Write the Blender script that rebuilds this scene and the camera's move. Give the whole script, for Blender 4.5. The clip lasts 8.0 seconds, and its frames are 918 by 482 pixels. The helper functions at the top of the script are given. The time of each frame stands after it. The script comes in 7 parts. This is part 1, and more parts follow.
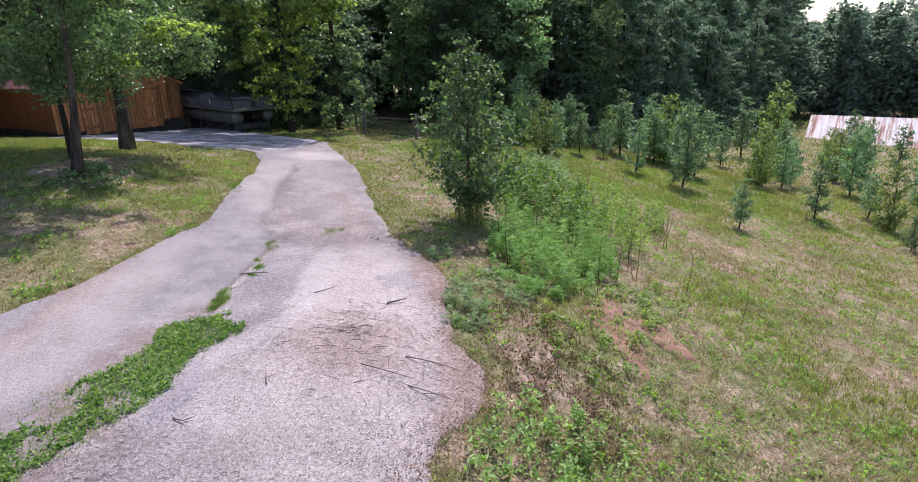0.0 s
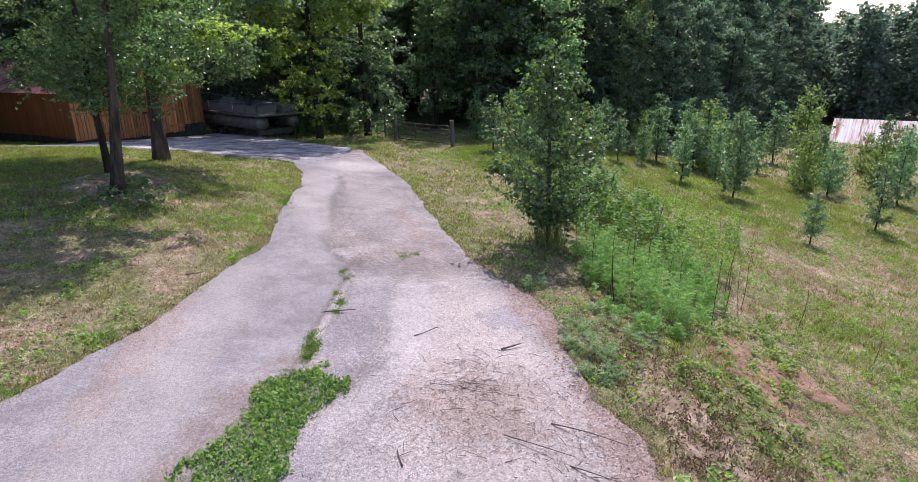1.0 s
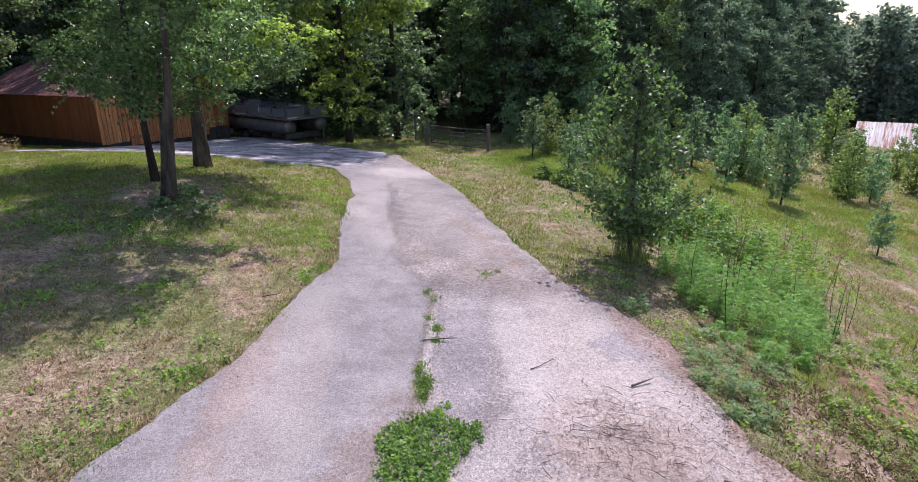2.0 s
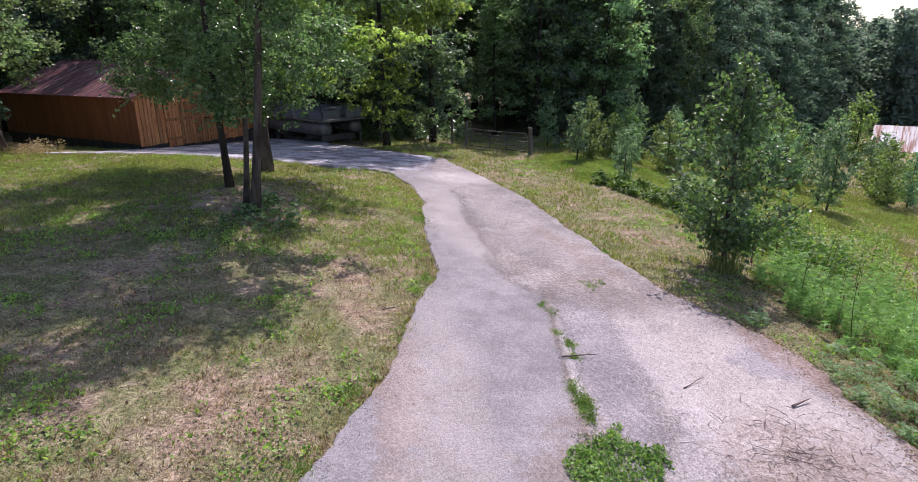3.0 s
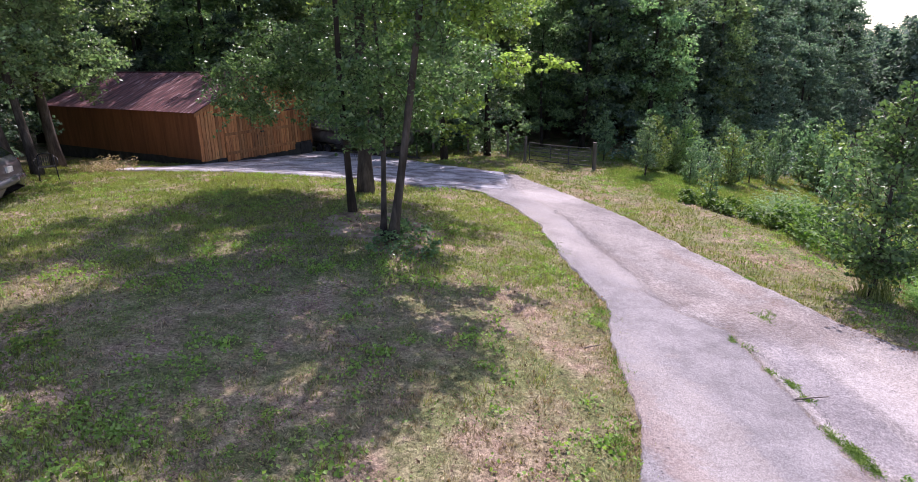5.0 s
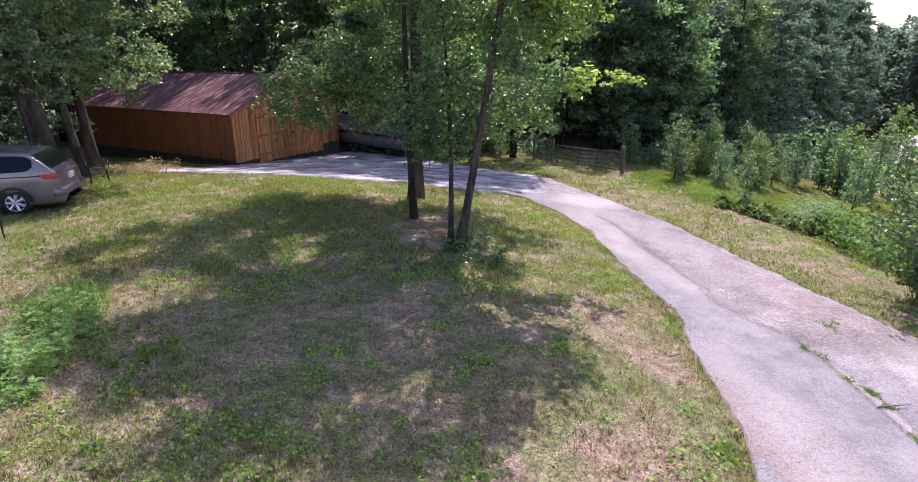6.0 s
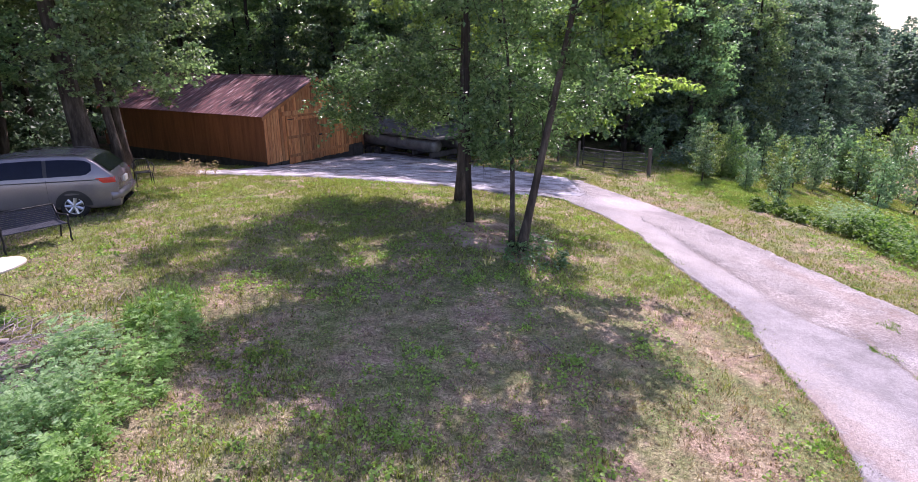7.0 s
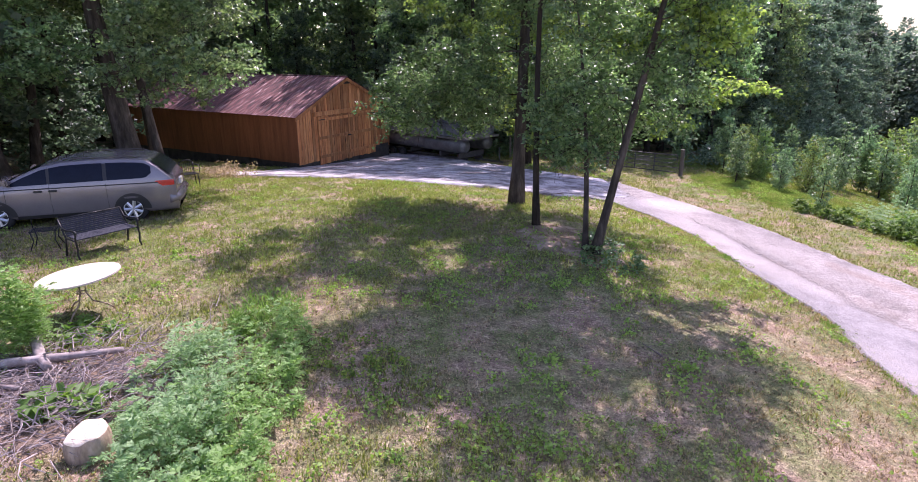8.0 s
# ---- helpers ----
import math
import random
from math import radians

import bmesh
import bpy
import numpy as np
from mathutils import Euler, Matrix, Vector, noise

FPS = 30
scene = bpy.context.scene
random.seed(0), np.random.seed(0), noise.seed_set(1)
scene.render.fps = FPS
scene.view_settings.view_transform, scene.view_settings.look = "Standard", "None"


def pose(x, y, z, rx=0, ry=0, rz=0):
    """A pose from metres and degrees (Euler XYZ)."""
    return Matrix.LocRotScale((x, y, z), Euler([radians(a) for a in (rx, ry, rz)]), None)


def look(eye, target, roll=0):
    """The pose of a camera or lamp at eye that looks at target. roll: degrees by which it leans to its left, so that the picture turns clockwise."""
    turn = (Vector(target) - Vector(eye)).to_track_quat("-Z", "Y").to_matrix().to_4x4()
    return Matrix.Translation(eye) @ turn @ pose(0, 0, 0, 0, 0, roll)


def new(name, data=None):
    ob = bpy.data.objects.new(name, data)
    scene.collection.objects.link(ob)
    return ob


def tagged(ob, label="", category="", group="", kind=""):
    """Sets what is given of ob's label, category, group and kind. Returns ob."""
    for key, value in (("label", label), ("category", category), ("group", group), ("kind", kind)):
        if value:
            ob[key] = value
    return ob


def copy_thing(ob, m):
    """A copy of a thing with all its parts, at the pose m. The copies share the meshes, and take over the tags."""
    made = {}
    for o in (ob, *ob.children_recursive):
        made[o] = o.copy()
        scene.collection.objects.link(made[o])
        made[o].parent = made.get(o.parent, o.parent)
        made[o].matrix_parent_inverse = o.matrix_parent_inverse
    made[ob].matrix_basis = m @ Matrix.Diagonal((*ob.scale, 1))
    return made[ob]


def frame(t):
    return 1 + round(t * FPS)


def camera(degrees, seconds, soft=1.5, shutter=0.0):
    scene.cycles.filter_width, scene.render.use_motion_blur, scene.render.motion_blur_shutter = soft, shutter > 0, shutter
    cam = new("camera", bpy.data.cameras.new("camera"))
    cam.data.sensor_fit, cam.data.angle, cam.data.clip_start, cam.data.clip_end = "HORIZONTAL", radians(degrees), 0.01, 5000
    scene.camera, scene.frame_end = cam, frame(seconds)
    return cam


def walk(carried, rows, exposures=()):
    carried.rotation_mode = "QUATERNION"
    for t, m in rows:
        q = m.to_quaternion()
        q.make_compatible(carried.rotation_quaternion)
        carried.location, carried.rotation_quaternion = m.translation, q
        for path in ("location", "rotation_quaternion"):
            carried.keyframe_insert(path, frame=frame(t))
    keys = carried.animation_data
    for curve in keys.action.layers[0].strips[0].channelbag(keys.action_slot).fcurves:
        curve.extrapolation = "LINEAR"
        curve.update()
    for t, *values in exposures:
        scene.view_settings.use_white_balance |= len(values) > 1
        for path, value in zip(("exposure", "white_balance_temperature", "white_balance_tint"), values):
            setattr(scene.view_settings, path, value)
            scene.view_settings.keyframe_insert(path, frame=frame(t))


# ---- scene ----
cam = camera(75.6, 8.0, soft=0.65)
PATH = [  # seconds, x, y, z, rx, ry, rz
    (0, 6.401, -1.903, 3.612, 72.31, 1.20, 1.48),
    (0.5, 5.612, -1.315, 3.662, 72.36, 1.17, 1.52),
    (1, 4.752, -0.709, 3.735, 72.41, 1.15, 1.47),
    (1.5, 3.966, -0.163, 3.750, 72.47, 1.14, 1.50),
    (1.7, 3.727, -0.057, 3.761, 72.55, 1.20, 1.63),
    (2.8, 1.827, 0.195, 3.921, 72.38, 0.73, 1.60),
    (3, 1.469, 0.203, 3.954, 72.48, 0.75, 1.55),
    (3.5, 0.623, 0.176, 4.077, 72.55, 0.61, 1.39),
    (4, -0.107, 0.310, 4.211, 72.56, 0.61, 1.32),
    (4.5, -0.816, 0.474, 4.297, 72.66, 0.56, 0.97),
    (4.7, -1.087, 0.482, 4.315, 72.92, 0.76, 0.80),
    (5.8, -2.696, 0.172, 4.703, 72.44, 0.26, 0.57),
    (6, -2.932, 0.128, 4.759, 72.39, 0.28, 0.55),
    (6.5, -3.628, -0.000, 4.886, 72.39, 0.26, 0.42),
    (7, -4.290, -0.100, 4.924, 72.31, 0.13, 0.26),
    (7.5, -5.015, -0.117, 4.947, 72.26, 0.09, 0.03),
    (8, -6.000, 0.000, 5.000, 72.19, -0.04, -0.45),
]
walk(cam, [(t, pose(x, y, z, rx, ry, rz)) for t, x, y, z, rx, ry, rz in PATH], ((0.0, 0.67, 6500, 23), (3.0, 0.64, 6570, 25), (4.0, 0.74, 6600, 26), (6.0, 1.02, 6470, 33), (8.0, 1.24, 6450, 39)))
# ---- end of path ----

# ---- sky and sun ----
SUN_AZ, SUN_EL = 16.0, 54.0
world = bpy.data.worlds.new("sky")
scene.world = world
world.use_nodes = True
wn = world.node_tree.nodes
sky = wn.new("ShaderNodeTexSky")
sky.sky_type, sky.sun_disc = "NISHITA", False
sky.sun_elevation, sky.sun_rotation = radians(SUN_EL), radians(SUN_AZ)
sky.dust_density, sky.ozone_density = 1.2, 0.9
wn["Background"].inputs[1].default_value = 0.14
world.node_tree.links.new(sky.outputs[0], wn["Background"].inputs[0])
sun = new("sun", bpy.data.lights.new("sun", "SUN"))
sun.data.energy, sun.data.angle, sun.data.color = 3.65, radians(0.55), (1.0, 0.975, 0.96)
_d = Vector((math.sin(radians(SUN_AZ)) * math.cos(radians(SUN_EL)), math.cos(radians(SUN_AZ)) * math.cos(radians(SUN_EL)), math.sin(radians(SUN_EL))))
sun.matrix_world = look(_d * 60, (0, 0, 0))


# ---- materials ----
def material(name):
    m = bpy.data.materials.new(name)
    m.use_nodes = True
    return m, m.node_tree.nodes, m.node_tree.links, m.node_tree.nodes["Principled BSDF"]


def ramp(n, l, fac, stops):
    r = n.new("ShaderNodeValToRGB")
    while len(r.color_ramp.elements) < len(stops):
        r.color_ramp.elements.new(0.5)
    for e, (p, c) in zip(r.color_ramp.elements, stops):
        e.position, e.color = p, (*c, 1)
    l.new(fac, r.inputs[0])
    return r.outputs[0]


def noise_tex(n, l, coord, scale, detail=6, rough=0.6, stretch=None):
    if stretch:
        mp = n.new("ShaderNodeMapping")
        mp.inputs["Scale"].default_value = stretch
        l.new(coord, mp.inputs[0])
        coord = mp.outputs[0]
    t = n.new("ShaderNodeTexNoise")
    t.inputs["Scale"].default_value, t.inputs["Detail"].default_value, t.inputs["Roughness"].default_value = scale, detail, rough
    l.new(coord, t.inputs[0])
    return t.outputs[0]


def mix(n, l, fac, a, b, kind="MIX"):
    m = n.new("ShaderNodeMix")
    m.data_type, m.blend_type = "RGBA", kind
    for sock, v in ((m.inputs[0], fac), (m.inputs[6], a), (m.inputs[7], b)):
        if isinstance(v, (int, float)):
            sock.default_value = v
        elif isinstance(v, tuple):
            sock.default_value = (*v, 1)
        else:
            l.new(v, sock)
    return m.outputs[2]


def mathn(n, l, op, a, b=None, clamp=False):
    m = n.new("ShaderNodeMath")
    m.operation, m.use_clamp = op, clamp
    for sock, v in zip(m.inputs, (a, b)):
        if v is None:
            continue
        if isinstance(v, (int, float)):
            sock.default_value = v
        else:
            l.new(v, sock)
    return m.outputs[0]


def bump(n, l, bsdf, height, strength=0.4, distance=0.02):
    b = n.new("ShaderNodeBump")
    b.inputs["Strength"].default_value, b.inputs["Distance"].default_value = strength, distance
    l.new(height, b.inputs["Height"])
    l.new(b.outputs[0], bsdf.inputs["Normal"])


def surface(name, stops, scale=3.0, fine=40.0, rough=0.7, metal=0.0, relief=0.3, deep=0.01, stretch=None, vary=0.0, wear=None, spec=0.5):
    """A grained surface: a large noise through a colour ramp, a fine noise over it, relief, and a shift of tone from piece to piece."""
    m, n, l, b = material(name)
    co = n.new("ShaderNodeTexCoord").outputs["Object"]
    if vary:
        shift = n.new("ShaderNodeVectorMath")
        shift.operation = "ADD"
        l.new(co, shift.inputs[0])
        l.new(mathn(n, l, "MULTIPLY", n.new("ShaderNodeObjectInfo").outputs["Random"], 60.0), shift.inputs[1])
        co = shift.outputs[0]
    big = noise_tex(n, l, co, scale, 5, 0.6, stretch)
    small = noise_tex(n, l, co, fine, 4, 0.6, stretch)
    col = ramp(n, l, big, stops)
    col = mix(n, l, 0.35, col, ramp(n, l, small, [(0.3, (0.25, 0.25, 0.25)), (0.7, (0.78, 0.78, 0.78))]), "OVERLAY")
    if wear:
        k = ramp(n, l, noise_tex(n, l, co, wear[1], 8, 0.65, stretch), [(wear[2], (0, 0, 0)), (wear[2] + 0.1, (1, 1, 1))])
        col = mix(n, l, k, col, wear[0])
    if vary:
        rnd = n.new("ShaderNodeObjectInfo").outputs["Random"]
        hsv = n.new("ShaderNodeHueSaturation")
        l.new(mathn(n, l, "ADD", mathn(n, l, "MULTIPLY", rnd, 2 * vary), 1 - vary), hsv.inputs["Value"])
        l.new(col, hsv.inputs["Color"])
        col = hsv.outputs[0]
    l.new(col, b.inputs["Base Color"])
    b.inputs["Roughness"].default_value, b.inputs["Metallic"].default_value = rough, metal
    b.inputs["Specular IOR Level"].default_value = spec
    bump(n, l, b, small, relief, deep)
    return m


def leafy(name, stops, through_light=0.35, rough=0.45, spec=0.4, glow=(1.3, 1.45, 0.55), tuft=0.0, spread=0.25):
    """Leaves: the colour goes from leaf to leaf, light passes through them, and they shine a little."""
    m, n, l, b = material(name)
    rnd = n.new("ShaderNodeNewGeometry").outputs["Random Per Island"]
    obj = n.new("ShaderNodeObjectInfo").outputs["Random"]
    co = n.new("ShaderNodeTexCoord").outputs["Object"]
    patch = noise_tex(n, l, co, 0.7, 3)
    if tuft:
        fine = noise_tex(n, l, co, tuft, 3, 0.6)
        patch = mathn(n, l, "ADD", patch, mathn(n, l, "MULTIPLY", mathn(n, l, "SUBTRACT", fine, 0.5), 2.2))
    fac = mathn(n, l, "ADD", mathn(n, l, "MULTIPLY", rnd, 0.55), mathn(n, l, "MULTIPLY", patch, 0.45))
    col = ramp(n, l, fac, stops)
    hsv = n.new("ShaderNodeHueSaturation")
    l.new(mathn(n, l, "ADD", mathn(n, l, "MULTIPLY", obj, 0.08 * spread), 0.5 - 0.04 * spread), hsv.inputs["Hue"])
    l.new(mathn(n, l, "ADD", mathn(n, l, "MULTIPLY", obj, spread), 1 - spread / 2), hsv.inputs["Value"])
    l.new(col, hsv.inputs["Color"])
    l.new(hsv.outputs[0], b.inputs["Base Color"])
    b.inputs["Roughness"].default_value, b.inputs["Specular IOR Level"].default_value = rough, spec
    tr = n.new("ShaderNodeBsdfTranslucent")
    bright = mix(n, l, 1.0, hsv.outputs[0], glow, "MULTIPLY")
    l.new(bright, tr.inputs[0])
    ms = n.new("ShaderNodeMixShader")
    ms.inputs[0].default_value = through_light
    l.new(b.outputs[0], ms.inputs[1])
    l.new(tr.outputs[0], ms.inputs[2])
    l.new(ms.outputs[0], n["Material Output"].inputs[0])
    return m


def plain(name, col, rough=0.5, metal=0.0, spec=0.5):
    return surface(name, [(0.3, tuple(c * 0.82 for c in col)), (0.7, tuple(min(1, c * 1.1) for c in col))], 4, 60, rough, metal, 0.1, 0.003, spec=spec)


def make_soil():
    m, n, l, b = material("lawn_soil")
    co = n.new("ShaderNodeTexCoord").outputs["Object"]
    big = noise_tex(n, l, co, 0.9, 8, 0.72)
    mid = noise_tex(n, l, co, 5.0, 8, 0.75)
    fine = noise_tex(n, l, co, 26, 6, 0.8)
    dry = ramp(n, l, mid, [(0.3, (0.11, 0.073, 0.056)), (0.45, (0.225, 0.16, 0.118)), (0.6, (0.33, 0.255, 0.185)), (0.75, (0.40, 0.30, 0.235))])
    green = ramp(n, l, mid, [(0.3, (0.06, 0.075, 0.03)), (0.5, (0.14, 0.15, 0.065)), (0.7, (0.25, 0.25, 0.13))])
    col = mix(n, l, ramp(n, l, big, [(0.40, (0, 0, 0)), (0.58, (1, 1, 1))]), dry, green)
    col = mix(n, l, 0.8, col, ramp(n, l, fine, [(0.36, (0.1, 0.1, 0.1)), (0.64, (0.9, 0.9, 0.9))]), "OVERLAY")
    crumb = noise_tex(n, l, co, 75, 4, 0.75)
    col = mix(n, l, 0.7, col, ramp(n, l, crumb, [(0.36, (0.12, 0.12, 0.12)), (0.64, (0.88, 0.88, 0.88))]), "OVERLAY")
    l.new(col, b.inputs["Base Color"])
    b.inputs["Roughness"].default_value, b.inputs["Specular IOR Level"].default_value = 0.95, 0.1
    bump(n, l, b, fine, 0.6, 0.03)
    return m


def make_asphalt():
    """Old asphalt: a smooth grey lane up to a broken seam, then rough gravelly grey, sandy fines, litter and dirt by the bank."""
    m, n, l, b = material("worn_asphalt")
    geo = n.new("ShaderNodeTexCoord").outputs["Object"]
    sep = n.new("ShaderNodeSeparateXYZ")
    l.new(geo, sep.inputs[0])
    jag = noise_tex(n, l, geo, 2.6, 9, 0.72)
    mid = noise_tex(n, l, geo, 1.3, 9, 0.7)
    grit = noise_tex(n, l, geo, 22, 7, 0.8)
    fine = noise_tex(n, l, geo, 90, 4, 0.8)
    # the seam's way: x over y
    seam_y = mathn(n, l, "DIVIDE", mathn(n, l, "SUBTRACT", sep.outputs[1], 1.0), 18.0)
    way = [(1.0, 2.5), (5.4, 2.6), (6.8, 2.58), (7.9, 2.58), (9.0, 2.52), (9.6, 1.95), (10.8, 1.76), (13.1, 1.3), (15.2, 1.05), (19.0, 0.0)]
    seam = mathn(n, l, "MULTIPLY", ramp(n, l, seam_y, [((y - 1.0) / 18.0, (x / 3, x / 3, x / 3)) for y, x in way]), 3.0)
    off = mathn(n, l, "SUBTRACT", sep.outputs[0], seam)
    off = mathn(n, l, "ADD", off, mathn(n, l, "MULTIPLY", mathn(n, l, "SUBTRACT", jag, 0.5), 0.55))

    def soft_step(v, lo, hi):
        return ramp(n, l, mathn(n, l, "DIVIDE", mathn(n, l, "SUBTRACT", v, lo - 1), hi - lo + 2, True), [(1 / (hi - lo + 2), (0, 0, 0)), ((hi - lo + 1) / (hi - lo + 2), (1, 1, 1))])

    def blot(cx, cy, rx, ry, lean=0.0, rag=1.6, edge=1.1):
        """A ragged stain on the drive: 1 inside, 0 outside."""
        dy = mathn(n, l, "SUBTRACT", sep.outputs[1], cy)
        dx = mathn(n, l, "SUBTRACT", mathn(n, l, "SUBTRACT", sep.outputs[0], cx), mathn(n, l, "MULTIPLY", dy, lean))
        q = mathn(n, l, "ADD", mathn(n, l, "POWER", mathn(n, l, "ABSOLUTE", mathn(n, l, "DIVIDE", dx, rx)), 2.0), mathn(n, l, "POWER", mathn(n, l, "ABSOLUTE", mathn(n, l, "DIVIDE", dy, ry)), 2.0))
        q = mathn(n, l, "ADD", q, mathn(n, l, "ADD", mathn(n, l, "MULTIPLY", mathn(n, l, "SUBTRACT", jag, 0.5), rag * 3.2), mathn(n, l, "MULTIPLY", mathn(n, l, "SUBTRACT", grit, 0.5), 3.0)))
        return mathn(n, l, "DIVIDE", mathn(n, l, "SUBTRACT", 1.0 + edge / 2, q), edge, True)

    smooth_grey = ramp(n, l, mid, [(0.3, (0.205, 0.188, 0.193)), (0.5, (0.25, 0.231, 0.236)), (0.7, (0.295, 0.271, 0.272))])
    rough_grey = ramp(n, l, mid, [(0.3, (0.19, 0.170, 0.172)), (0.5, (0.25, 0.226, 0.224)), (0.7, (0.315, 0.284, 0.276))])
    rough_grey = mix(n, l, 0.75, rough_grey, ramp(n, l, grit, [(0.36, (0.16, 0.16, 0.16)), (0.64, (0.84, 0.83, 0.82))]), "OVERLAY")
    col = mix(n, l, soft_step(off, -0.05, 0.03), smooth_grey, rough_grey)
    crack = mathn(n, l, "MULTIPLY", soft_step(off, -0.07, -0.03), mathn(n, l, "SUBTRACT", 1.0, soft_step(off, 0.01, 0.10)))
    near = mathn(n, l, "SUBTRACT", 1.0, mathn(n, l, "MULTIPLY", soft_step(sep.outputs[1], 8.8, 9.8), 0.65))
    crack = mathn(n, l, "MULTIPLY", crack, near)
    col = mix(n, l, mathn(n, l, "MULTIPLY", crack, 0.9), col, ramp(n, l, grit, [(0.38, (0.10, 0.08, 0.07)), (0.62, (0.30, 0.25, 0.215))]))
    sand = ramp(n, l, grit, [(0.3, (0.32, 0.278, 0.26)), (0.5, (0.41, 0.36, 0.337)), (0.7, (0.49, 0.44, 0.412))])
    pale = ramp(n, l, grit, [(0.3, (0.385, 0.345, 0.337)), (0.6, (0.485, 0.44, 0.43))])
    slab = ramp(n, l, mid, [(0.3, (0.235, 0.214, 0.228)), (0.7, (0.295, 0.27, 0.283))])
    brown = ramp(n, l, grit, [(0.32, (0.14, 0.10, 0.085)), (0.5, (0.235, 0.18, 0.158)), (0.68, (0.33, 0.265, 0.235))])
    red = ramp(n, l, grit, [(0.32, (0.17, 0.11, 0.09)), (0.5, (0.27, 0.19, 0.16)), (0.68, (0.37, 0.28, 0.24))])
    for k, c, much in ((blot(4.75, 6.3, 1.0, 2.2, -0.12), sand, 0.9), (blot(5.1, 4.0, 1.4, 2.4), sand, 0.55), (blot(3.8, 7.0, 0.3, 1.4, -0.05, 1.8, 0.9), pale, 0.55), (blot(3.5, 4.9, 0.24, 1.1, 0.5, 2.2, 1.0), pale, 0.5), (blot(3.6, 3.4, 0.7, 0.5, 0.2, 2.0), pale, 0.4), (blot(3.15, 3.6, 0.22, 0.7, -0.1, 0.8, 0.5), slab, 0.85), (blot(3.05, 7.0, 0.35, 1.8, 0.0, 1.2, 0.6), slab, 0.6), (blot(5.25, 7.2, 0.45, 0.45, 0.0, 1.2, 0.5), slab, 0.8), (blot(2.6, 12.6, 0.7, 1.8, -0.3), sand, 0.3), (blot(1.0, 16.0, 0.9, 1.8, -0.3), sand, 0.3),
                       (blot(0.6, 6.0, 0.25, 1.8, -0.1, 2.2), red, 0.55), (blot(3.7, 9.5, 1.0, 0.8), brown, 0.35), (blot(2.7, 10.3, 1.1, 0.8, -0.3), brown, 0.2), 
                       (blot(5.95, 7.0, 0.5, 1.3, -0.3), red, 0.8), (blot(6.25, 4.6, 0.35, 2.0), red, 0.7), (blot(4.8, 4.9, 0.9, 0.8, 0.0, 2.4), red, 0.4), (blot(2.2, 2.6, 0.7, 0.7), brown, 0.5), (blot(2.4, 4.4, 0.5, 1.3, 0.1), brown, 0.6), (blot(1.1, 5.5, 0.5, 2.6, -0.1, 2.4), sand, 0.45), (blot(2.64, 6.9, 0.06, 1.1, 0.0, 1.0), pale, 0.7), (blot(0.75, 13.2, 0.5, 2.6, -0.3, 1.8), sand, 0.4), (blot(1.0, 18.2, 1.0, 0.9, 0.0, 1.6), pale, 0.6), (blot(1.9, 11.4, 0.22, 1.6, -0.35, 2.0), brown, 0.22), (blot(3.4, 11.6, 0.3, 1.4, -0.35, 2.2), red, 0.35)):
        col = mix(n, l, mathn(n, l, "MULTIPLY", k, much), col, c)
    col = mix(n, l, 0.55, col, ramp(n, l, mid, [(0.3, (0.36, 0.355, 0.35)), (0.5, (0.5, 0.5, 0.5)), (0.7, (0.63, 0.625, 0.62))]), "OVERLAY")
    gravel = n.new("ShaderNodeTexVoronoi")
    gravel.inputs["Scale"].default_value = 60
    l.new(geo, gravel.inputs[0])
    speck = ramp(n, l, gravel.outputs["Color"], [(0.2, (0.2, 0.2, 0.2)), (0.5, (0.5, 0.5, 0.5)), (0.85, (0.8, 0.795, 0.79))])
    col = mix(n, l, mathn(n, l, "ADD", mathn(n, l, "MULTIPLY", soft_step(off, -0.05, 0.03), 0.15), 0.42), col, speck, "SOFT_LIGHT")
    col = mix(n, l, 0.5, col, ramp(n, l, fine, [(0.36, (0.2, 0.2, 0.2)), (0.64, (0.8, 0.8, 0.8))]), "OVERLAY")
    l.new(col, b.inputs["Base Color"])
    b.inputs["Roughness"].default_value, b.inputs["Specular IOR Level"].default_value = 0.92, 0.15
    rel = mathn(n, l, "ADD", mathn(n, l, "MULTIPLY", fine, 0.4), grit)
    bump(n, l, b, rel, 0.7, 0.02)
    return m


def make_rust_roof():
    m, n, l, b = material("sun_dappled_rusted_roof")
    co = n.new("ShaderNodeTexCoord").outputs["Object"]
    rust_and_dapple = noise_tex(n, l, co, 1.4, 7, 0.65, (1, 4.5, 1))
    fine = noise_tex(n, l, co, 14, 5, 0.7, (1, 4, 1))
    # rust tones; the pale streaks are sun dapples painted into the colour
    col = ramp(n, l, rust_and_dapple, [(0.36, (0.035, 0.014, 0.018)), (0.47, (0.10, 0.032, 0.034)), (0.55, (0.17, 0.06, 0.062)), (0.62, (0.30, 0.19, 0.19)), (0.70, (0.46, 0.38, 0.39))])
    col = mix(n, l, 0.4, col, ramp(n, l, fine, [(0.3, (0.25, 0.22, 0.22)), (0.7, (0.75, 0.75, 0.78))]), "OVERLAY")
    l.new(col, b.inputs["Base Color"])
    b.inputs["Roughness"].default_value, b.inputs["Metallic"].default_value = 0.55, 0.25
    bump(n, l, b, fine, 0.2, 0.004)
    return m


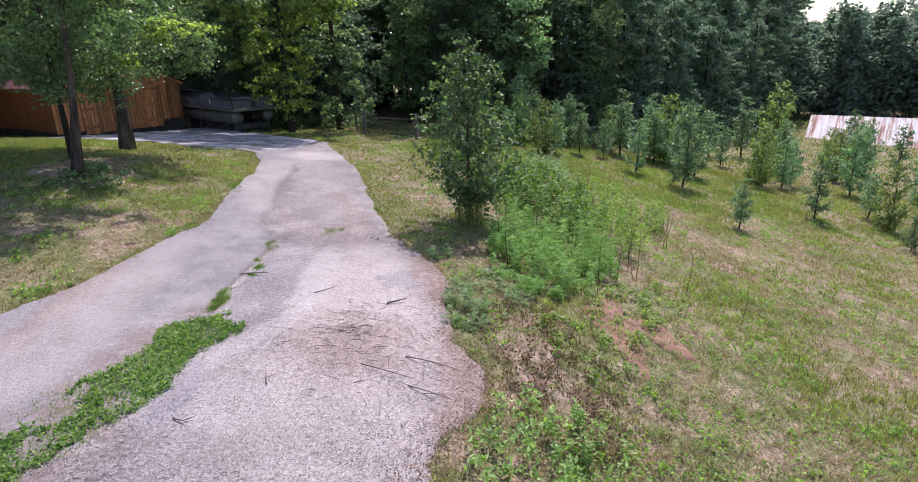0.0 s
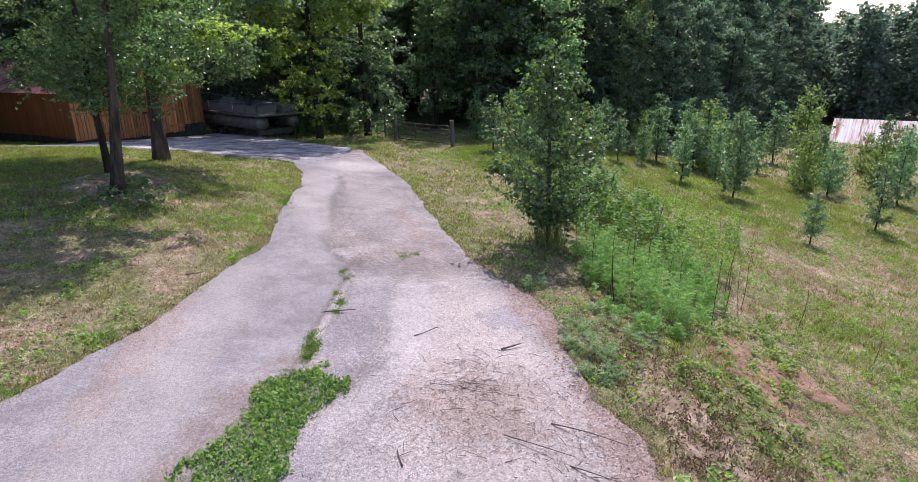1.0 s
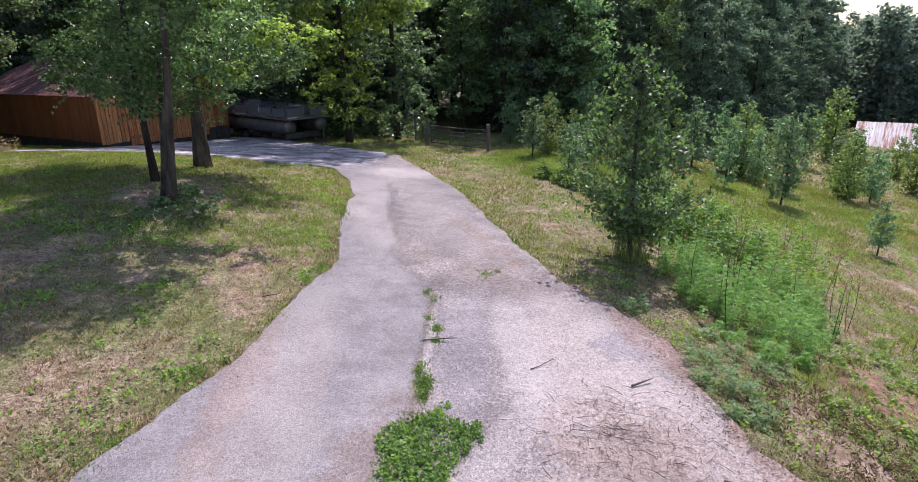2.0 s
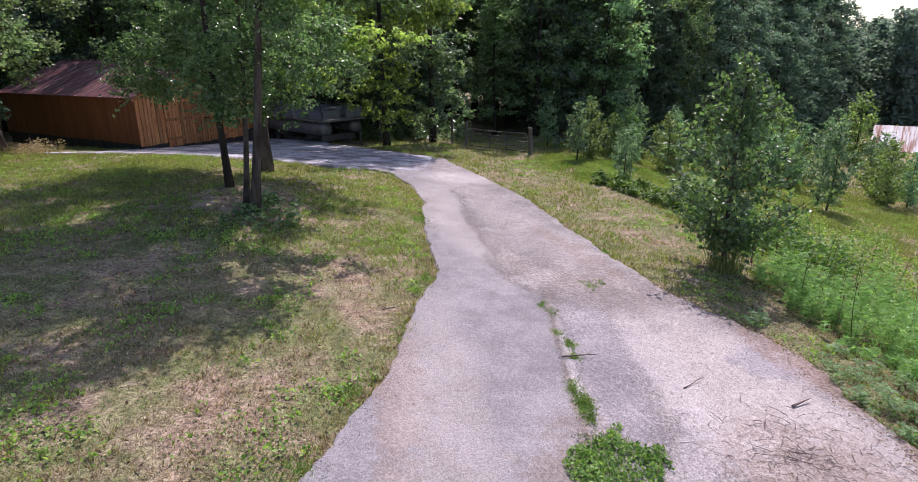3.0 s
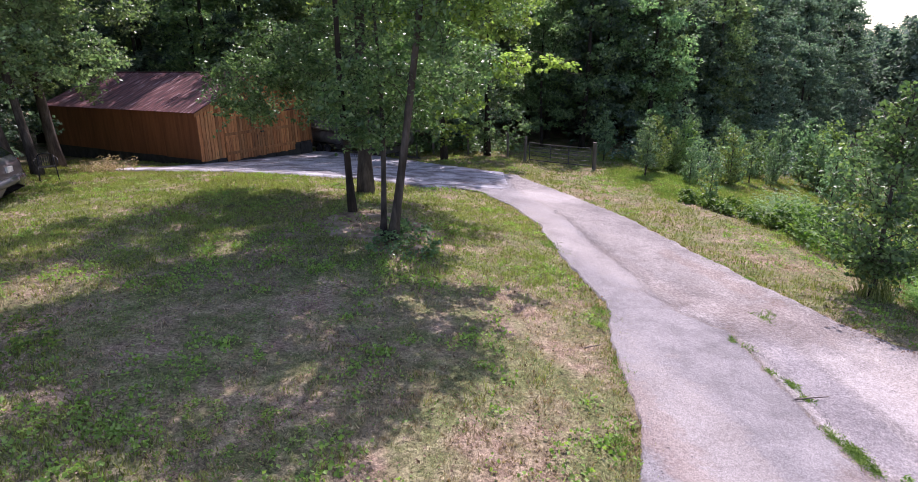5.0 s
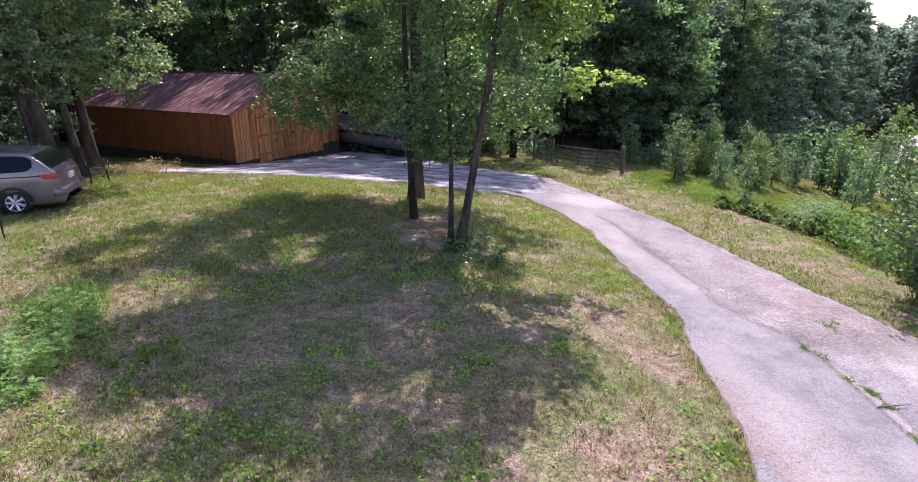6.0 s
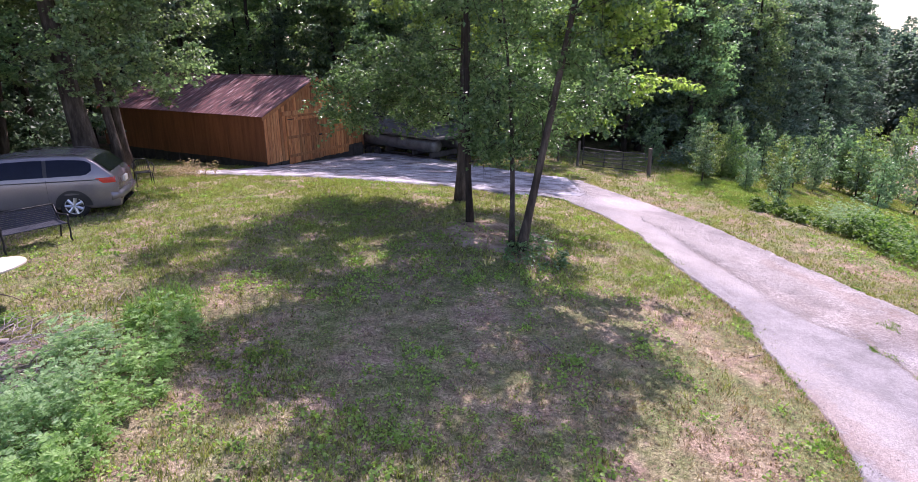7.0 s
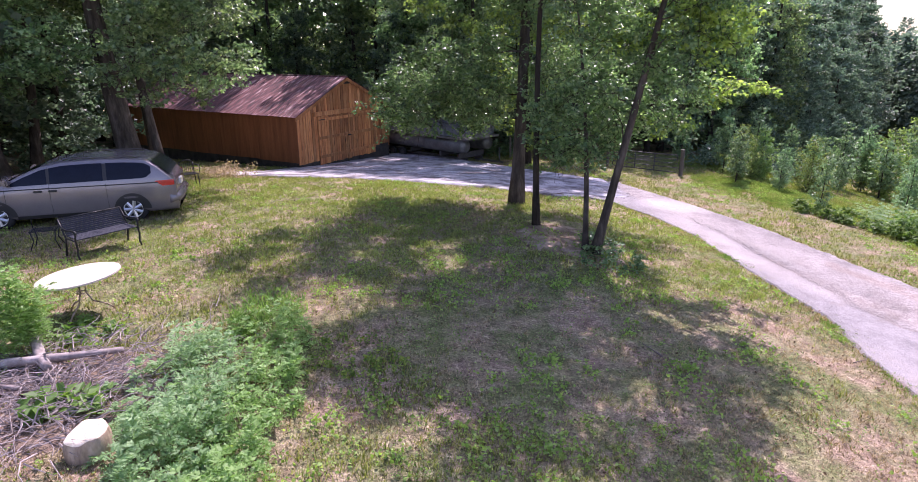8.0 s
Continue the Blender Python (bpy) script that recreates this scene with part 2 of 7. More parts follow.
SOIL = make_soil()
ASPHALT = make_asphalt()
RUST_ROOF = make_rust_roof()
GRAVEL = surface("pale_gravel", [(0.36, (0.12, 0.105, 0.11)), (0.45, (0.24, 0.225, 0.24)), (0.53, (0.38, 0.36, 0.385)), (0.66, (0.50, 0.48, 0.51))], 1.3, 90, 0.95, 0, 0.5, 0.015, spec=0.2, wear=((0.15, 0.11, 0.095), 1.7, 0.57))
RED_SOIL = surface("bare_red_soil", [(0.3, (0.13, 0.075, 0.05)), (0.5, (0.23, 0.135, 0.10)), (0.7, (0.34, 0.23, 0.175))], 3, 40, 0.95, 0, 0.6, 0.03, spec=0.1)
DARK_SOIL = surface("bare_dark_soil", [(0.3, (0.115, 0.08, 0.06)), (0.5, (0.20, 0.145, 0.11)), (0.7, (0.30, 0.23, 0.175))], 5, 45, 0.95, 0, 0.7, 0.03, spec=0.1)
MULCH = surface("dry_litter", [(0.3, (0.12, 0.08, 0.06)), (0.5, (0.26, 0.19, 0.14)), (0.7, (0.42, 0.33, 0.26))], 4, 50, 0.95, 0, 0.6, 0.03, spec=0.1)
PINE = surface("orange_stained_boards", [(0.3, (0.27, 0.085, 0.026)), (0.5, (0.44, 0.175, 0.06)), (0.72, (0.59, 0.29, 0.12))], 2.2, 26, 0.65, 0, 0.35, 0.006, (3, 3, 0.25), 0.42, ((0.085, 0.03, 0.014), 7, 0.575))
# plywood brown, deepened in colour for the canopy's shade on the side wall
PLY = surface("shade_deepened_brown_siding", [(0.3, (0.13, 0.043, 0.014)), (0.5, (0.195, 0.068, 0.024)), (0.72, (0.25, 0.095, 0.036))], 1.6, 22, 0.7, 0, 0.3, 0.005, (3, 3, 0.3), 0.08)
DARK_BASE = surface("dark_block_base", [(0.3, (0.02, 0.018, 0.018)), (0.7, (0.06, 0.055, 0.05))], 3, 30, 0.9)
BARK = surface("grey_brown_bark", [(0.3, (0.03, 0.024, 0.02)), (0.5, (0.07, 0.057, 0.048)), (0.7, (0.135, 0.113, 0.097))], 6, 26, 0.95, 0, 0.9, 0.03, (1, 1, 0.25), spec=0.15)
DARK_BARK = surface("dark_bark", [(0.3, (0.018, 0.014, 0.012)), (0.7, (0.06, 0.048, 0.04))], 6, 26, 0.95, 0, 0.9, 0.03, (1, 1, 0.25), spec=0.15)
GREEN_LEAF = leafy("green_leaves", [(0.15, (0.05, 0.10, 0.045)), (0.5, (0.13, 0.215, 0.105)), (0.85, (0.265, 0.35, 0.19))], 0.5, 0.32, 0.6, (1.15, 1.36, 0.74))
# yellow-green leaves, their colour also lightened to read as sunlit
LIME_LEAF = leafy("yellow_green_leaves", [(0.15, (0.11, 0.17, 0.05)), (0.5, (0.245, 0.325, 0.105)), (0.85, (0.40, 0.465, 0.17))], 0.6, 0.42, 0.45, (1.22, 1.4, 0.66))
# the oak leaf colour lightened to carry sunlight, for crowns that look lit
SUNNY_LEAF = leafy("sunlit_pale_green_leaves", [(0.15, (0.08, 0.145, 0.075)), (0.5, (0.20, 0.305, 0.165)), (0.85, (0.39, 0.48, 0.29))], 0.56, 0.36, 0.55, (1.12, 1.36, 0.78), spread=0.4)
# distant leaves: haze put into the colour, lighter and bluer
HAZY_LEAF = leafy("haze_tinted_blue_green_leaves", [(0.15, (0.07, 0.115, 0.09)), (0.5, (0.16, 0.225, 0.175)), (0.85, (0.30, 0.37, 0.29))], 0.45, 0.6, 0.3, (1.0, 1.2, 0.9), spread=0.5)
DARK_LEAF = leafy("dark_forest_leaves", [(0.15, (0.05, 0.09, 0.065)), (0.5, (0.125, 0.19, 0.135)), (0.85, (0.26, 0.335, 0.24))], 0.5, 0.42, 0.5, (1.0, 1.22, 0.82), spread=0.7)
OAK_LEAF = leafy("grey_green_oak_leaves", [(0.15, (0.06, 0.11, 0.06)), (0.5, (0.155, 0.235, 0.125)), (0.85, (0.32, 0.40, 0.22))], 0.52, 0.34, 0.6, (1.2, 1.38, 0.7), spread=0.4)
SAP_YELLOW = leafy("yellow_green_sapling_leaves", [(0.15, (0.085, 0.15, 0.05)), (0.5, (0.19, 0.285, 0.10)), (0.85, (0.34, 0.425, 0.18))], 0.5, 0.4, 0.5, (1.2, 1.35, 0.65), spread=0.5)
PEAR_LEAF = leafy("glossy_pear_leaves", [(0.15, (0.04, 0.085, 0.035)), (0.5, (0.10, 0.17, 0.075)), (0.85, (0.22, 0.31, 0.155))], 0.45, 0.42, 0.5, (1.2, 1.4, 0.65))
SAP_LEAF = leafy("grey_green_sapling_leaves", [(0.15, (0.075, 0.14, 0.08)), (0.5, (0.175, 0.27, 0.155)), (0.85, (0.33, 0.43, 0.26))], 0.5, 0.38, 0.5, (1.1, 1.35, 0.8), spread=0.5)
FERN_LEAF = leafy("feathery_weed_leaves", [(0.15, (0.145, 0.265, 0.12)), (0.5, (0.245, 0.395, 0.19)), (0.85, (0.36, 0.51, 0.27))], 0.5, 0.5, 0.35, (1.15, 1.25, 0.8))
FERN_BRIGHT = leafy("bright_feathery_weed_leaves", [(0.15, (0.13, 0.27, 0.08)), (0.5, (0.25, 0.425, 0.145)), (0.85, (0.39, 0.56, 0.24))], 0.5, 0.5, 0.35, (1.15, 1.28, 0.75))
STONES = leafy("loose_stones", [(0.15, (0.16, 0.145, 0.14)), (0.5, (0.27, 0.25, 0.245)), (0.85, (0.46, 0.43, 0.41))], 0.0, 0.9, 0.2)
WEED_LEAF = leafy("broad_weed_leaves", [(0.15, (0.055, 0.115, 0.03)), (0.5, (0.125, 0.22, 0.06)), (0.85, (0.24, 0.345, 0.105))], 0.45, 0.5, 0.3)
GOLDENROD = leafy("yellow_green_goldenrod", [(0.15, (0.07, 0.14, 0.03)), (0.5, (0.165, 0.275, 0.06)), (0.85, (0.34, 0.43, 0.10))], 0.45, 0.5, 0.3)
FRESH_LEAF = leafy("fresh_pale_green_leaves", [(0.15, (0.10, 0.20, 0.05)), (0.5, (0.24, 0.40, 0.12)), (0.85, (0.42, 0.56, 0.23))], 0.45, 0.45, 0.4)
BRIGHT_WEED = leafy("bright_weed_leaves", [(0.15, (0.11, 0.19, 0.045)), (0.5, (0.215, 0.32, 0.09)), (0.85, (0.34, 0.44, 0.16))], 0.5, 0.5, 0.3)
GRASS_GREEN = leafy("green_grass", [(0.1, (0.06, 0.075, 0.028)), (0.5, (0.20, 0.22, 0.085)), (0.9, (0.41, 0.41, 0.19))], 0.45, 0.7, 0.15, tuft=9.0)
GRASS_DRY = leafy("dry_grass", [(0.1, (0.12, 0.08, 0.054)), (0.5, (0.38, 0.285, 0.195)), (0.9, (0.61, 0.50, 0.38))], 0.3, 0.7, 0.15, tuft=9.0)
LUSH_GRASS = leafy("lush_yellow_green_grass", [(0.1, (0.10, 0.135, 0.045)), (0.5, (0.235, 0.29, 0.105)), (0.9, (0.41, 0.455, 0.20))], 0.45, 0.7, 0.15, tuft=9.0)
TURF = leafy("lush_turf", [(0.15, (0.075, 0.135, 0.04)), (0.5, (0.165, 0.26, 0.085)), (0.85, (0.29, 0.385, 0.15))], 0.42, 0.7, 0.15, tuft=8.0)
DEAD_LEAF = leafy("dead_brown_weeds", [(0.15, (0.07, 0.045, 0.03)), (0.5, (0.16, 0.105, 0.07)), (0.85, (0.30, 0.22, 0.15))], 0.2, 0.8, 0.1)
DRY_LITTER = leafy("dry_tan_litter", [(0.15, (0.12, 0.075, 0.055)), (0.5, (0.24, 0.165, 0.125)), (0.85, (0.40, 0.31, 0.25))], 0.1, 0.85, 0.1)
STRAW = surface("grey_dead_sticks", [(0.3, (0.15, 0.115, 0.105)), (0.7, (0.40, 0.345, 0.33))], 5, 30, 0.9)
TWIG = surface("dark_dead_twigs", [(0.3, (0.09, 0.065, 0.055)), (0.7, (0.24, 0.19, 0.17))], 5, 30, 0.9)
BLOSSOM = plain("orange_yellow_blossom", (0.75, 0.42, 0.05), 0.6)
PALE_WOOD = surface("pale_cut_wood", [(0.3, (0.50, 0.41, 0.30)), (0.5, (0.64, 0.54, 0.42)), (0.7, (0.72, 0.62, 0.50))], 9, 40, 0.85, 0, 0.5, 0.01)
LOG_SIDE = surface("tan_debarked_wood", [(0.3, (0.24, 0.165, 0.115)), (0.5, (0.38, 0.28, 0.20)), (0.7, (0.52, 0.41, 0.31))], 6, 30, 0.9, 0, 0.6, 0.012, (1, 1, 0.4))
GALV = surface("weathered_galvanised_steel", [(0.3, (0.045, 0.04, 0.037)), (0.7, (0.10, 0.09, 0.085))], 5, 40, 0.7, 0.1, 0.2, 0.003)
POST_WOOD = surface("weathered_post_wood", [(0.3, (0.07, 0.056, 0.047)), (0.7, (0.185, 0.155, 0.13))], 4, 24, 0.9, 0, 0.5, 0.01, (2, 2, 0.3))
# boat metal and panels: the trees' shade is put into these darker colours
ALU = surface("dull_aluminium", [(0.3, (0.11, 0.105, 0.10)), (0.7, (0.22, 0.215, 0.21))], 3, 40, 0.5, 0.4, 0.1, 0.003)
PANEL = plain("shade_darkened_grey_panel", (0.125, 0.135, 0.155), 0.6)
BLACK = plain("black_iron", (0.018, 0.018, 0.02), 0.45, 0.3)
RUBBER = plain("tyre_rubber", (0.016, 0.016, 0.017), 0.85)
CARPAINT = surface("silver_violet_car_paint", [(0.3, (0.205, 0.185, 0.20)), (0.7, (0.26, 0.237, 0.252))], 1.2, 300, 0.24, 0.45, 0.02, 0.001)
GLASS_DARK = plain("dark_tinted_glass", (0.008, 0.011, 0.022), 0.08, 0.0, 0.16)
RED_LENS = plain("red_lamp_lens", (0.55, 0.03, 0.02), 0.2)
CLEAR_LENS = plain("clear_lamp_lens", (0.7, 0.68, 0.66), 0.15)
CHROME = plain("bright_wheel_alloy", (0.62, 0.62, 0.63), 0.3, 0.75)
BLACK_TRIM = plain("black_plastic_trim", (0.02, 0.02, 0.022), 0.6)
WHITE_TOP = plain("cream_table_enamel", (0.60, 0.52, 0.45), 0.5)
TABLE_LEG = surface("peeling_brown_paint", [(0.3, (0.16, 0.10, 0.07)), (0.7, (0.42, 0.32, 0.25))], 8, 40, 0.7)
BENCH_SLAT = plain("dark_blue_grey_bench_mesh", (0.035, 0.038, 0.055), 0.55)


# ---- building helpers ----


def np_mesh(name, V, F, mat, smooth=False):
    """A mesh from an array of points and one of triangles or quads."""
    V, F = np.asarray(V, dtype=np.float32), np.asarray(F, dtype=np.int32)
    me = bpy.data.meshes.new(name)
    k = F.shape[1]
    me.vertices.add(len(V))
    me.vertices.foreach_set("co", V.ravel())
    me.loops.add(len(F) * k)
    me.loops.foreach_set("vertex_index", F.ravel())
    me.polygons.add(len(F))
    me.polygons.foreach_set("loop_start", np.arange(0, len(F) * k, k, dtype=np.int32))
    me.polygons.foreach_set("use_smooth", np.full(len(F), smooth, dtype=bool))
    me.update(calc_edges=True)
    me.validate()
    me.materials.append(mat)
    return me


class Shape:
    """Collects tubes, boxes and sheets into one mesh of triangles."""

    def __init__(self):
        self.V, self.F, self.n = [], [], 0

    def add(self, V, F):
        V, F = np.asarray(V, float), np.asarray(F, int)
        self.V.append(V)
        self.F.append(F + self.n)
        self.n += len(V)
        return self

    def tube(self, pts, radii, sides=8, caps=True):
        pts = np.asarray(pts, float)
        radii = np.broadcast_to(np.asarray(radii, float), (len(pts),))
        d = np.gradient(pts, axis=0)
        d /= np.linalg.norm(d, axis=1)[:, None] + 1e-9
        ref = np.array([0.0, 0, 1]) if abs(d[:, 2]).mean() < 0.8 else np.array([1.0, 0, 0])
        a = np.cross(d, ref)
        a /= np.linalg.norm(a, axis=1)[:, None] + 1e-9
        b = np.cross(d, a)
        th = np.linspace(0, 2 * np.pi, sides, endpoint=False)
        ring = a[:, None] * np.cos(th)[None, :, None] + b[:, None] * np.sin(th)[None, :, None]
        V = (pts[:, None] + ring * radii[:, None, None]).reshape(-1, 3)
        F = []
        for i in range(len(pts) - 1):
            for j in range(sides):
                p, q = i * sides + j, i * sides + (j + 1) % sides
                F += [(p, q, q + sides), (p, q + sides, p + sides)]
        if caps:
            m = len(V)
            V = np.vstack([V, pts[0], pts[-1]])
            e = (len(pts) - 1) * sides
            for j in range(sides):
                F += [(m, (j + 1) % sides, j), (m + 1, e + j, e + (j + 1) % sides)]
        return self.add(V, F)

    def box(self, lo, hi, m=None):
        x0, y0, z0 = lo
        x1, y1, z1 = hi
        V = np.array([(x, y, z) for z in (z0, z1) for y in (y0, y1) for x in (x0, x1)], float)
        if m is not None:
            V = np.array([m @ Vector(v) for v in V])
        Q = [(0, 2, 3, 1), (4, 5, 7, 6), (0, 1, 5, 4), (2, 6, 7, 3), (0, 4, 6, 2), (1, 3, 7, 5)]
        return self.add(V, [t for a, b, c, d in Q for t in ((a, b, c), (a, c, d))])

    def mesh(self, name, mat, smooth=False):
        return np_mesh(name, np.vstack(self.V), np.vstack(self.F), mat, smooth)


def part(name, shape, mat, parent, label="", smooth=False, bevel=0.0):
    """One mesh object under a thing or under a part. shape: a Shape or a mesh."""
    me = shape.mesh(name, mat, smooth) if isinstance(shape, Shape) else shape
    ob = new(name, me)
    ob.parent = parent
    if bevel:
        bm = bmesh.new()
        bm.from_mesh(me)
        bmesh.ops.dissolve_limit(bm, angle_limit=0.02, verts=bm.verts, edges=bm.edges)
        sharp = [e for e in bm.edges if len(e.link_faces) == 2 and e.calc_face_angle(0) > 0.6]
        bmesh.ops.bevel(bm, geom=sharp, offset=bevel, segments=2, affect="EDGES")
        bm.to_mesh(me)
        bm.free()
    return tagged(ob, label=label)


def thing(name, label, category, at=(0, 0, 0), turn=0, group="", kind=""):
    ob = new(name)
    ob.matrix_basis = pose(*at, 0, 0, turn)
    return tagged(ob, label, category, group, kind)


def leaves(C, size, droop=0.3, slim=0.5, seed=0, level=0.0):
    """Points and triangles of folded leaves, one at each place of C."""
    r = np.random.default_rng(seed)
    n = len(C)
    size = np.broadcast_to(size, (n,)) * r.uniform(0.65, 1.3, n)
    a = r.normal(size=(n, 3))
    a[:, 2] = a[:, 2] * (1 - level) - droop * 2 * (1 - 0.6 * level)
    a /= np.linalg.norm(a, axis=1)[:, None]
    up = r.normal(size=(n, 3)) + np.array([0, 0, 1.2 + 2.0 * level])
    s = np.cross(a, up)
    s /= np.linalg.norm(s, axis=1)[:, None] + 1e-9
    nrm = np.cross(s, a)
    L, W = size[:, None], size[:, None] * slim
    base = C
    mid = C + a * L * 0.45
    V = np.stack([base, mid + s * W + nrm * W * 0.35, C + a * L, mid - s * W + nrm * W * 0.35], 1).reshape(-1, 3)
    i = np.arange(n)[:, None] * 4
    F = np.hstack([i, i + 1, i + 2, i, i + 2, i + 3]).reshape(-1, 3)
    return V, F


def smooth_plus(u, w):
    return w * np.logaddexp(0, np.asarray(u, float) / w)


def sig(u):
    return 1 / (1 + np.exp(-np.clip(u, -40, 40)))


def terrain(x, y):
    """The lie of the land: a lawn shelf, the drive a little lower, a bank, and a field that falls to the valley; a far wooded hill."""
    x, y = np.asarray(x, float), np.asarray(y, float)
    z = 1.10 - 0.117 * smooth_plus(x + 6, 1.2) + 0.056 * smooth_plus(x - 1, 0.8) - 0.215 * smooth_plus(x - 6.2, 0.5) + 0.07 * smooth_plus(x - 10, 1.5) + 0.15 * smooth_plus(x - 26, 4.0)
    z = z - 0.135 * (smooth_plus(y - 18, 0.8) - smooth_plus(y - 24, 1.0)) * sig(-(x + 2) / 1.5)
    z = z - 0.075 * (smooth_plus(y - 24.5, 1.0) - smooth_plus(y - 32, 1.5)) * sig(-(x + 3) / 1.5)
    z = z - 0.035 * (smooth_plus(y - 18, 1.5) - smooth_plus(y - 40, 3.0)) * sig((x + 2) / 1.5) * sig((8 - x) / 2)
    z = z + 0.28 * np.exp(-(((x + 3.9) / 1.7) ** 2) - ((y - 13.3) / 2.8) ** 2) + 0.1 * np.exp(-((x / 1.6) ** 2) - ((y - 13.5) / 3) ** 2)
    far = np.hypot(x, y)
    return np.maximum(z, -7.0) + 6 * sig((far - 150) / 20) * sig((y - 20) / 30)


def wobble(x, y, scale, seed=0.0):
    """Smooth noise from -1 to 1, for arrays."""
    x, y = np.atleast_1d(x), np.atleast_1d(y)
    return np.array([noise.noise((a * scale + seed, b * scale - seed, seed)) for a, b in zip(x.ravel(), y.ravel())]).reshape(x.shape)


def on_ground(x, y, lift=0.0):
    return (float(x), float(y), float(terrain(x, y)) + lift)


# ---- the ground, the drive and the yard ----
def grid_mesh(name, X, Y, Z, mat, smooth=True):
    r, c = X.shape
    i = np.arange(r * c).reshape(r, c)
    F = np.stack([i[:-1, :-1], i[:-1, 1:], i[1:, 1:], i[1:, :-1]], -1).reshape(-1, 4)
    return np_mesh(name, np.stack([X, Y, Z], -1).reshape(-1, 3), F, mat, smooth)


def axis_steps(lo, hi, fine_lo, fine_hi, step, grow=1.25):
    a = list(np.arange(fine_lo, fine_hi + step, step))
    s = step
    while a[-1] < hi:
        s *= grow
        a.append(a[-1] + s)
    s = step
    while a[0] > lo:
        s *= grow
        a.insert(0, a[0] - s)
    return np.array(a)


gx = axis_steps(-420, 420, -22, 28, 0.22)
gy = axis_steps(-400, 420, 0, 32, 0.22)
GX, GY = np.meshgrid(gx, gy)
GZ = terrain(GX, GY)
near_zone = (GX > -24) & (GX < 30) & (GY > -2) & (GY < 34)
GZ[near_zone] += 0.025 * wobble(GX[near_zone], GY[near_zone], 1.7) + 0.04 * wobble(GX[near_zone], GY[near_zone], 0.45, 3.1)
tagged(new("ground", grid_mesh("ground", GX, GY, GZ, SOIL)), "dry patchy lawn soil falling to a grassy field", "ground", kind="structure")

LEFT_Y = [-12, 0, 4.55, 5.7, 6.5, 7.5, 8.5, 9.2, 9.8, 10.3, 11.0, 11.8, 12.6, 14.4, 15.8, 16.4, 17.9, 18.6, 20]
LEFT_X = [-1.9, -0.9, 0.0, 0.27, 0.43, 0.52, 0.6, 0.74, 0.84, 0.74, 0.58, 0.44, 0.32, 0.16, -0.2, -0.36, -1.1, -2.3, -4.0]
RIGHT_Y = [-12, 0, 2.5, 3.2, 3.6, 4.5, 5.2, 6.4, 7.1, 7.9, 8.8, 9.8, 11.2, 13.1, 15.6, 16.3, 18.0, 20.0, 22]
RIGHT_X = [7.2, 6.4, 5.85, 6.0, 6.35, 6.45, 6.05, 5.85, 5.95, 5.65, 5.06, 4.55, 4.1, 3.53, 2.85, 2.6, 1.92, 1.05, 0.3]


def drive_edges(y):
    return np.interp(y, LEFT_Y, LEFT_X), np.interp(y, RIGHT_Y, RIGHT_X)


def build_drive():
    ys = np.arange(-12, 22.4, 0.09)
    l, r = drive_edges(ys)
    l = l + 0.05 * wobble(ys, ys * 0 + 1, 1.3) + 0.06 * wobble(ys, ys * 0 + 5, 3.5) + 0.04 * wobble(ys, ys * 0 + 3, 9.0)
    r = r + 0.08 * wobble(ys, ys * 0 + 9, 1.1) + 0.10 * wobble(ys, ys * 0 + 13, 3.0) + 0.06 * wobble(ys, ys * 0 + 17, 8.0)
    u = np.r_[0, 0.0, np.linspace(0.006, 0.994, 52), 1.0, 1.0]
    X = l[:, None] + (r - l)[:, None] * u
    X[:, 0] -= 0.05
    X[:, -1] += 0.12
    Y = np.repeat(ys[:, None], len(u), 1)
    Z = terrain(X, Y) + 0.045
    Z += 0.012 * wobble(X, Y, 1.2, 4) + 0.008 * wobble(X, Y, 4.0, 8)
    Z[:, 0] -= 0.15
    Z[:, -1] -= 0.15
    return grid_mesh("driveway", X, Y, Z, ASPHALT)


tagged(new("driveway", build_drive()), "worn grey asphalt driveway with pale gravelly side", "driveway", kind="structure")


def build_yard():
    xs = np.arange(-14.6, -0.2, 0.12)
    south = np.interp(xs, [-16.5, -13.9, -11.1, -8.65, -6.3, -4.6, -2.9, -1.6, 1.5], [21.9, 21.0, 20.3, 19.5, 18.6, 18.35, 17.9, 18.4, 19.6])
    north = np.interp(xs, [-16.5, -13.5, -12, -10, -8.1, -6, -4.2, -2.5, -0.8, 1.5], [22.6, 23.0, 26.5, 30.0, 31.6, 28.8, 26.6, 24.8, 23.2, 21.6])
    south = south + 0.15 * wobble(xs, xs * 0 + 2, 1.4)
    north = north + 0.2 * wobble(xs, xs * 0 + 7, 1.2)
    v = np.r_[0, np.linspace(0.01, 0.99, 60), 1]
    Y = south[None, :] + (north - south)[None, :] * v[:, None]
    X = np.repeat(xs[None, :], len(v), 0)
    Z = terrain(X, Y) + 0.055 + 0.015 * wobble(X, Y, 1.6, 2)
    Z[0] -= 0.15
    Z[-1] -= 0.15
    return grid_mesh("gravel_yard", X, Y, Z, GRAVEL)


tagged(new("gravel_yard", build_yard()), "pale grey gravel parking yard before the wooden shed", "gravel yard", kind="structure")


# ---- the wooden shed ----
SHED_C, SHED_AZ = (-12.42, 24.45), 60.6
GABLE, LONG, EAVE, PEAK, FLOOR = 6.4, 11.4, 2.12, 3.52, 0.32


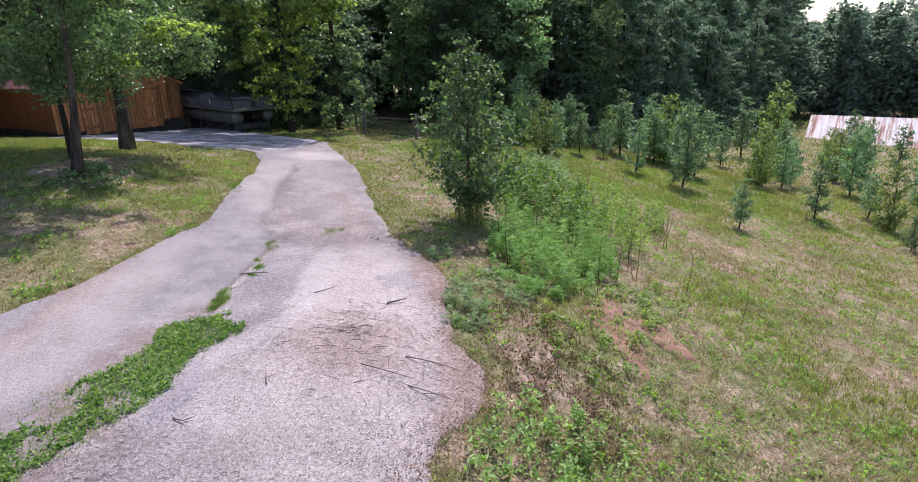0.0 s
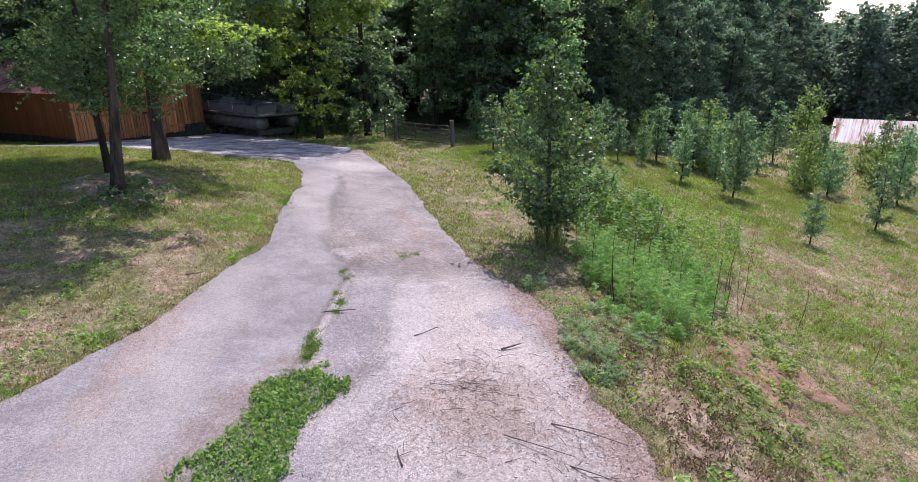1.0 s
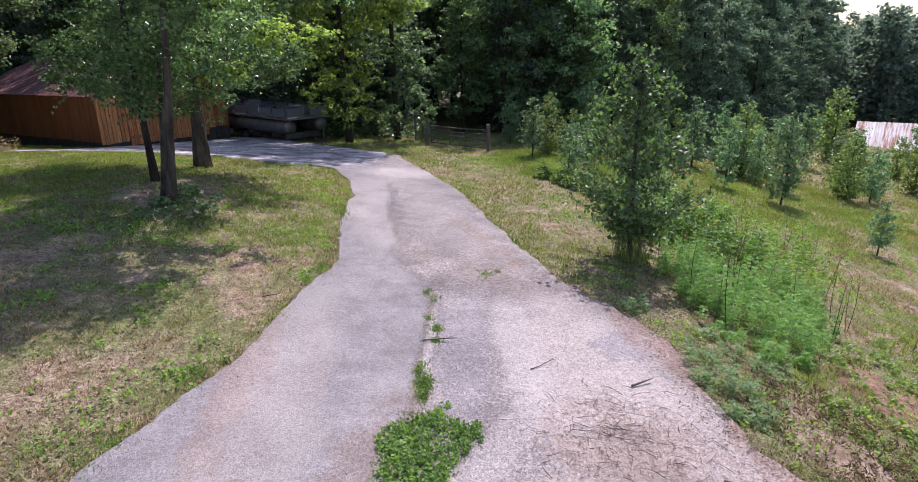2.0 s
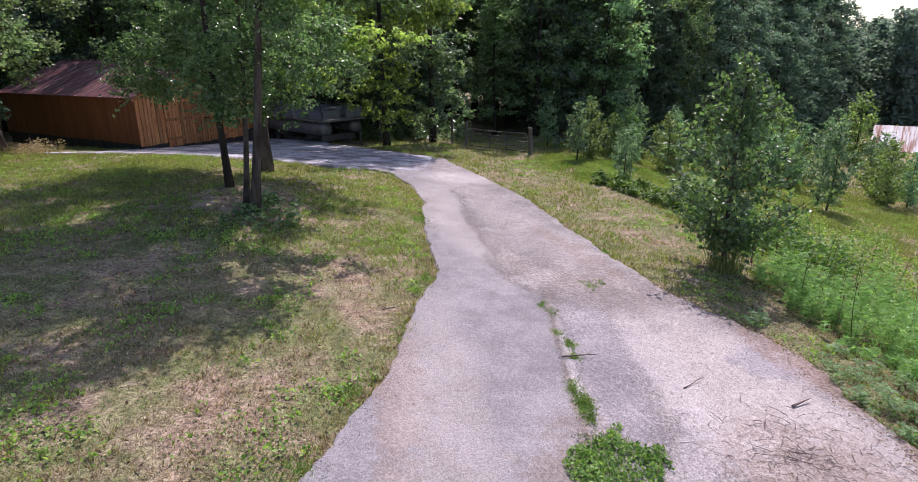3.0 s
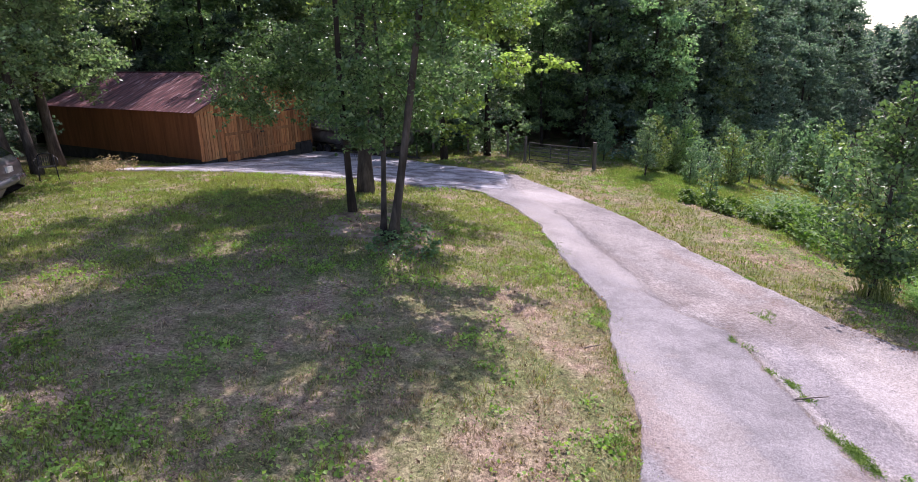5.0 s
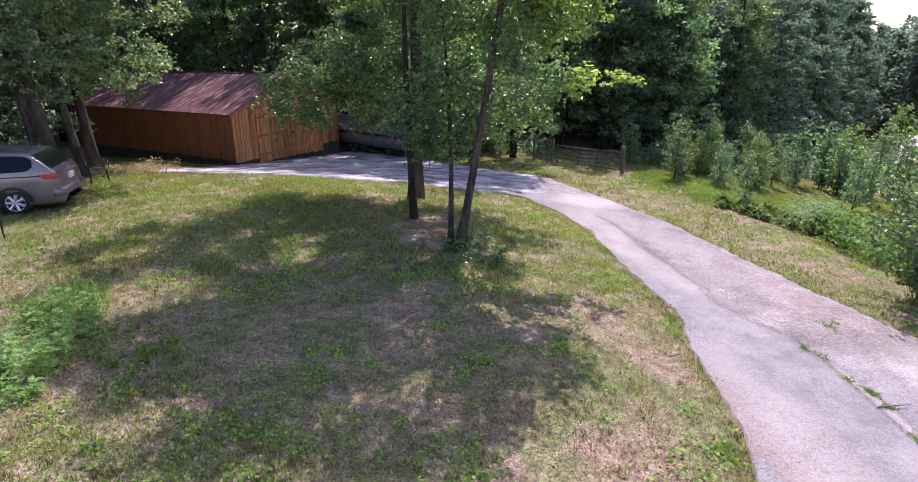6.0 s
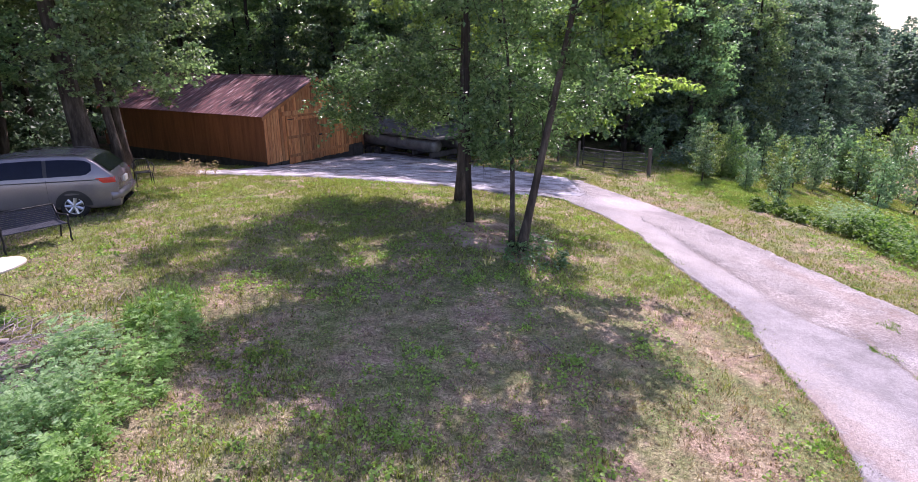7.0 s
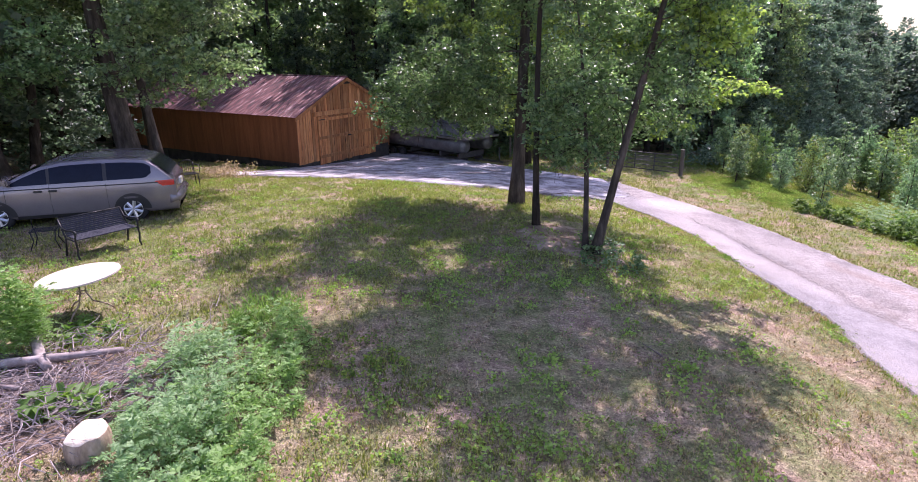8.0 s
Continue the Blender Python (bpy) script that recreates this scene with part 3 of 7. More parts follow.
def build_shed():
    """In its own frame: x runs along the gable, y along the side wall; z is 0 at the ground by the corner."""
    shed = thing("shed", "orange-brown board shed with rusted metal roof and double doors", "shed", (SHED_C[0], SHED_C[1], FLOOR), SHED_AZ)
    rise = (PEAK - EAVE) / (GABLE / 2)

    def top(u):
        return EAVE + rise * min(u, GABLE - u, GABLE / 2 - 0.5)

    core = Shape()
    core.box((0.05, 0.06, 0.05), (GABLE - 0.05, LONG - 0.05, EAVE - 0.03))
    part("inner_wall", core, DARK_BASE, shed, "dark boards behind the siding")
    for k in range(8):
        part("foundation_block", Shape().box((0.02 + k * GABLE / 8, 0.03, -0.35 - 0.06 * k), (-0.02 + (k + 1) * GABLE / 8, 0.22, 0.2 + 0.02 * (k % 3))), DARK_BASE, shed)
    for k in range(12):
        part("foundation_block", Shape().box((0.03, 0.25 + k * (LONG - 0.3) / 12, -0.35), (0.22, 0.21 + (k + 1) * (LONG - 0.3) / 12, 0.24)), DARK_BASE, shed)
    r = random.Random(3)
    u = 0.0
    while u < GABLE - 0.02:
        w = min(r.uniform(0.15, 0.21), GABLE - u)
        low = 0.14 if u < 1.2 else (0.30 if u > 5.15 else 0.2)
        d = r.uniform(0, 0.012)
        x0, x1 = u + 0.009, u + w - 0.011
        z0, z1 = top(x0) - 0.02, top(x1) - 0.02
        lo = low + r.uniform(-0.02, 0.02)
        V = [(x0, -d, lo), (x1, -d, lo), (x1, 0.05, lo), (x0, 0.05, lo), (x0, -d, z0), (x1, -d, z1), (x1, 0.05, z1), (x0, 0.05, z0)]
        if x0 < GABLE / 2 < x1:
            V[4] = (x0, -d, top(x0) - 0.02)
        s = Shape().add(V, [(0, 1, 5), (0, 5, 4), (1, 2, 6), (1, 6, 5), (2, 3, 7), (2, 7, 6), (3, 0, 4), (3, 4, 7), (4, 5, 6), (4, 6, 7), (0, 3, 2), (0, 2, 1)])
        part("board", s, PINE, shed)
        u += w
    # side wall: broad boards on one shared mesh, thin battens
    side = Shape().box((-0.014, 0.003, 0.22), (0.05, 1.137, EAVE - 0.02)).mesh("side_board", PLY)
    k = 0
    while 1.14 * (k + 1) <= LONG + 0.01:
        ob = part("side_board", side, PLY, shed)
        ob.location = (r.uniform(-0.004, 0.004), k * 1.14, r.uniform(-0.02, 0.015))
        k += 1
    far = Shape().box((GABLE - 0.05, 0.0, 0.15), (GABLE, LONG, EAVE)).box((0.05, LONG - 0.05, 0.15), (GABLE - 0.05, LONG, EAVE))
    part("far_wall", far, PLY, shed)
    # doors
    for n, (a, b) in enumerate(((1.22, 3.18), (3.2, 5.16))):
        door = thing("door", "closed board door with ledges", "", (0, 0, 0))
        door.parent = shed
        x = a
        while x < b - 0.02:
            w = min(r.uniform(0.13, 0.19), b - x)
            lo, hi = -0.02 + r.uniform(-0.02, 0.03), 2.02 + r.uniform(-0.015, 0.015)
            part("plank", Shape().box((x + 0.009, -0.055 - r.uniform(0, 0.014), lo), (x + w - 0.011, -0.022, hi)), PINE, door)
            x += w
        for z in (0.25, 1.05, 1.82):
            part("ledge", Shape().box((a + 0.02, -0.085, z), (b - 0.02, -0.066, z + 0.12)), PINE, door)
        part("hinge", Shape().box((a + 0.02 if n == 0 else b - 0.4, -0.096, 1.86), (a + 0.4 if n == 0 else b - 0.02, -0.086, 1.90)), BLACK, door, "black strap hinge")
    part("header", Shape().box((0.95, -0.075, 2.04), (5.45, -0.014, 2.22)), PINE, shed, "heavy board over the doors")
    part("latch", Shape().box((3.1, -0.12, 1.02), (3.3, -0.086, 1.08)), BLACK, shed, "black latch")
    # roof: ribbed sheets
    over, out = 0.14, 0.16
    n = 15
    for sgn in (0, 1):
        width = (LONG + 2 * over) / n
        us = np.linspace(0, width, 19)
        rib = 0.016 * np.clip(np.cos(us / width * 6 * np.pi) * 2 - 1, 0, 1)
        e0 = np.array([-out, EAVE - out * rise + 0.06])
        e1 = np.array([GABLE / 2 + 0.02, PEAK + 0.07])
        t = np.linspace(0, 1, 9)
        for k in range(n):
            sag = r.uniform(-0.006, 0.006)
            P = []
            for tt in t:
                for uu, h in zip(us, rib):
                    x = e0[0] + (e1[0] - e0[0]) * tt
                    z = e0[1] + (e1[1] - e0[1]) * tt + h + sag * math.sin(tt * 3.1) + 0.003 * k % 0.006
                    P.append((x if sgn == 0 else GABLE - x, -over + k * width + uu, z))
            m = len(us)
            F = []
            for i in range(len(t) - 1):
                for j in range(m - 1):
                    a = i * m + j
                    F += [(a, a + 1, a + m + 1), (a, a + m + 1, a + m)]
            P = np.array(P)
            Q = P - np.array([0, 0, 0.012])
            F2 = [(a, c, b) for a, b, c in F]
            part("roof_sheet", Shape().add(P, F).add(Q, F2), RUST_ROOF, shed)
    part("ridge_cap", Shape().tube([(GABLE / 2, -over, PEAK + 0.07), (GABLE / 2, LONG + over, PEAK + 0.07)], 0.035, 8), RUST_ROOF, shed)
    for y in (-over + 0.02, LONG + over - 0.05):
        for sgn in (-1, 1):
            x0, x1 = (GABLE / 2, -out) if sgn < 0 else (GABLE / 2, GABLE + out)
            z0, z1 = PEAK, EAVE - out * rise
            V = [(x0, y, z0 - 0.10), (x1, y, z1 - 0.10), (x1, y, z1 + 0.04), (x0, y, z0 + 0.04)]
            V += [(a, b + 0.03, c) for a, b, c in V]
            part("rake_board", Shape().add(V, [(0, 1, 2), (0, 2, 3), (4, 6, 5), (4, 7, 6), (0, 4, 5), (0, 5, 1), (3, 2, 6), (3, 6, 7), (1, 5, 6), (1, 6, 2), (0, 3, 7), (0, 7, 4)]), PINE, shed)
    # gable wall behind the top boards
    g = [(0.06, 0.06, EAVE - 0.05), (GABLE - 0.06, 0.06, EAVE - 0.05), (GABLE / 2, 0.06, PEAK - 0.05)]
    for y in (0.06, LONG - 0.06):
        part("gable_back", Shape().add([(a, y, c) for a, _, c in g] + [(a, y + 0.02, c) for a, _, c in g], [(0, 1, 2), (3, 5, 4), (0, 3, 4), (0, 4, 1), (1, 4, 5), (1, 5, 2), (2, 5, 3), (2, 3, 0)]), DARK_BASE, shed)
    return shed


build_shed()


# ---- trees ----
def bough(r, a, b, bend, n=6):
    """A bent way from a to b."""
    a, b = np.array(a, float), np.array(b, float)
    t = np.linspace(0, 1, n)[:, None]
    off = r.normal(size=3) * bend * np.linalg.norm(b - a)
    return a + (b - a) * t + off * np.sin(t * np.pi) + np.array([0, 0, 1]) * bend * np.linalg.norm(b - a) * np.sin(t * np.pi) * 0.6


def make_tree(name, label, at, stems, clumps, leaf, leaf_mat, bark=BARK, per=60, spread=0.55, seed=1, group="", category="tree", slim=0.5, droop=0.35, turn=0, twigs=True, sway=0.012, level=0.4, tuft=0.27, bright=None, spray=16):
    """stems: (foot, top, radius) in the tree's frame; clumps: places of the leaf clumps in it, with their size."""
    r = np.random.default_rng(seed)
    tree = thing(name, label, category, at, turn, group)
    lines = []
    trunk = Shape()
    for foot, top, rad in stems:
        line = bough(r, foot, top, sway, 12)
        rad_line = rad * (1 - 0.75 * np.linspace(0, 1, 12) ** 1.1)
        rad_line[0] *= 1.5
        rad_line[1] *= 1.08
        trunk.tube(line, rad_line, 10)
        lines.append((line, rad_line))
    limbs = Shape()
    n_main = len(clumps)
    clumps = list(clumps) + list(bright or [])
    C = np.array([c[:3] for c in clumps])
    S = np.array([c[3] for c in clumps])
    # each clump hangs on the nearest wood that is already there, from the stem outwards
    nodes = [(p, w * 0.55) for line, rads in lines for p, w in zip(line[3:], rads[3:])]
    stem_pts = np.array([p for p, _ in nodes])
    order = np.argsort([np.linalg.norm(stem_pts - c, axis=1).min() for c in C])
    N = np.array([p for p, _ in nodes])
    R = np.array([w for _, w in nodes])
    for k in order:
        c, s = C[k], S[k]
        d = np.linalg.norm(N - c, axis=1) + 1.2 * np.maximum(0, N[:, 2] - c[2] + 0.1)
        m = int(d.argmin())
        rad = max(0.007, min(R[m] * 0.75, 0.012 + 0.012 * d[m]))
        limbs.tube(bough(r, N[m], c, 0.09, 4), np.linspace(rad, rad * 0.55, 4), 4, False)
        N, R = np.vstack([N, c]), np.append(R, rad * 0.55)
        if twigs:
            for _ in range(2):
                limbs.tube(bough(r, c, c + r.normal(size=3) * s * 0.8, 0.1, 3), [0.007, 0.005, 0.003], 3, False)
    if limbs.n:
        trunk.add(np.vstack(limbs.V), np.vstack(limbs.F))
    part("trunk", trunk, bark, tree, smooth=True)
    n = np.maximum(6, (per * (S / spread) ** 2).astype(int))
    idx = np.repeat(np.arange(len(C)), n)
    # leaves sit in flat sprays, so many to a spray
    pick = r.integers(0, 1 << 30, len(idx)) % np.maximum(2, n[idx] // spray)
    key, back = np.unique(idx * 4096 + pick, return_inverse=True)
    own = key // 4096
    mid = C[own] + r.normal(size=(len(key), 3)) * (S[own] * 0.52)[:, None] * np.array([1, 1, 0.75])
    tilt = r.normal(size=(len(key), 2)) * 0.35
    off = r.normal(size=(len(idx), 3)) * (S[idx] * tuft)[:, None] * np.array([1, 1, 0.22])
    off[:, 2] += (off[:, :2] * tilt[back]).sum(1)
    P = mid[back] + off
    main = idx < n_main
    V, F = leaves(P[main], leaf, droop, slim, seed, level)
    part("crown", np_mesh("crown", V, F, leaf_mat), leaf_mat, tree)
    # the sunny side's leaves get the lighter yellow-green; sunlight is in the colour
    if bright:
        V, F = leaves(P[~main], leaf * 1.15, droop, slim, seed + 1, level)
        part("outer_bough", np_mesh("outer_bough", V, F, LIME_LEAF), LIME_LEAF, tree, "yellow-green outer leaves, lightened as if sunlit")
    return tree


def ball(r, n, centre, radius, size, hollow=0.35, flat=1.0):
    """n clumps in an uneven round crown, more at its skin than inside."""
    out = []
    for _ in range(n):
        d = r.normal(size=3)
        d /= np.linalg.norm(d)
        k = (hollow + (1 - hollow) * r.uniform() ** 0.5) * r.uniform(0.8, 1.12)
        p = np.array(centre) + d * np.array(radius) * k
        out.append((*p, size * r.uniform(0.7, 1.35)))
    return out


def lobes(r, n, centre, radius, lobe, per, size):
    """A crown of separate lobes with gaps between them: per clumps in each of n lobes."""
    out = []
    for k in range(n):
        z = 1 - 2 * (k + 0.5) / n
        a = k * 2.4 + r.uniform(-0.4, 0.4)
        q = math.sqrt(max(0, 1 - z * z))
        d = np.array([q * math.cos(a), q * math.sin(a), z]) * r.uniform(0.6, 1.0)
        out += ball(r, per, np.array(centre) + d * np.array(radius), (lobe, lobe, lobe * 0.6), size, 0.1)
    return out


def lawn_trees():
    r = np.random.default_rng(11)
    # twin-stemmed tree: a stem that leans towards the drive, a thin one that leans away
    cl = lobes(r, 15, (0.5, -0.5, 6.1), (2.0, 2.0, 2.0), 0.75, 7, 0.40) + ball(r, 16, (1.3, -0.3, 4.1), (1.1, 1.1, 1.0), 0.34) + lobes(r, 13, (-0.35, 0.9, 2.6), (1.2, 1.1, 0.9), 0.42, 5, 0.33) + lobes(r, 12, (0.6, 0.8, 3.4), (1.5, 1.6, 0.8), 0.45, 5, 0.34)
    cl += lobes(r, 6, (-1.3, -0.9, 6.9), (1.3, 1.0, 0.8), 0.65, 7, 0.40) + lobes(r, 3, (-1.9, 0.6, 7.4), (1.0, 1.0, 0.6), 0.55, 6, 0.38) + ball(r, 12, (0.4, -0.4, 6.3), (1.8, 1.6, 1.6), 0.5)
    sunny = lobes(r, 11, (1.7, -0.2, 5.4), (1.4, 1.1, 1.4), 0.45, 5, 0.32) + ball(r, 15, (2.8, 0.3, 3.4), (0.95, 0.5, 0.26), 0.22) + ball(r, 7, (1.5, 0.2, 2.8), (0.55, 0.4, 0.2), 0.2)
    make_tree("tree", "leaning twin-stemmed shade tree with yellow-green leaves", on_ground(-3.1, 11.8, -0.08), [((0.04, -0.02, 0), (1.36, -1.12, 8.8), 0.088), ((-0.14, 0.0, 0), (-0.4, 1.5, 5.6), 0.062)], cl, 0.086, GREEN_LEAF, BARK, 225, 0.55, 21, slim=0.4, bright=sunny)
    # slim dark one
    cl = lobes(r, 10, (0.1, 0.2, 8.0), (1.5, 1.5, 1.9), 0.8, 7, 0.43) + lobes(r, 6, (-1.4, -0.2, 8.3), (1.1, 1.1, 0.8), 0.65, 7, 0.40) + ball(r, 8, (0.1, 0.2, 8.0), (1.4, 1.4, 1.6), 0.5)
    make_tree("tree", "slim dark-barked straight young shade tree", on_ground(-4.1, 13.2, -0.08), [((0, 0, 0), (0.15, 0.5, 10.0), 0.075)], cl, 0.092, GREEN_LEAF, DARK_BARK, 215, 0.55, 22, slim=0.4)
    # stout one behind, its low boughs before the shed
    cl = lobes(r, 17, (-0.3, 0.2, 7.3), (2.1, 2.1, 2.6), 0.85, 7, 0.44) + ball(r, 14, (-0.3, 0.2, 7.3), (2.0, 1.9, 2.1), 0.55) + lobes(r, 18, (-2.2, 0.4, 2.75), (1.9, 1.2, 0.8), 0.5, 5, 0.35) + lobes(r, 15, (-1.4, 0.3, 3.7), (2.2, 1.3, 0.9), 0.5, 5, 0.36) + lobes(r, 12, (-3.6, -0.2, 6.4), (1.7, 2.3, 1.1), 0.65, 6, 0.42) + lobes(r, 13, (1.5, -0.2, 3.1), (1.6, 1.5, 0.8), 0.45, 5, 0.34) + ball(r, 16, (1.6, 0.4, 4.4), (1.3, 1.0, 0.9), 0.4) + ball(r, 16, (3.0, 0.6, 5.0), (1.1, 1.0, 0.7), 0.4)
    make_tree("tree", "stout grey-barked shade tree with low boughs", on_ground(-4.28, 15.98, -0.08), [((0, 0, 0), (0.05, 0.05, 11.0), 0.175)], cl, 0.09, GREEN_LEAF, BARK, 215, 0.55, 23, slim=0.4)


lawn_trees()


def big_left_trees():
    r = np.random.default_rng(31)
    spots = [((-16.1, 18.7), 0.36, 11.5, [(0, 0, 0), (-0.7, 0.2, 11)]), ((-15.5, 19.3), 0.15, 9, [(0, 0, 0), (-0.9, 0.3, 9)]), ((-18.0, 23.9), 0.22, 11, [(0, 0, 0), (-0.5, 0, 10)]), ((-20.6, 18.6), 0.42, 12, [(0, 0, 0), (-1.2, 0.2, 11)]), ((-21.6, 22.0), 0.2, 10, [(0, 0, 0), (0.8, 0, 10)])]
    for k, ((x, y), rad, h, st) in enumerate(spots):
        cl = lobes(r, 20, (0.6, -0.3, 8.0), (3.7, 3.2, 3.0), 1.0, 6, 0.6)
        if k in (0, 2, 3):
            cl += lobes(r, 15, (2.2 if k != 2 else 1.5, -1.4, 4.1), (2.6, 1.7, 1.2), 0.6, 5, 0.36)
        make_tree("tree", "big old shade tree with stout leaning trunk" if rad > 0.3 else "tall shade tree beside the shed", on_ground(x, y, -0.08), [(st[0], st[1], rad)], cl, 0.11, SUNNY_LEAF if k in (0, 3) else OAK_LEAF, BARK, 140, 0.6, 40 + k, level=0.3)


big_left_trees()


def edge_trees():
    """The trees between boat, gate and shed: bright low boughs, thin high crowns that dapple yard and roof."""
    r = np.random.default_rng(51)
    rows = ((-2.6, 27.2, 12.0, 2.2, LIME_LEAF, "bright leafy young tree by the yard"), (-0.6, 28.8, 15.0, 2.3, SUNNY_LEAF, "vine-clad slim tree beside the gate"), (-5.0, 32.0, 14.5, 2.6, SUNNY_LEAF, "leafy tree behind the boat"),
            (-5.6, 36.0, 17.0, 2.8, SUNNY_LEAF, "tall thin-crowned tree behind the shed"), (-10.6, 37.0, 18.0, 3.0, OAK_LEAF, "tall thin-crowned tree behind the shed"), (-16.5, 36.0, 16.0, 3.0, OAK_LEAF, "tall thin-crowned tree behind the shed"),
            (4.6, 32.6, 11.0, 2.4, SUNNY_LEAF, "olive-leaved tree at the wood's edge"), (8.4, 33.4, 11.0, 2.2, SUNNY_LEAF, "olive-leaved tree at the wood's edge"), (13.2, 37.6, 12.0, 2.4, OAK_LEAF, "olive-leaved tree at the wood's edge"))
    for k, (x, y, h, w, m, lab) in enumerate(rows):
        cl = lobes(r, 22, (0, 0, h * 0.60), (w, w, h * 0.40), 0.75, 4, 0.5)
        if k < 3 or k > 5:
            cl += lobes(r, 8, (0.3, -0.3, 2.0), (1.3, 0.9, 1.3), 0.4, 4, 0.36)
        if k == 0:
            cl += lobes(r, 9, (2.0, -1.6, 6.2), (1.7, 1.5, 1.2), 0.55, 5, 0.46) + lobes(r, 9, (-2.4, -1.6, 6.8), (2.4, 1.6, 1.6), 0.55, 5, 0.44) + lobes(r, 9, (-1.4, 0.4, 10.4), (2.4, 1.6, 1.1), 0.55, 5, 0.46) + lobes(r, 7, (-1.2, -0.8, 3.4), (1.4, 0.8, 1.2), 0.4, 4, 0.34)
        elif k == 1:
            cl += lobes(r, 9, (-0.2, -2.0, 11.5), (2.2, 1.8, 1.6), 0.6, 5, 0.5) + lobes(r, 6, (0.9, -0.9, 3.4), (0.8, 0.6, 1.8), 0.35, 4, 0.32)
        elif k == 2:
            cl += lobes(r, 12, (-0.8, -2.2, 9.5), (2.6, 2.4, 1.4), 0.7, 5, 0.5) + lobes(r, 9, (-3.2, -3.0, 8.0), (2.4, 2.0, 1.0), 0.55, 5, 0.42) + lobes(r, 9, (-1.0, -1.6, 4.6), (2.0, 1.2, 1.2), 0.5, 5, 0.4)
        elif k in (4, 5):
            cl += lobes(r, 16, (-0.5, -2.2, 11.0), (3.4, 2.2, 2.2), 0.8, 5, 0.55)
        elif k == 3:
            cl += lobes(r, 18, (-0.6, -1.2, 15.5), (3.8, 3.2, 2.6), 0.9, 5, 0.6) + lobes(r, 14, (-2.0, -1.0, 5.8), (3.6, 1.3, 2.4), 0.6, 4, 0.5)
        make_tree("tree", lab, on_ground(x, y, -0.05), [((0, 0, 0), (0.2, 0, h), 0.13)], cl, 0.15, m, DARK_BARK, 75, 0.55, 60 + k, level=0.25)


edge_trees()


def spire(r, count, low, top, wide, belly, size, steep=(0.5, 1.1), skirt=0.4, point=0.9):
    """Clumps strung along shoots that rise from a leader into a pointed crown, widest at the height belly."""
    out = []
    for k in range(count):
        z = low + (top - low) * ((k + r.uniform()) / count) ** 1.05
        if z < belly:
            R = wide * (skirt + (1 - skirt) * (z - low) / (belly - low))
        else:
            R = wide * max(0.0, (top - z) / (top - belly)) ** point
        R = R * r.uniform(0.55, 1.25) + 0.05
        a = k * 2.4 + r.uniform(-0.4, 0.4)
        rise = r.uniform(*steep) * R
        bend = r.normal() * 0.12
        for t in (0.25, 0.45, 0.63, 0.8, 0.93, 1.05):
            if R * t < 0.12 and t < 0.9:
                continue
            b = a + bend * t
            out.append((R * t * math.cos(b), R * t * math.sin(b), z - rise * (1 - t), size * (1.15 - 0.5 * t) * r.uniform(0.7, 1.2)))
    for t in np.linspace(belly, top + 0.04, 9):
        out.append((r.normal() * 0.05, r.normal() * 0.05, t, size * 0.55))
    return out


def pear_tree():
    r = np.random.default_rng(71)
    cl = spire(r, 78, 0.6, 3.95, 1.42, 1.6, 0.185, (0.5, 1.1), 0.22, 0.8)
    make_tree("pear_tree", "young glossy-leaved pear tree on the verge", on_ground(6.25, 11.15, -0.03), [((0, 0, 0), (0.03, 0.02, 3.9), 0.05)], cl, 0.097, PEAR_LEAF, BARK, 19, 0.185, 72, category="tree", slim=0.42, level=0.1, tuft=0.45, spray=8)
    tuft = Shape()
    for k in range(200):
        a, d = r.uniform(0, 6.28), 0.32 * r.uniform() ** 0.5
        p = np.array([d * math.cos(a), d * math.sin(a), 0])
        q = p + np.array([r.normal() * 0.12, r.normal() * 0.12, r.uniform(0.25, 0.7)])
        w = np.array([0.007, 0.0, 0])
        tuft.add([p - w, p + w, q], [(0, 1, 2)])
    ob = new("tall_grass", tuft.mesh("tall_grass", GRASS_GREEN))
    ob.location = on_ground(6.25, 11.1)
    tagged(ob, "tuft of uncut grass round the pear trunk", "grass", kind="stuff")


pear_tree()


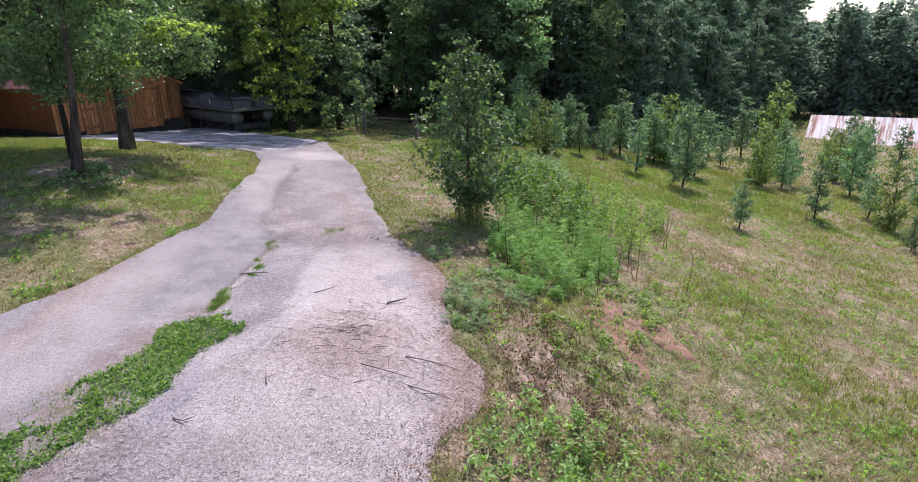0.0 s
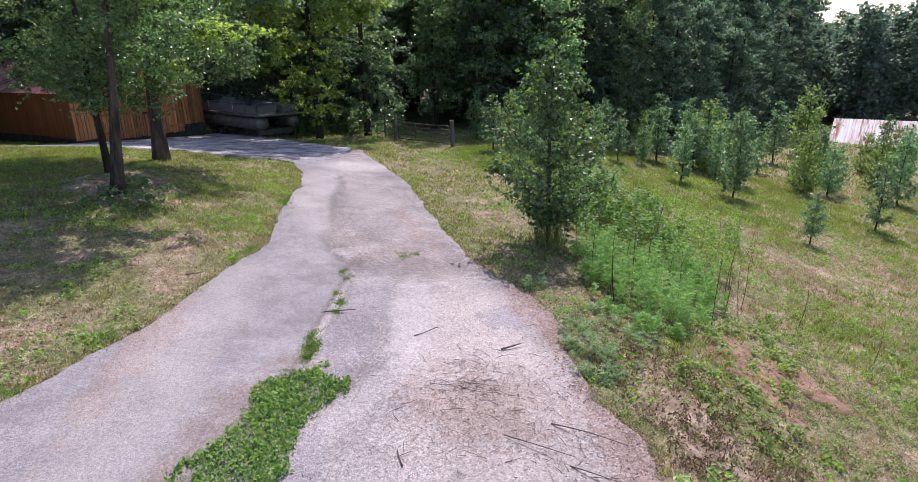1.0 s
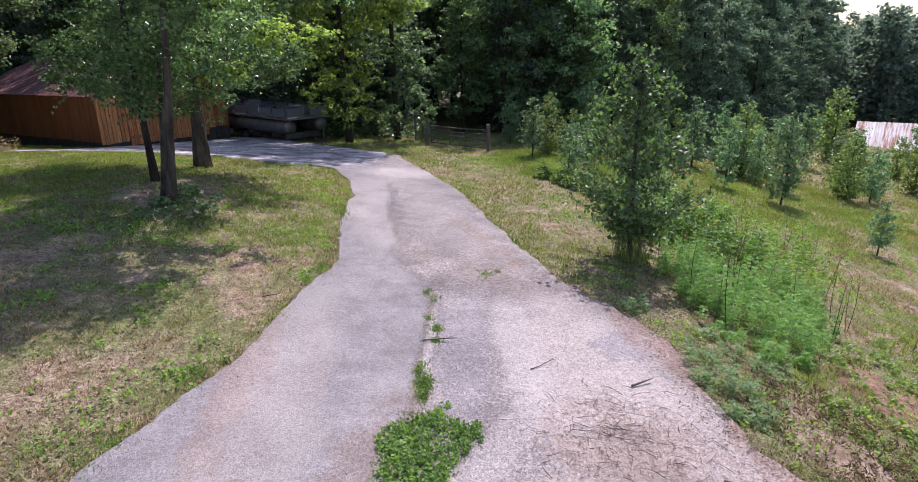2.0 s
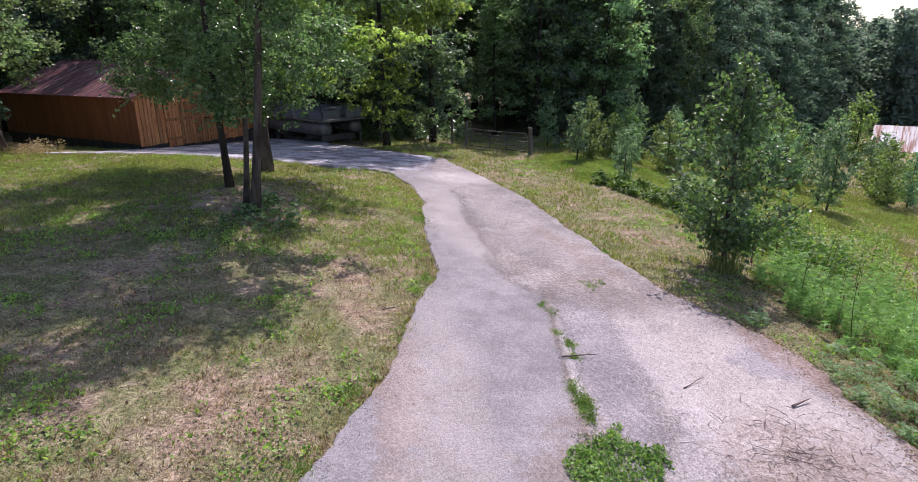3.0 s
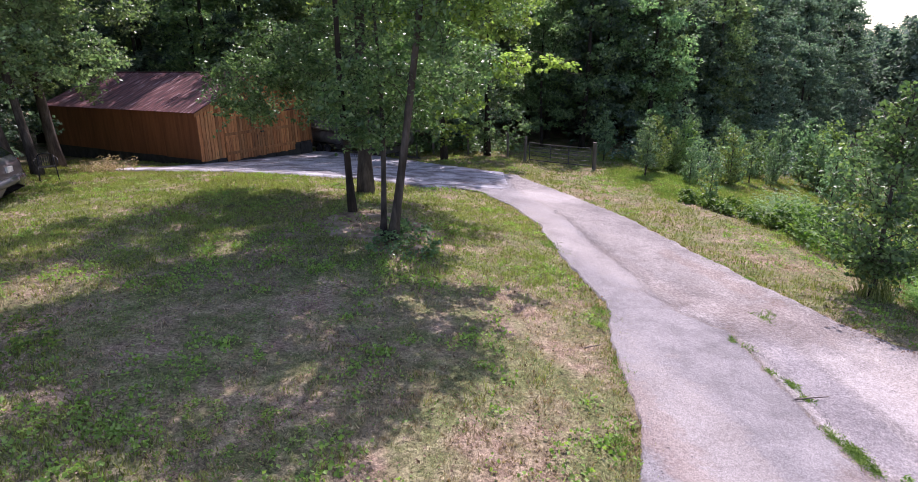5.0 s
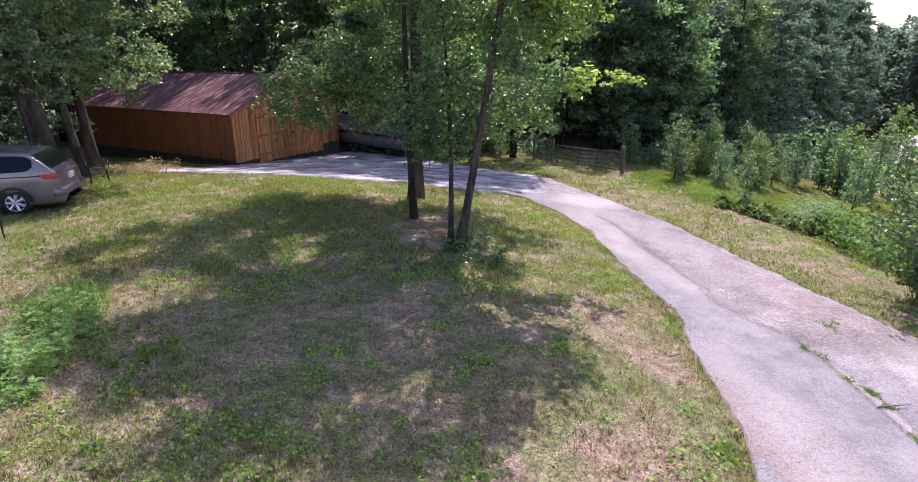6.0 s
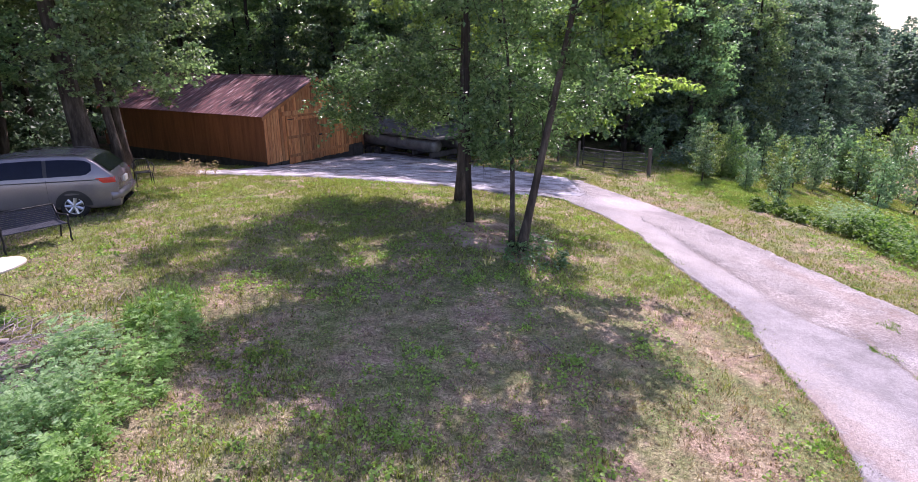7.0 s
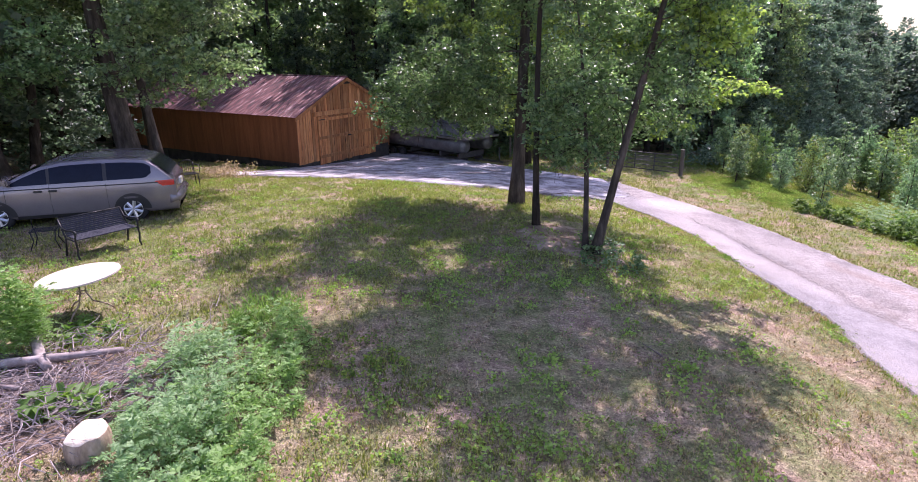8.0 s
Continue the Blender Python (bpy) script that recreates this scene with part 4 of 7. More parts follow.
def orchard():
    """Rows of young trees down the field: one pattern in three forms, copied."""
    r = np.random.default_rng(81)
    forms = []
    for low, wide, belly, count in ((0.36, 0.56, 0.95, 21), (0.46, 0.48, 1.05, 19), (0.2, 0.66, 0.9, 24), (0.3, 0.44, 1.15, 17)):
        cl = spire(r, count, low, 2.1, wide, belly, 0.16, (0.6, 1.3), 0.5, 0.55)
        st = [((0, 0, -0.05), (0.03, 0.02, 2.0), 0.026), ((0.02, 0, 0.1), (0.16, 0.1, 1.3), 0.014)]
        forms.append((st, cl))
    spots = [(15.15, 23.04, 3.4), (14.9, 16.75, 1.6), (22.0, 30.7, 2.4), (13.6, 24.8, 2.4), (12.85, 28.3, 1.8), (11.57, 27.8, 2.4), (9.54, 25.4, 2.4), (17.1, 27.1, 3.4), (22.0, 28.2, 2.5), (23.1, 29.5, 2.4), (20.6, 27.8, 3.0), (19.7, 21.0, 2.6), (25.75, 28.6, 3.5), (23.0, 22.8, 1.9), (22.5, 20.8, 2.6), (20.85, 33.3, 2.4), (16.1, 31.3, 2.3), (24.8, 39.6, 3.9), (29.9, 45.4, 5.2), (21.5, 36.9, 3.0), (21.4, 17.9, 1.3),
             (5.44, 23.6, 2.2), (6.2, 25.0, 2.3), (6.2, 19.1, 1.8), (10.2, 26.6, 2.4), (4.8, 28.0, 2.2), (8.4, 27.5, 2.3), (7.8, 24.3, 1.8), (16.4, 28.1, 2.4), (26.5, 24.5, 3.0), (27.5, 33.0, 3.0), (29.0, 28.0, 3.2), (31.0, 36.0, 3.4), (6.6, 27.4, 2.4), (18.5, 31.5, 2.2), (26.0, 36.5, 2.8), (33.0, 41.0, 3.6), (9.0, 29.6, 2.2), (13.8, 31.8, 2.4), (19.65, 41.96, 3.2), (7.11, 23.28, 1.5), (15.79, 29.46, 2.8), (7.48, 26.50, 1.9)]
    for k in range(14):
        a = k * 0.618 % 1
        spots.append((8.5 + 25 * a + 2 * r.uniform(), 27.5 + 20 * a * r.uniform(0.4, 1.0) + 3 * r.uniform(), r.uniform(2.2, 3.6)))
    made = []
    for k, (x, y, h) in enumerate(spots):
        if k < 4:
            st, cl = forms[k]
            t = make_tree("sapling", "young orchard tree with grey-green leaves", on_ground(x, y), st, cl, 0.078, SAP_YELLOW if k == 2 else SAP_LEAF, BARK, 31, 0.16, 90 + k, "orchard saplings", "young tree", 0.44, level=0.15, tuft=0.5, twigs=False, spray=8)
            made.append(t)
        else:
            t = copy_thing(made[k % 4], pose(*on_ground(x, y), 0, 0, float(r.uniform(0, 360))))
        s = h / 2.15
        t.scale = (s * r.uniform(0.85, 1.1), s * r.uniform(0.85, 1.1), s * 1.03)


orchard()


def forest():
    """The wood's edge behind the yard and along the field: six tree forms, copied close."""
    r = np.random.default_rng(101)
    forms = []
    for k in range(6):
        h = 13.0 + k % 3
        cl = []
        low = 0.8 if k % 2 else 2.0
        for j in range(34):
            z = low + (h - low) * ((j + r.uniform()) / 34) ** 1.1
            w = (2.7 + 0.5 * (k % 3)) * math.sin(min(1, (z - low + 0.8) / 3.2) * 1.57) * max(0.15, 1 - max(0, z - 7) / (h - 6.5)) ** 0.6 * r.uniform(0.65, 1.15)
            a = j * 2.4 + r.uniform(-0.4, 0.4)
            for t in (0.35, 0.6, 0.8, 0.95, 1.08):
                b = a + r.normal() * 0.16
                cl.append((w * t * math.cos(b), w * t * math.sin(b), z + 0.35 * w * t - 0.45 * w * t * t + r.normal() * 0.15, (0.78 - 0.22 * t) * r.uniform(0.7, 1.3)))
        forms.append((h, cl))
    row = []
    # the edge: from behind the shed, past the gate, along the field to the valley
    line = [(-34, 27), (-27, 33), (-17, 37), (-10, 35.5), (-6, 32.5), (-2, 32), (2, 34), (6, 33), (11, 36), (16, 40), (22, 47), (28, 53), (34, 60), (40, 70), (46, 84), (56, 98), (58, 100)]
    d = [0.0]
    for a, b in zip(line, line[1:]):
        d.append(d[-1] + math.dist(a, b))
    for depth, gap in ((0, 2.9), (3.8, 3.4), (8.0, 4.0), (13, 4.4), (18, 4.6)):
        s = 0.0
        while s < d[-1]:
            x, y = np.interp(s, d, [p[0] for p in line]), np.interp(s, d, [p[1] for p in line])
            x2, y2 = np.interp(s + 0.5, d, [p[0] for p in line]), np.interp(s + 0.5, d, [p[1] for p in line])
            n = np.array([-(y2 - y), x2 - x])
            n /= np.linalg.norm(n) + 1e-9
            row.append((x + n[0] * (depth + r.uniform(-0.8, 0.8)), y + n[1] * (depth + r.uniform(-0.8, 0.8)), depth))
            s += gap * r.uniform(0.8, 1.2)
    for depth, gap in ((23, 3.6), (28, 3.8)):
        s = 0.0
        while s < 62:
            x, y = np.interp(s, d, [p[0] for p in line]), np.interp(s, d, [p[1] for p in line])
            row.append((x + r.uniform(-0.8, 0.8), y + depth + r.uniform(-0.8, 0.8), 20))
            s += gap * r.uniform(0.8, 1.2)
    # far woods beyond the barn: a long low line, and taller trees where the valley closes
    for k in range(150):
        a, q = radians(r.uniform(24, 50)), 84 + 110 * r.uniform() ** 1.6
        row.append((6 + q * math.sin(a), q * math.cos(a), 50))
    for k in range(40):
        a, q = radians(r.uniform(36.2, 53)), r.uniform(88, 120)
        row.append((6 + q * math.sin(a), q * math.cos(a), 30))
    # the thicket behind the parked van; its unseen left trees are added for shade
    for x, y in ((-23, 16), (-24.5, 18.5), (-23.5, 21), (-26, 14), (-22, 24.5), (-27, 20), (-25.5, 24), (-22, 12.5), (-25, 11), (-29, 17), (-24.2, 27.5), (-28.5, 23.5), (-22.6, 18.6), (-21.2, 15.0)):
        row.append((x, y, 5))
    made = []
    near = [p for p in row if p[2] not in (20, 30, 50)]
    for k, (x, y, depth) in enumerate(near):
        if k < 6:
            h, cl = forms[k]
            t = make_tree("forest_tree", "tall dark broadleaf tree at the wood's edge", on_ground(x, y, -0.1), [((0, 0, 0), (0.3, 0.1, h), 0.18)], cl, 0.20, DARK_LEAF if k % 2 else OAK_LEAF, DARK_BARK, 66, 0.62, 110 + k, "wood edge trees", "tree", 0.5, twigs=False, level=0.3)
            made.append(t)
        else:
            t = copy_thing(made[int(r.choice((0, 2, 4, 1, 3) if x < 15 else (1, 3, 5))) if x > 4 or depth >= 13 else int(r.integers(0, 6))], pose(*on_ground(x, y, -0.1), 0, 0, float(r.uniform(0, 360))))
        s = r.uniform(0.85, 1.25) * {0: r.uniform(0.45, 0.85)}.get(depth, 1.0) * (1 + 0.75 * min(1, max(0, (y - 60) / 40)))
        if -9 < x < 4 and depth < 9:  # lower wood behind the yard lets the sun in
            s *= 0.72
        t.scale = (s, s, s * r.uniform(0.9, 1.1))
    # the woods far behind, past counting: one sheet of trunks and haze-tinted leaves
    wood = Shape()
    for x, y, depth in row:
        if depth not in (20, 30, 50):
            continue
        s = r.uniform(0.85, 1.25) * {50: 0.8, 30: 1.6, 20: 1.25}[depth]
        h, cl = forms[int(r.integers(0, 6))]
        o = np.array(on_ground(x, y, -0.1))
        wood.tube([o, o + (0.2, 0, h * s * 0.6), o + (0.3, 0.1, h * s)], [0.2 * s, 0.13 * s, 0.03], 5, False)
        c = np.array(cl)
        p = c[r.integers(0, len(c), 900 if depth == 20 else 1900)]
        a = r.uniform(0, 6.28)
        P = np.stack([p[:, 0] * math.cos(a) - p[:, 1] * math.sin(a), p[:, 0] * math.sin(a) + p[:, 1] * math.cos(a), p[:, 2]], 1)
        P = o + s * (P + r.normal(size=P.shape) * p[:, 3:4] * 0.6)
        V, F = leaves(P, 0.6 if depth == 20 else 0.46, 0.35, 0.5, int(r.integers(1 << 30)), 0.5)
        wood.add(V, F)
    tagged(new("far_woods", wood.mesh("far_woods", HAZY_LEAF)), "dense dark broadleaf woods in the distance", "woods", kind="stuff")


forest()


# ---- the barn in the valley ----
def build_barn():
    barn = thing("barn", "old low barn with rust-streaked pale metal roof", "barn", (38.0, 56.3, -7.15), -34)
    L, W, ze, zr = 11.4, 6.4, 1.55, 4.1
    part("wall", Shape().box((0.3, 0.3, -0.5), (L - 0.3, W - 0.3, ze)), POST_WOOD, barn, "grey weathered board wall")
    n = 14
    for sgn in (0, 1):
        for k in range(n):
            w = L / n
            us = np.linspace(0, w, 13)
            h = 0.02 * np.abs(np.sin(us / w * 3 * np.pi))
            P = []
            for tt in (0, 0.5, 1):
                for u, hh in zip(us, h):
                    y = -0.3 + (W / 2 + 0.3) * tt
                    P.append((k * w + u, y if sgn == 0 else W - y, ze - 0.15 + (zr - ze + 0.15) * tt + hh))
            F = []
            for i in range(2):
                for j in range(12):
                    a = i * 13 + j
                    F += [(a, a + 1, a + 14), (a, a + 14, a + 13)]
            part("roof_sheet", Shape().add(P, F).add(np.array(P) - (0, 0, 0.02), [(a, c, b) for a, b, c in F]), BARN_ROOF, barn)
    part("post", Shape().box((-2.0, -1.6, -0.6), (-1.85, -1.45, 1.0)), POST_WOOD, barn)
    lean = Shape().box((-3.2, -2.2, 1.05), (0.2, -0.2, 1.12))
    part("lean_to_roof", lean, GALV, barn, "pale metal lean-to roof")
    part("post", Shape().box((-3.1, -2.1, -0.6), (-2.95, -1.95, 1.05)), POST_WOOD, barn)


def make_barn_roof():
    m, n, l, b = material("rust_streaked_pale_roof")
    co = n.new("ShaderNodeTexCoord").outputs["Object"]
    st = noise_tex(n, l, co, 1.1, 6, 0.7, (2.2, 0.25, 0.25))
    col = ramp(n, l, st, [(0.36, (0.25, 0.085, 0.055)), (0.44, (0.42, 0.25, 0.20)), (0.5, (0.62, 0.56, 0.54)), (0.62, (0.72, 0.71, 0.71))])
    l.new(col, b.inputs["Base Color"])
    b.inputs["Roughness"].default_value, b.inputs["Metallic"].default_value = 0.6, 0.1
    return m


BARN_ROOF = make_barn_roof()
build_barn()


# ---- gate and fence ----
def build_gate():
    a, b = np.array([1.1, 26.75]), np.array([3.68, 25.1])
    za, zb = float(terrain(*a)), float(terrain(*b))
    gate = thing("farm_gate", "closed dull steel tube farm gate with five bars", "gate", (a[0], a[1], za), math.degrees(math.atan2(b[1] - a[1], b[0] - a[0])))
    L = float(np.linalg.norm(b - a))
    dz = zb - za
    x0, x1 = 0.12, L - 0.12
    for k, z in enumerate((0.12, 0.32, 0.51, 0.69, 0.87)):
        xs = np.linspace(x0, x1 - (0.11 if k == 4 else 0.0), 9)
        sag = -0.05 * np.sin((xs - x0) / (x1 - x0) * np.pi) * (0.4 + 0.2 * k)
        part("bar", Shape().tube(np.stack([xs, xs * 0, z + dz * xs / L + sag * 0.6], 1), 0.021 if k in (0, 4) else 0.016, 8), GALV, gate, smooth=True)
    part("end_tube", Shape().tube([(x0, 0, 0.10), (x0, 0, 0.87)], 0.02, 8), GALV, gate, smooth=True)
    part("end_tube", Shape().tube([(x1 - 0.12, 0, 0.87 + dz), (x1 - 0.035, 0, 0.85 + dz), (x1, 0, 0.77 + dz), (x1, 0, 0.45 + dz), (x1, 0, 0.10 + dz)], 0.02, 8), GALV, gate, smooth=True)
    for f in (0.36, 0.66):
        x = x0 + (x1 - x0) * f
        part("brace", Shape().box((x - 0.02, -0.03, 0.08 + dz * f), (x + 0.02, -0.018, 0.85 + dz * f)), GALV, gate)
    part("chain", Shape().tube([(x1, -0.02, 0.72 + dz), (x1 + 0.1, -0.05, 0.66 + dz), (x1 + 0.2, -0.08, 0.72 + dz)], 0.008, 6), BLACK, gate)
    r = np.random.default_rng(5)
    posts = [(3.74, 25.06, 1.12, 0.085, "stout weathered wooden gatepost with leaning top"), (1.0, 26.85, 1.12, 0.06, "weathered wooden hinge post of the gate"), (0.35, 28.3, 1.15, 0.05, "thin wooden fence post in the weeds"), (-1.5, 28.9, 1.1, 0.05, "thin wooden fence post in the weeds"), (-3.2, 29.4, 1.1, 0.05, "thin wooden fence post in the weeds"), (-5.0, 29.8, 1.1, 0.05, "thin wooden fence post in the weeds")]
    tops = []
    for x, y, h, rad, lab in posts:
        p = thing("fence_post", lab, "post", on_ground(x, y, -0.1), 0, "fence posts by the gate")
        d = r.normal(size=2) * 0.025
        zs = np.linspace(0, h + 0.1, 7)
        s = Shape().tube(np.stack([d[0] * zs, d[1] * zs, zs], 1), rad * (1 + 0.05 * r.normal(size=7)), 9)
        part("shaft", s, POST_WOOD, p)
        tops.append((x, y, h))
    for z in (0.35, 0.65, 0.95):
        pts = []
        for (x, y, h), (x2, y2, h2) in zip(tops[1:], tops[2:]):
            for f in np.linspace(0, 1, 6)[:-1]:
                pts.append((x + (x2 - x) * f, y + (y2 - y) * f, float(terrain(x + (x2 - x) * f, y + (y2 - y) * f)) + z - 0.04 * math.sin(f * 3.14)))
        ob = new("fence_wire", Shape().tube(pts, 0.004, 4).mesh("fence_wire", GALV))
        tagged(ob, "thin rusty barbed wire strung between fence posts", "fence wire", "fence wires")


build_gate()


# ---- pontoon boat on its trailer ----
def build_boat():
    boat = thing("pontoon_boat", "grey aluminium pontoon boat with railed deck", "boat", (-7.14, 30.47, -0.24), -42)

    def pontoon(y):
        xs = np.array([-3.6, -3.5, -3.2, 2.0, 2.5, 2.85, 3.05])
        rad = np.array([0.10, 0.26, 0.33, 0.33, 0.33, 0.31, 0.29])
        z = 0.94 + np.array([0, 0, 0, 0, 0.0, 0.015, 0.025])
        return Shape().tube(np.stack([xs, xs * 0 + y, z], 1), rad, 18)
    part("pontoon", pontoon(-0.85), ALU, boat, "dull aluminium float tube", True)
    part("pontoon", pontoon(0.85), ALU, boat, "dull aluminium float tube", True)
    part("deck", Shape().box((-3.5, -1.2, 1.29), (3.4, 1.2, 1.37)), ALU, boat, "flat deck with metal edge", bevel=0.01)
    for x in np.arange(-3.2, 3.4, 0.75):
        part("cross_beam", Shape().box((x, -1.1, 1.23), (x + 0.06, 1.1, 1.288)), ALU, boat)
    panels = [(-3.3, -1.9), (-1.8, -0.5), (-0.4, 0.75), (0.85, 1.95), (2.05, 3.1)]
    for sy in (-1.16, 1.16):
        for a, b in panels:
            rail = Shape().tube([(a, sy, 1.370), (a, sy, 1.850), (a + 0.06, sy, 1.910), (b - 0.06, sy, 1.910), (b, sy, 1.850), (b, sy, 1.370)], 0.016, 6)
            part("rail", rail, ALU, boat, smooth=True)
            part("side_panel", Shape().box((a + 0.03, sy - 0.006, 1.410), (b - 0.03, sy + 0.006, 1.780)), PANEL, boat, "grey rail panel, coloured darker for the shade")
            part("mid_rail", Shape().tube([(a, sy, 1.800), (b, sy, 1.800)], 0.010, 6), ALU, boat)
    for x, (a, b) in ((3.15, (-1.1, -0.15)), (3.15, (0.15, 1.1)), (-3.4, (-1.1, 1.1))):
        part("rail", Shape().tube([(x, a, 1.370), (x, a, 1.870), (x, a + 0.05, 1.910), (x, b - 0.05, 1.910), (x, b, 1.870), (x, b, 1.370)], 0.016, 6), ALU, boat, smooth=True)
        part("side_panel", Shape().box((x - 0.006, a + 0.03, 1.410), (x + 0.006, b - 0.03, 1.780)), PANEL, boat, "grey rail panel, coloured darker for the shade")
    part("bench_seat", Shape().box((0.7, 0.45, 1.372), (1.85, 1.1, 1.770)), PANEL, boat, bevel=0.04)
    part("bench_seat", Shape().box((-3.2, 0.35, 1.372), (-2.2, 1.1, 1.770)), PANEL, boat, bevel=0.04)
    part("console", Shape().box((-1.0, -1.0, 1.372), (-0.5, -0.3, 2.05)), PANEL, boat, bevel=0.05)
    part("folded_canopy", Shape().tube([(-3.3, -1.0, 2.15), (-1.8, -1.05, 2.20), (-0.6, -1.0, 2.13)], 0.07, 8), RUBBER, boat, "dark folded canopy")
    for x in (-2.9, -1.2):
        part("canopy_stay", Shape().tube([(x, -1.14, 1.910), (x + 0.2, -1.02, 2.15)], 0.012, 6), ALU, boat)
    tr = thing("boat_trailer", "low black tandem-wheel boat trailer under a pontoon boat", "trailer", (-7.14, 30.47, -0.24), -42)
    for y in (-0.55, 0.55):
        part("side_beam", Shape().box((-3.3, y - 0.04, 0.24), (2.9, y + 0.04, 0.34)), GALV, tr)
    for x in (-2.6, -0.6, 1.4, 2.6):
        part("cross_member", Shape().box((x, -0.95, 0.345), (x + 0.08, 0.95, 0.61)), GALV, tr)
    part("tongue", Shape().box((2.9, -0.04, 0.24), (4.6, 0.04, 0.33)), GALV, tr)
    part("jack", Shape().tube([(4.3, 0.1, 0.02), (4.3, 0.1, 0.95)], 0.03, 8), GALV, tr, smooth=True)
    for x in (-1.95, -1.2):
        for y in (-0.95, 0.95):
            th = np.linspace(0, 2 * np.pi, 25)
            wheel = part("wheel", Shape().tube(np.stack([x + 0.21 * np.cos(th), 0 * th + y, 0.265 + 0.21 * np.sin(th)], 1), 0.075, 8, False), RUBBER, tr, "small black trailer tyre", True)
            part("rim", Shape().tube([(x, y - 0.05, 0.265), (x, y + 0.05, 0.265)], 0.14, 14), GALV, wheel)


build_boat()


# ---- minivan ----
def build_van():
    van = thing("minivan", "silver-beige minivan with dark tinted windows parked on the lawn edge", "minivan", (-15.26, 14.24, 1.085), 197.3)
    RX, RZ = [-2.36, -2.35, -2.31, -2.24, -1.98, -1.78, -1.6, -1.2, -0.6, 0.0, 0.4, 0.8, 1.2, 1.45, 2.0, 2.3, 2.44, 2.5], [0.62, 0.88, 0.97, 1.05, 1.30, 1.45, 1.485, 1.505, 1.51, 1.49, 1.42, 1.26, 1.06, 0.99, 0.89, 0.80, 0.68, 0.5]
    xs = np.unique(np.r_[np.linspace(-2.36, 2.5, 61), RX])

    def roof(x):
        return float(np.interp(x, RX, RZ))

    def taper(x):
        return float(np.interp(x, [-2.36, -2.22, -1.9, 1.6, 2.2, 2.5], [0.86, 0.94, 1.0, 1.0, 0.93, 0.74]))

    def belt(x):
        return min(float(np.interp(x, [-2.36, 1.3], [1.0, 0.95])), roof(x) - 0.03)

    def side(x, z):
        """Half width of the body at a height."""
        zb, zr = belt(x), roof(x)
        if z <= zb:
            w = np.interp(z, [0.22, 0.32, 0.6, 0.9, 1.05], [0.86, 0.91, 0.945, 0.93, 0.915])
        else:
            w = 0.915 - (z - zb) * 0.22 - (z - zb) ** 2 * 0.28
        return float(w) * taper(x)

    def section(x):
        zr, zb = roof(x), belt(x)
        zs = [0.22, 0.30, 0.45, 0.6, 0.8, zb]
        zs = [min(z, zb) for z in zs] + [zb + (zr - 0.05 - zb) * f for f in (0.33, 0.66, 1.0)]
        half = [(side(x, z), z) for z in zs]
        w = half[-1][0]
        half += [(w * 0.975, zr - 0.03), (w * 0.92, zr - 0.014), (w * 0.7, zr), (0, zr + 0.012)]
        return half
    S = [section(x) for x in xs]
    m = len(S[0])
    V, F = [], []
    for x, s in zip(xs, S):
        V += [(x, y, z) for y, z in s] + [(x, -y, z) for y, z in s[-2::-1]]
    k = 2 * m - 1
    for i in range(len(xs) - 1):
        for j in range(k - 1):
            a = i * k + j
            F += [(a, a + 1, a + k + 1), (a, a + k + 1, a + k)]
        F += [(i * k + k - 1, i * k, i * k + k), (i * k + k - 1, i * k + k, i * k + 2 * k - 1)]
    for e in (0, len(xs) - 1):
        c = len(V)
        V.append((xs[e], 0, 0.5))
        for j in range(k - 1):
            F.append((c, e * k + j + 1, e * k + j) if e == 0 else (c, e * k + j, e * k + j + 1))
    part("body", Shape().add(V, F), CARPAINT, van, smooth=True)

    def pane(name, pts, mat, label="", parent=None):
        """A sheet over a grid of points, 6 mm thick."""
        P = np.array(pts)
        r_, c_ = P.shape[:2]
        i = np.arange(r_ * c_).reshape(r_, c_)
        q = np.stack([i[:-1, :-1], i[:-1, 1:], i[1:, 1:], i[1:, :-1]], -1).reshape(-1, 4)
        f = np.vstack([q[:, [0, 1, 2]], q[:, [0, 2, 3]]])
        return part(name, Shape().add(P.reshape(-1, 3), f), mat, parent or van, label, True)
    for sy in (1, -1):
        for a, b, lo_a, name in ((-1.86, -0.92, 0.06, "rear_side_window"), (-0.84, 0.24, 0.06, "sliding_door_window"), (0.30, 1.02, 0.06, "front_door_window")):
            rows = []
            for f in np.linspace(0, 1, 5):
                line = []
                for x in np.linspace(a, b, 9):
                    z0, z1 = belt(x) + 0.05, max(roof(x) - 0.09, belt(x) + 0.055)
                    if a < -1.5:  # the rear corner is rounded
                        u = max(0.0, (-1.62 - x) / 0.24)
                        z0 += 0.10 * (1 - math.sqrt(max(0.0, 1 - u * u)))
                    z = z0 + (z1 - z0) * f
                    line.append((x, sy * (side(x, z) + 0.008), z))
                rows.append(line)
            pane(name, rows, GLASS_DARK, "dark tinted glass")
        for a, b in ((-0.925, -0.835), (0.235, 0.305)):
            rows = [[(x, sy * (side(x, z) + 0.006), z) for x in (a, (a + b) / 2, b)] for z in np.linspace(belt(a) + 0.05, roof(a) - 0.10, 4)]
            pane("window_pillar", rows, BLACK_TRIM, "black window pillar")
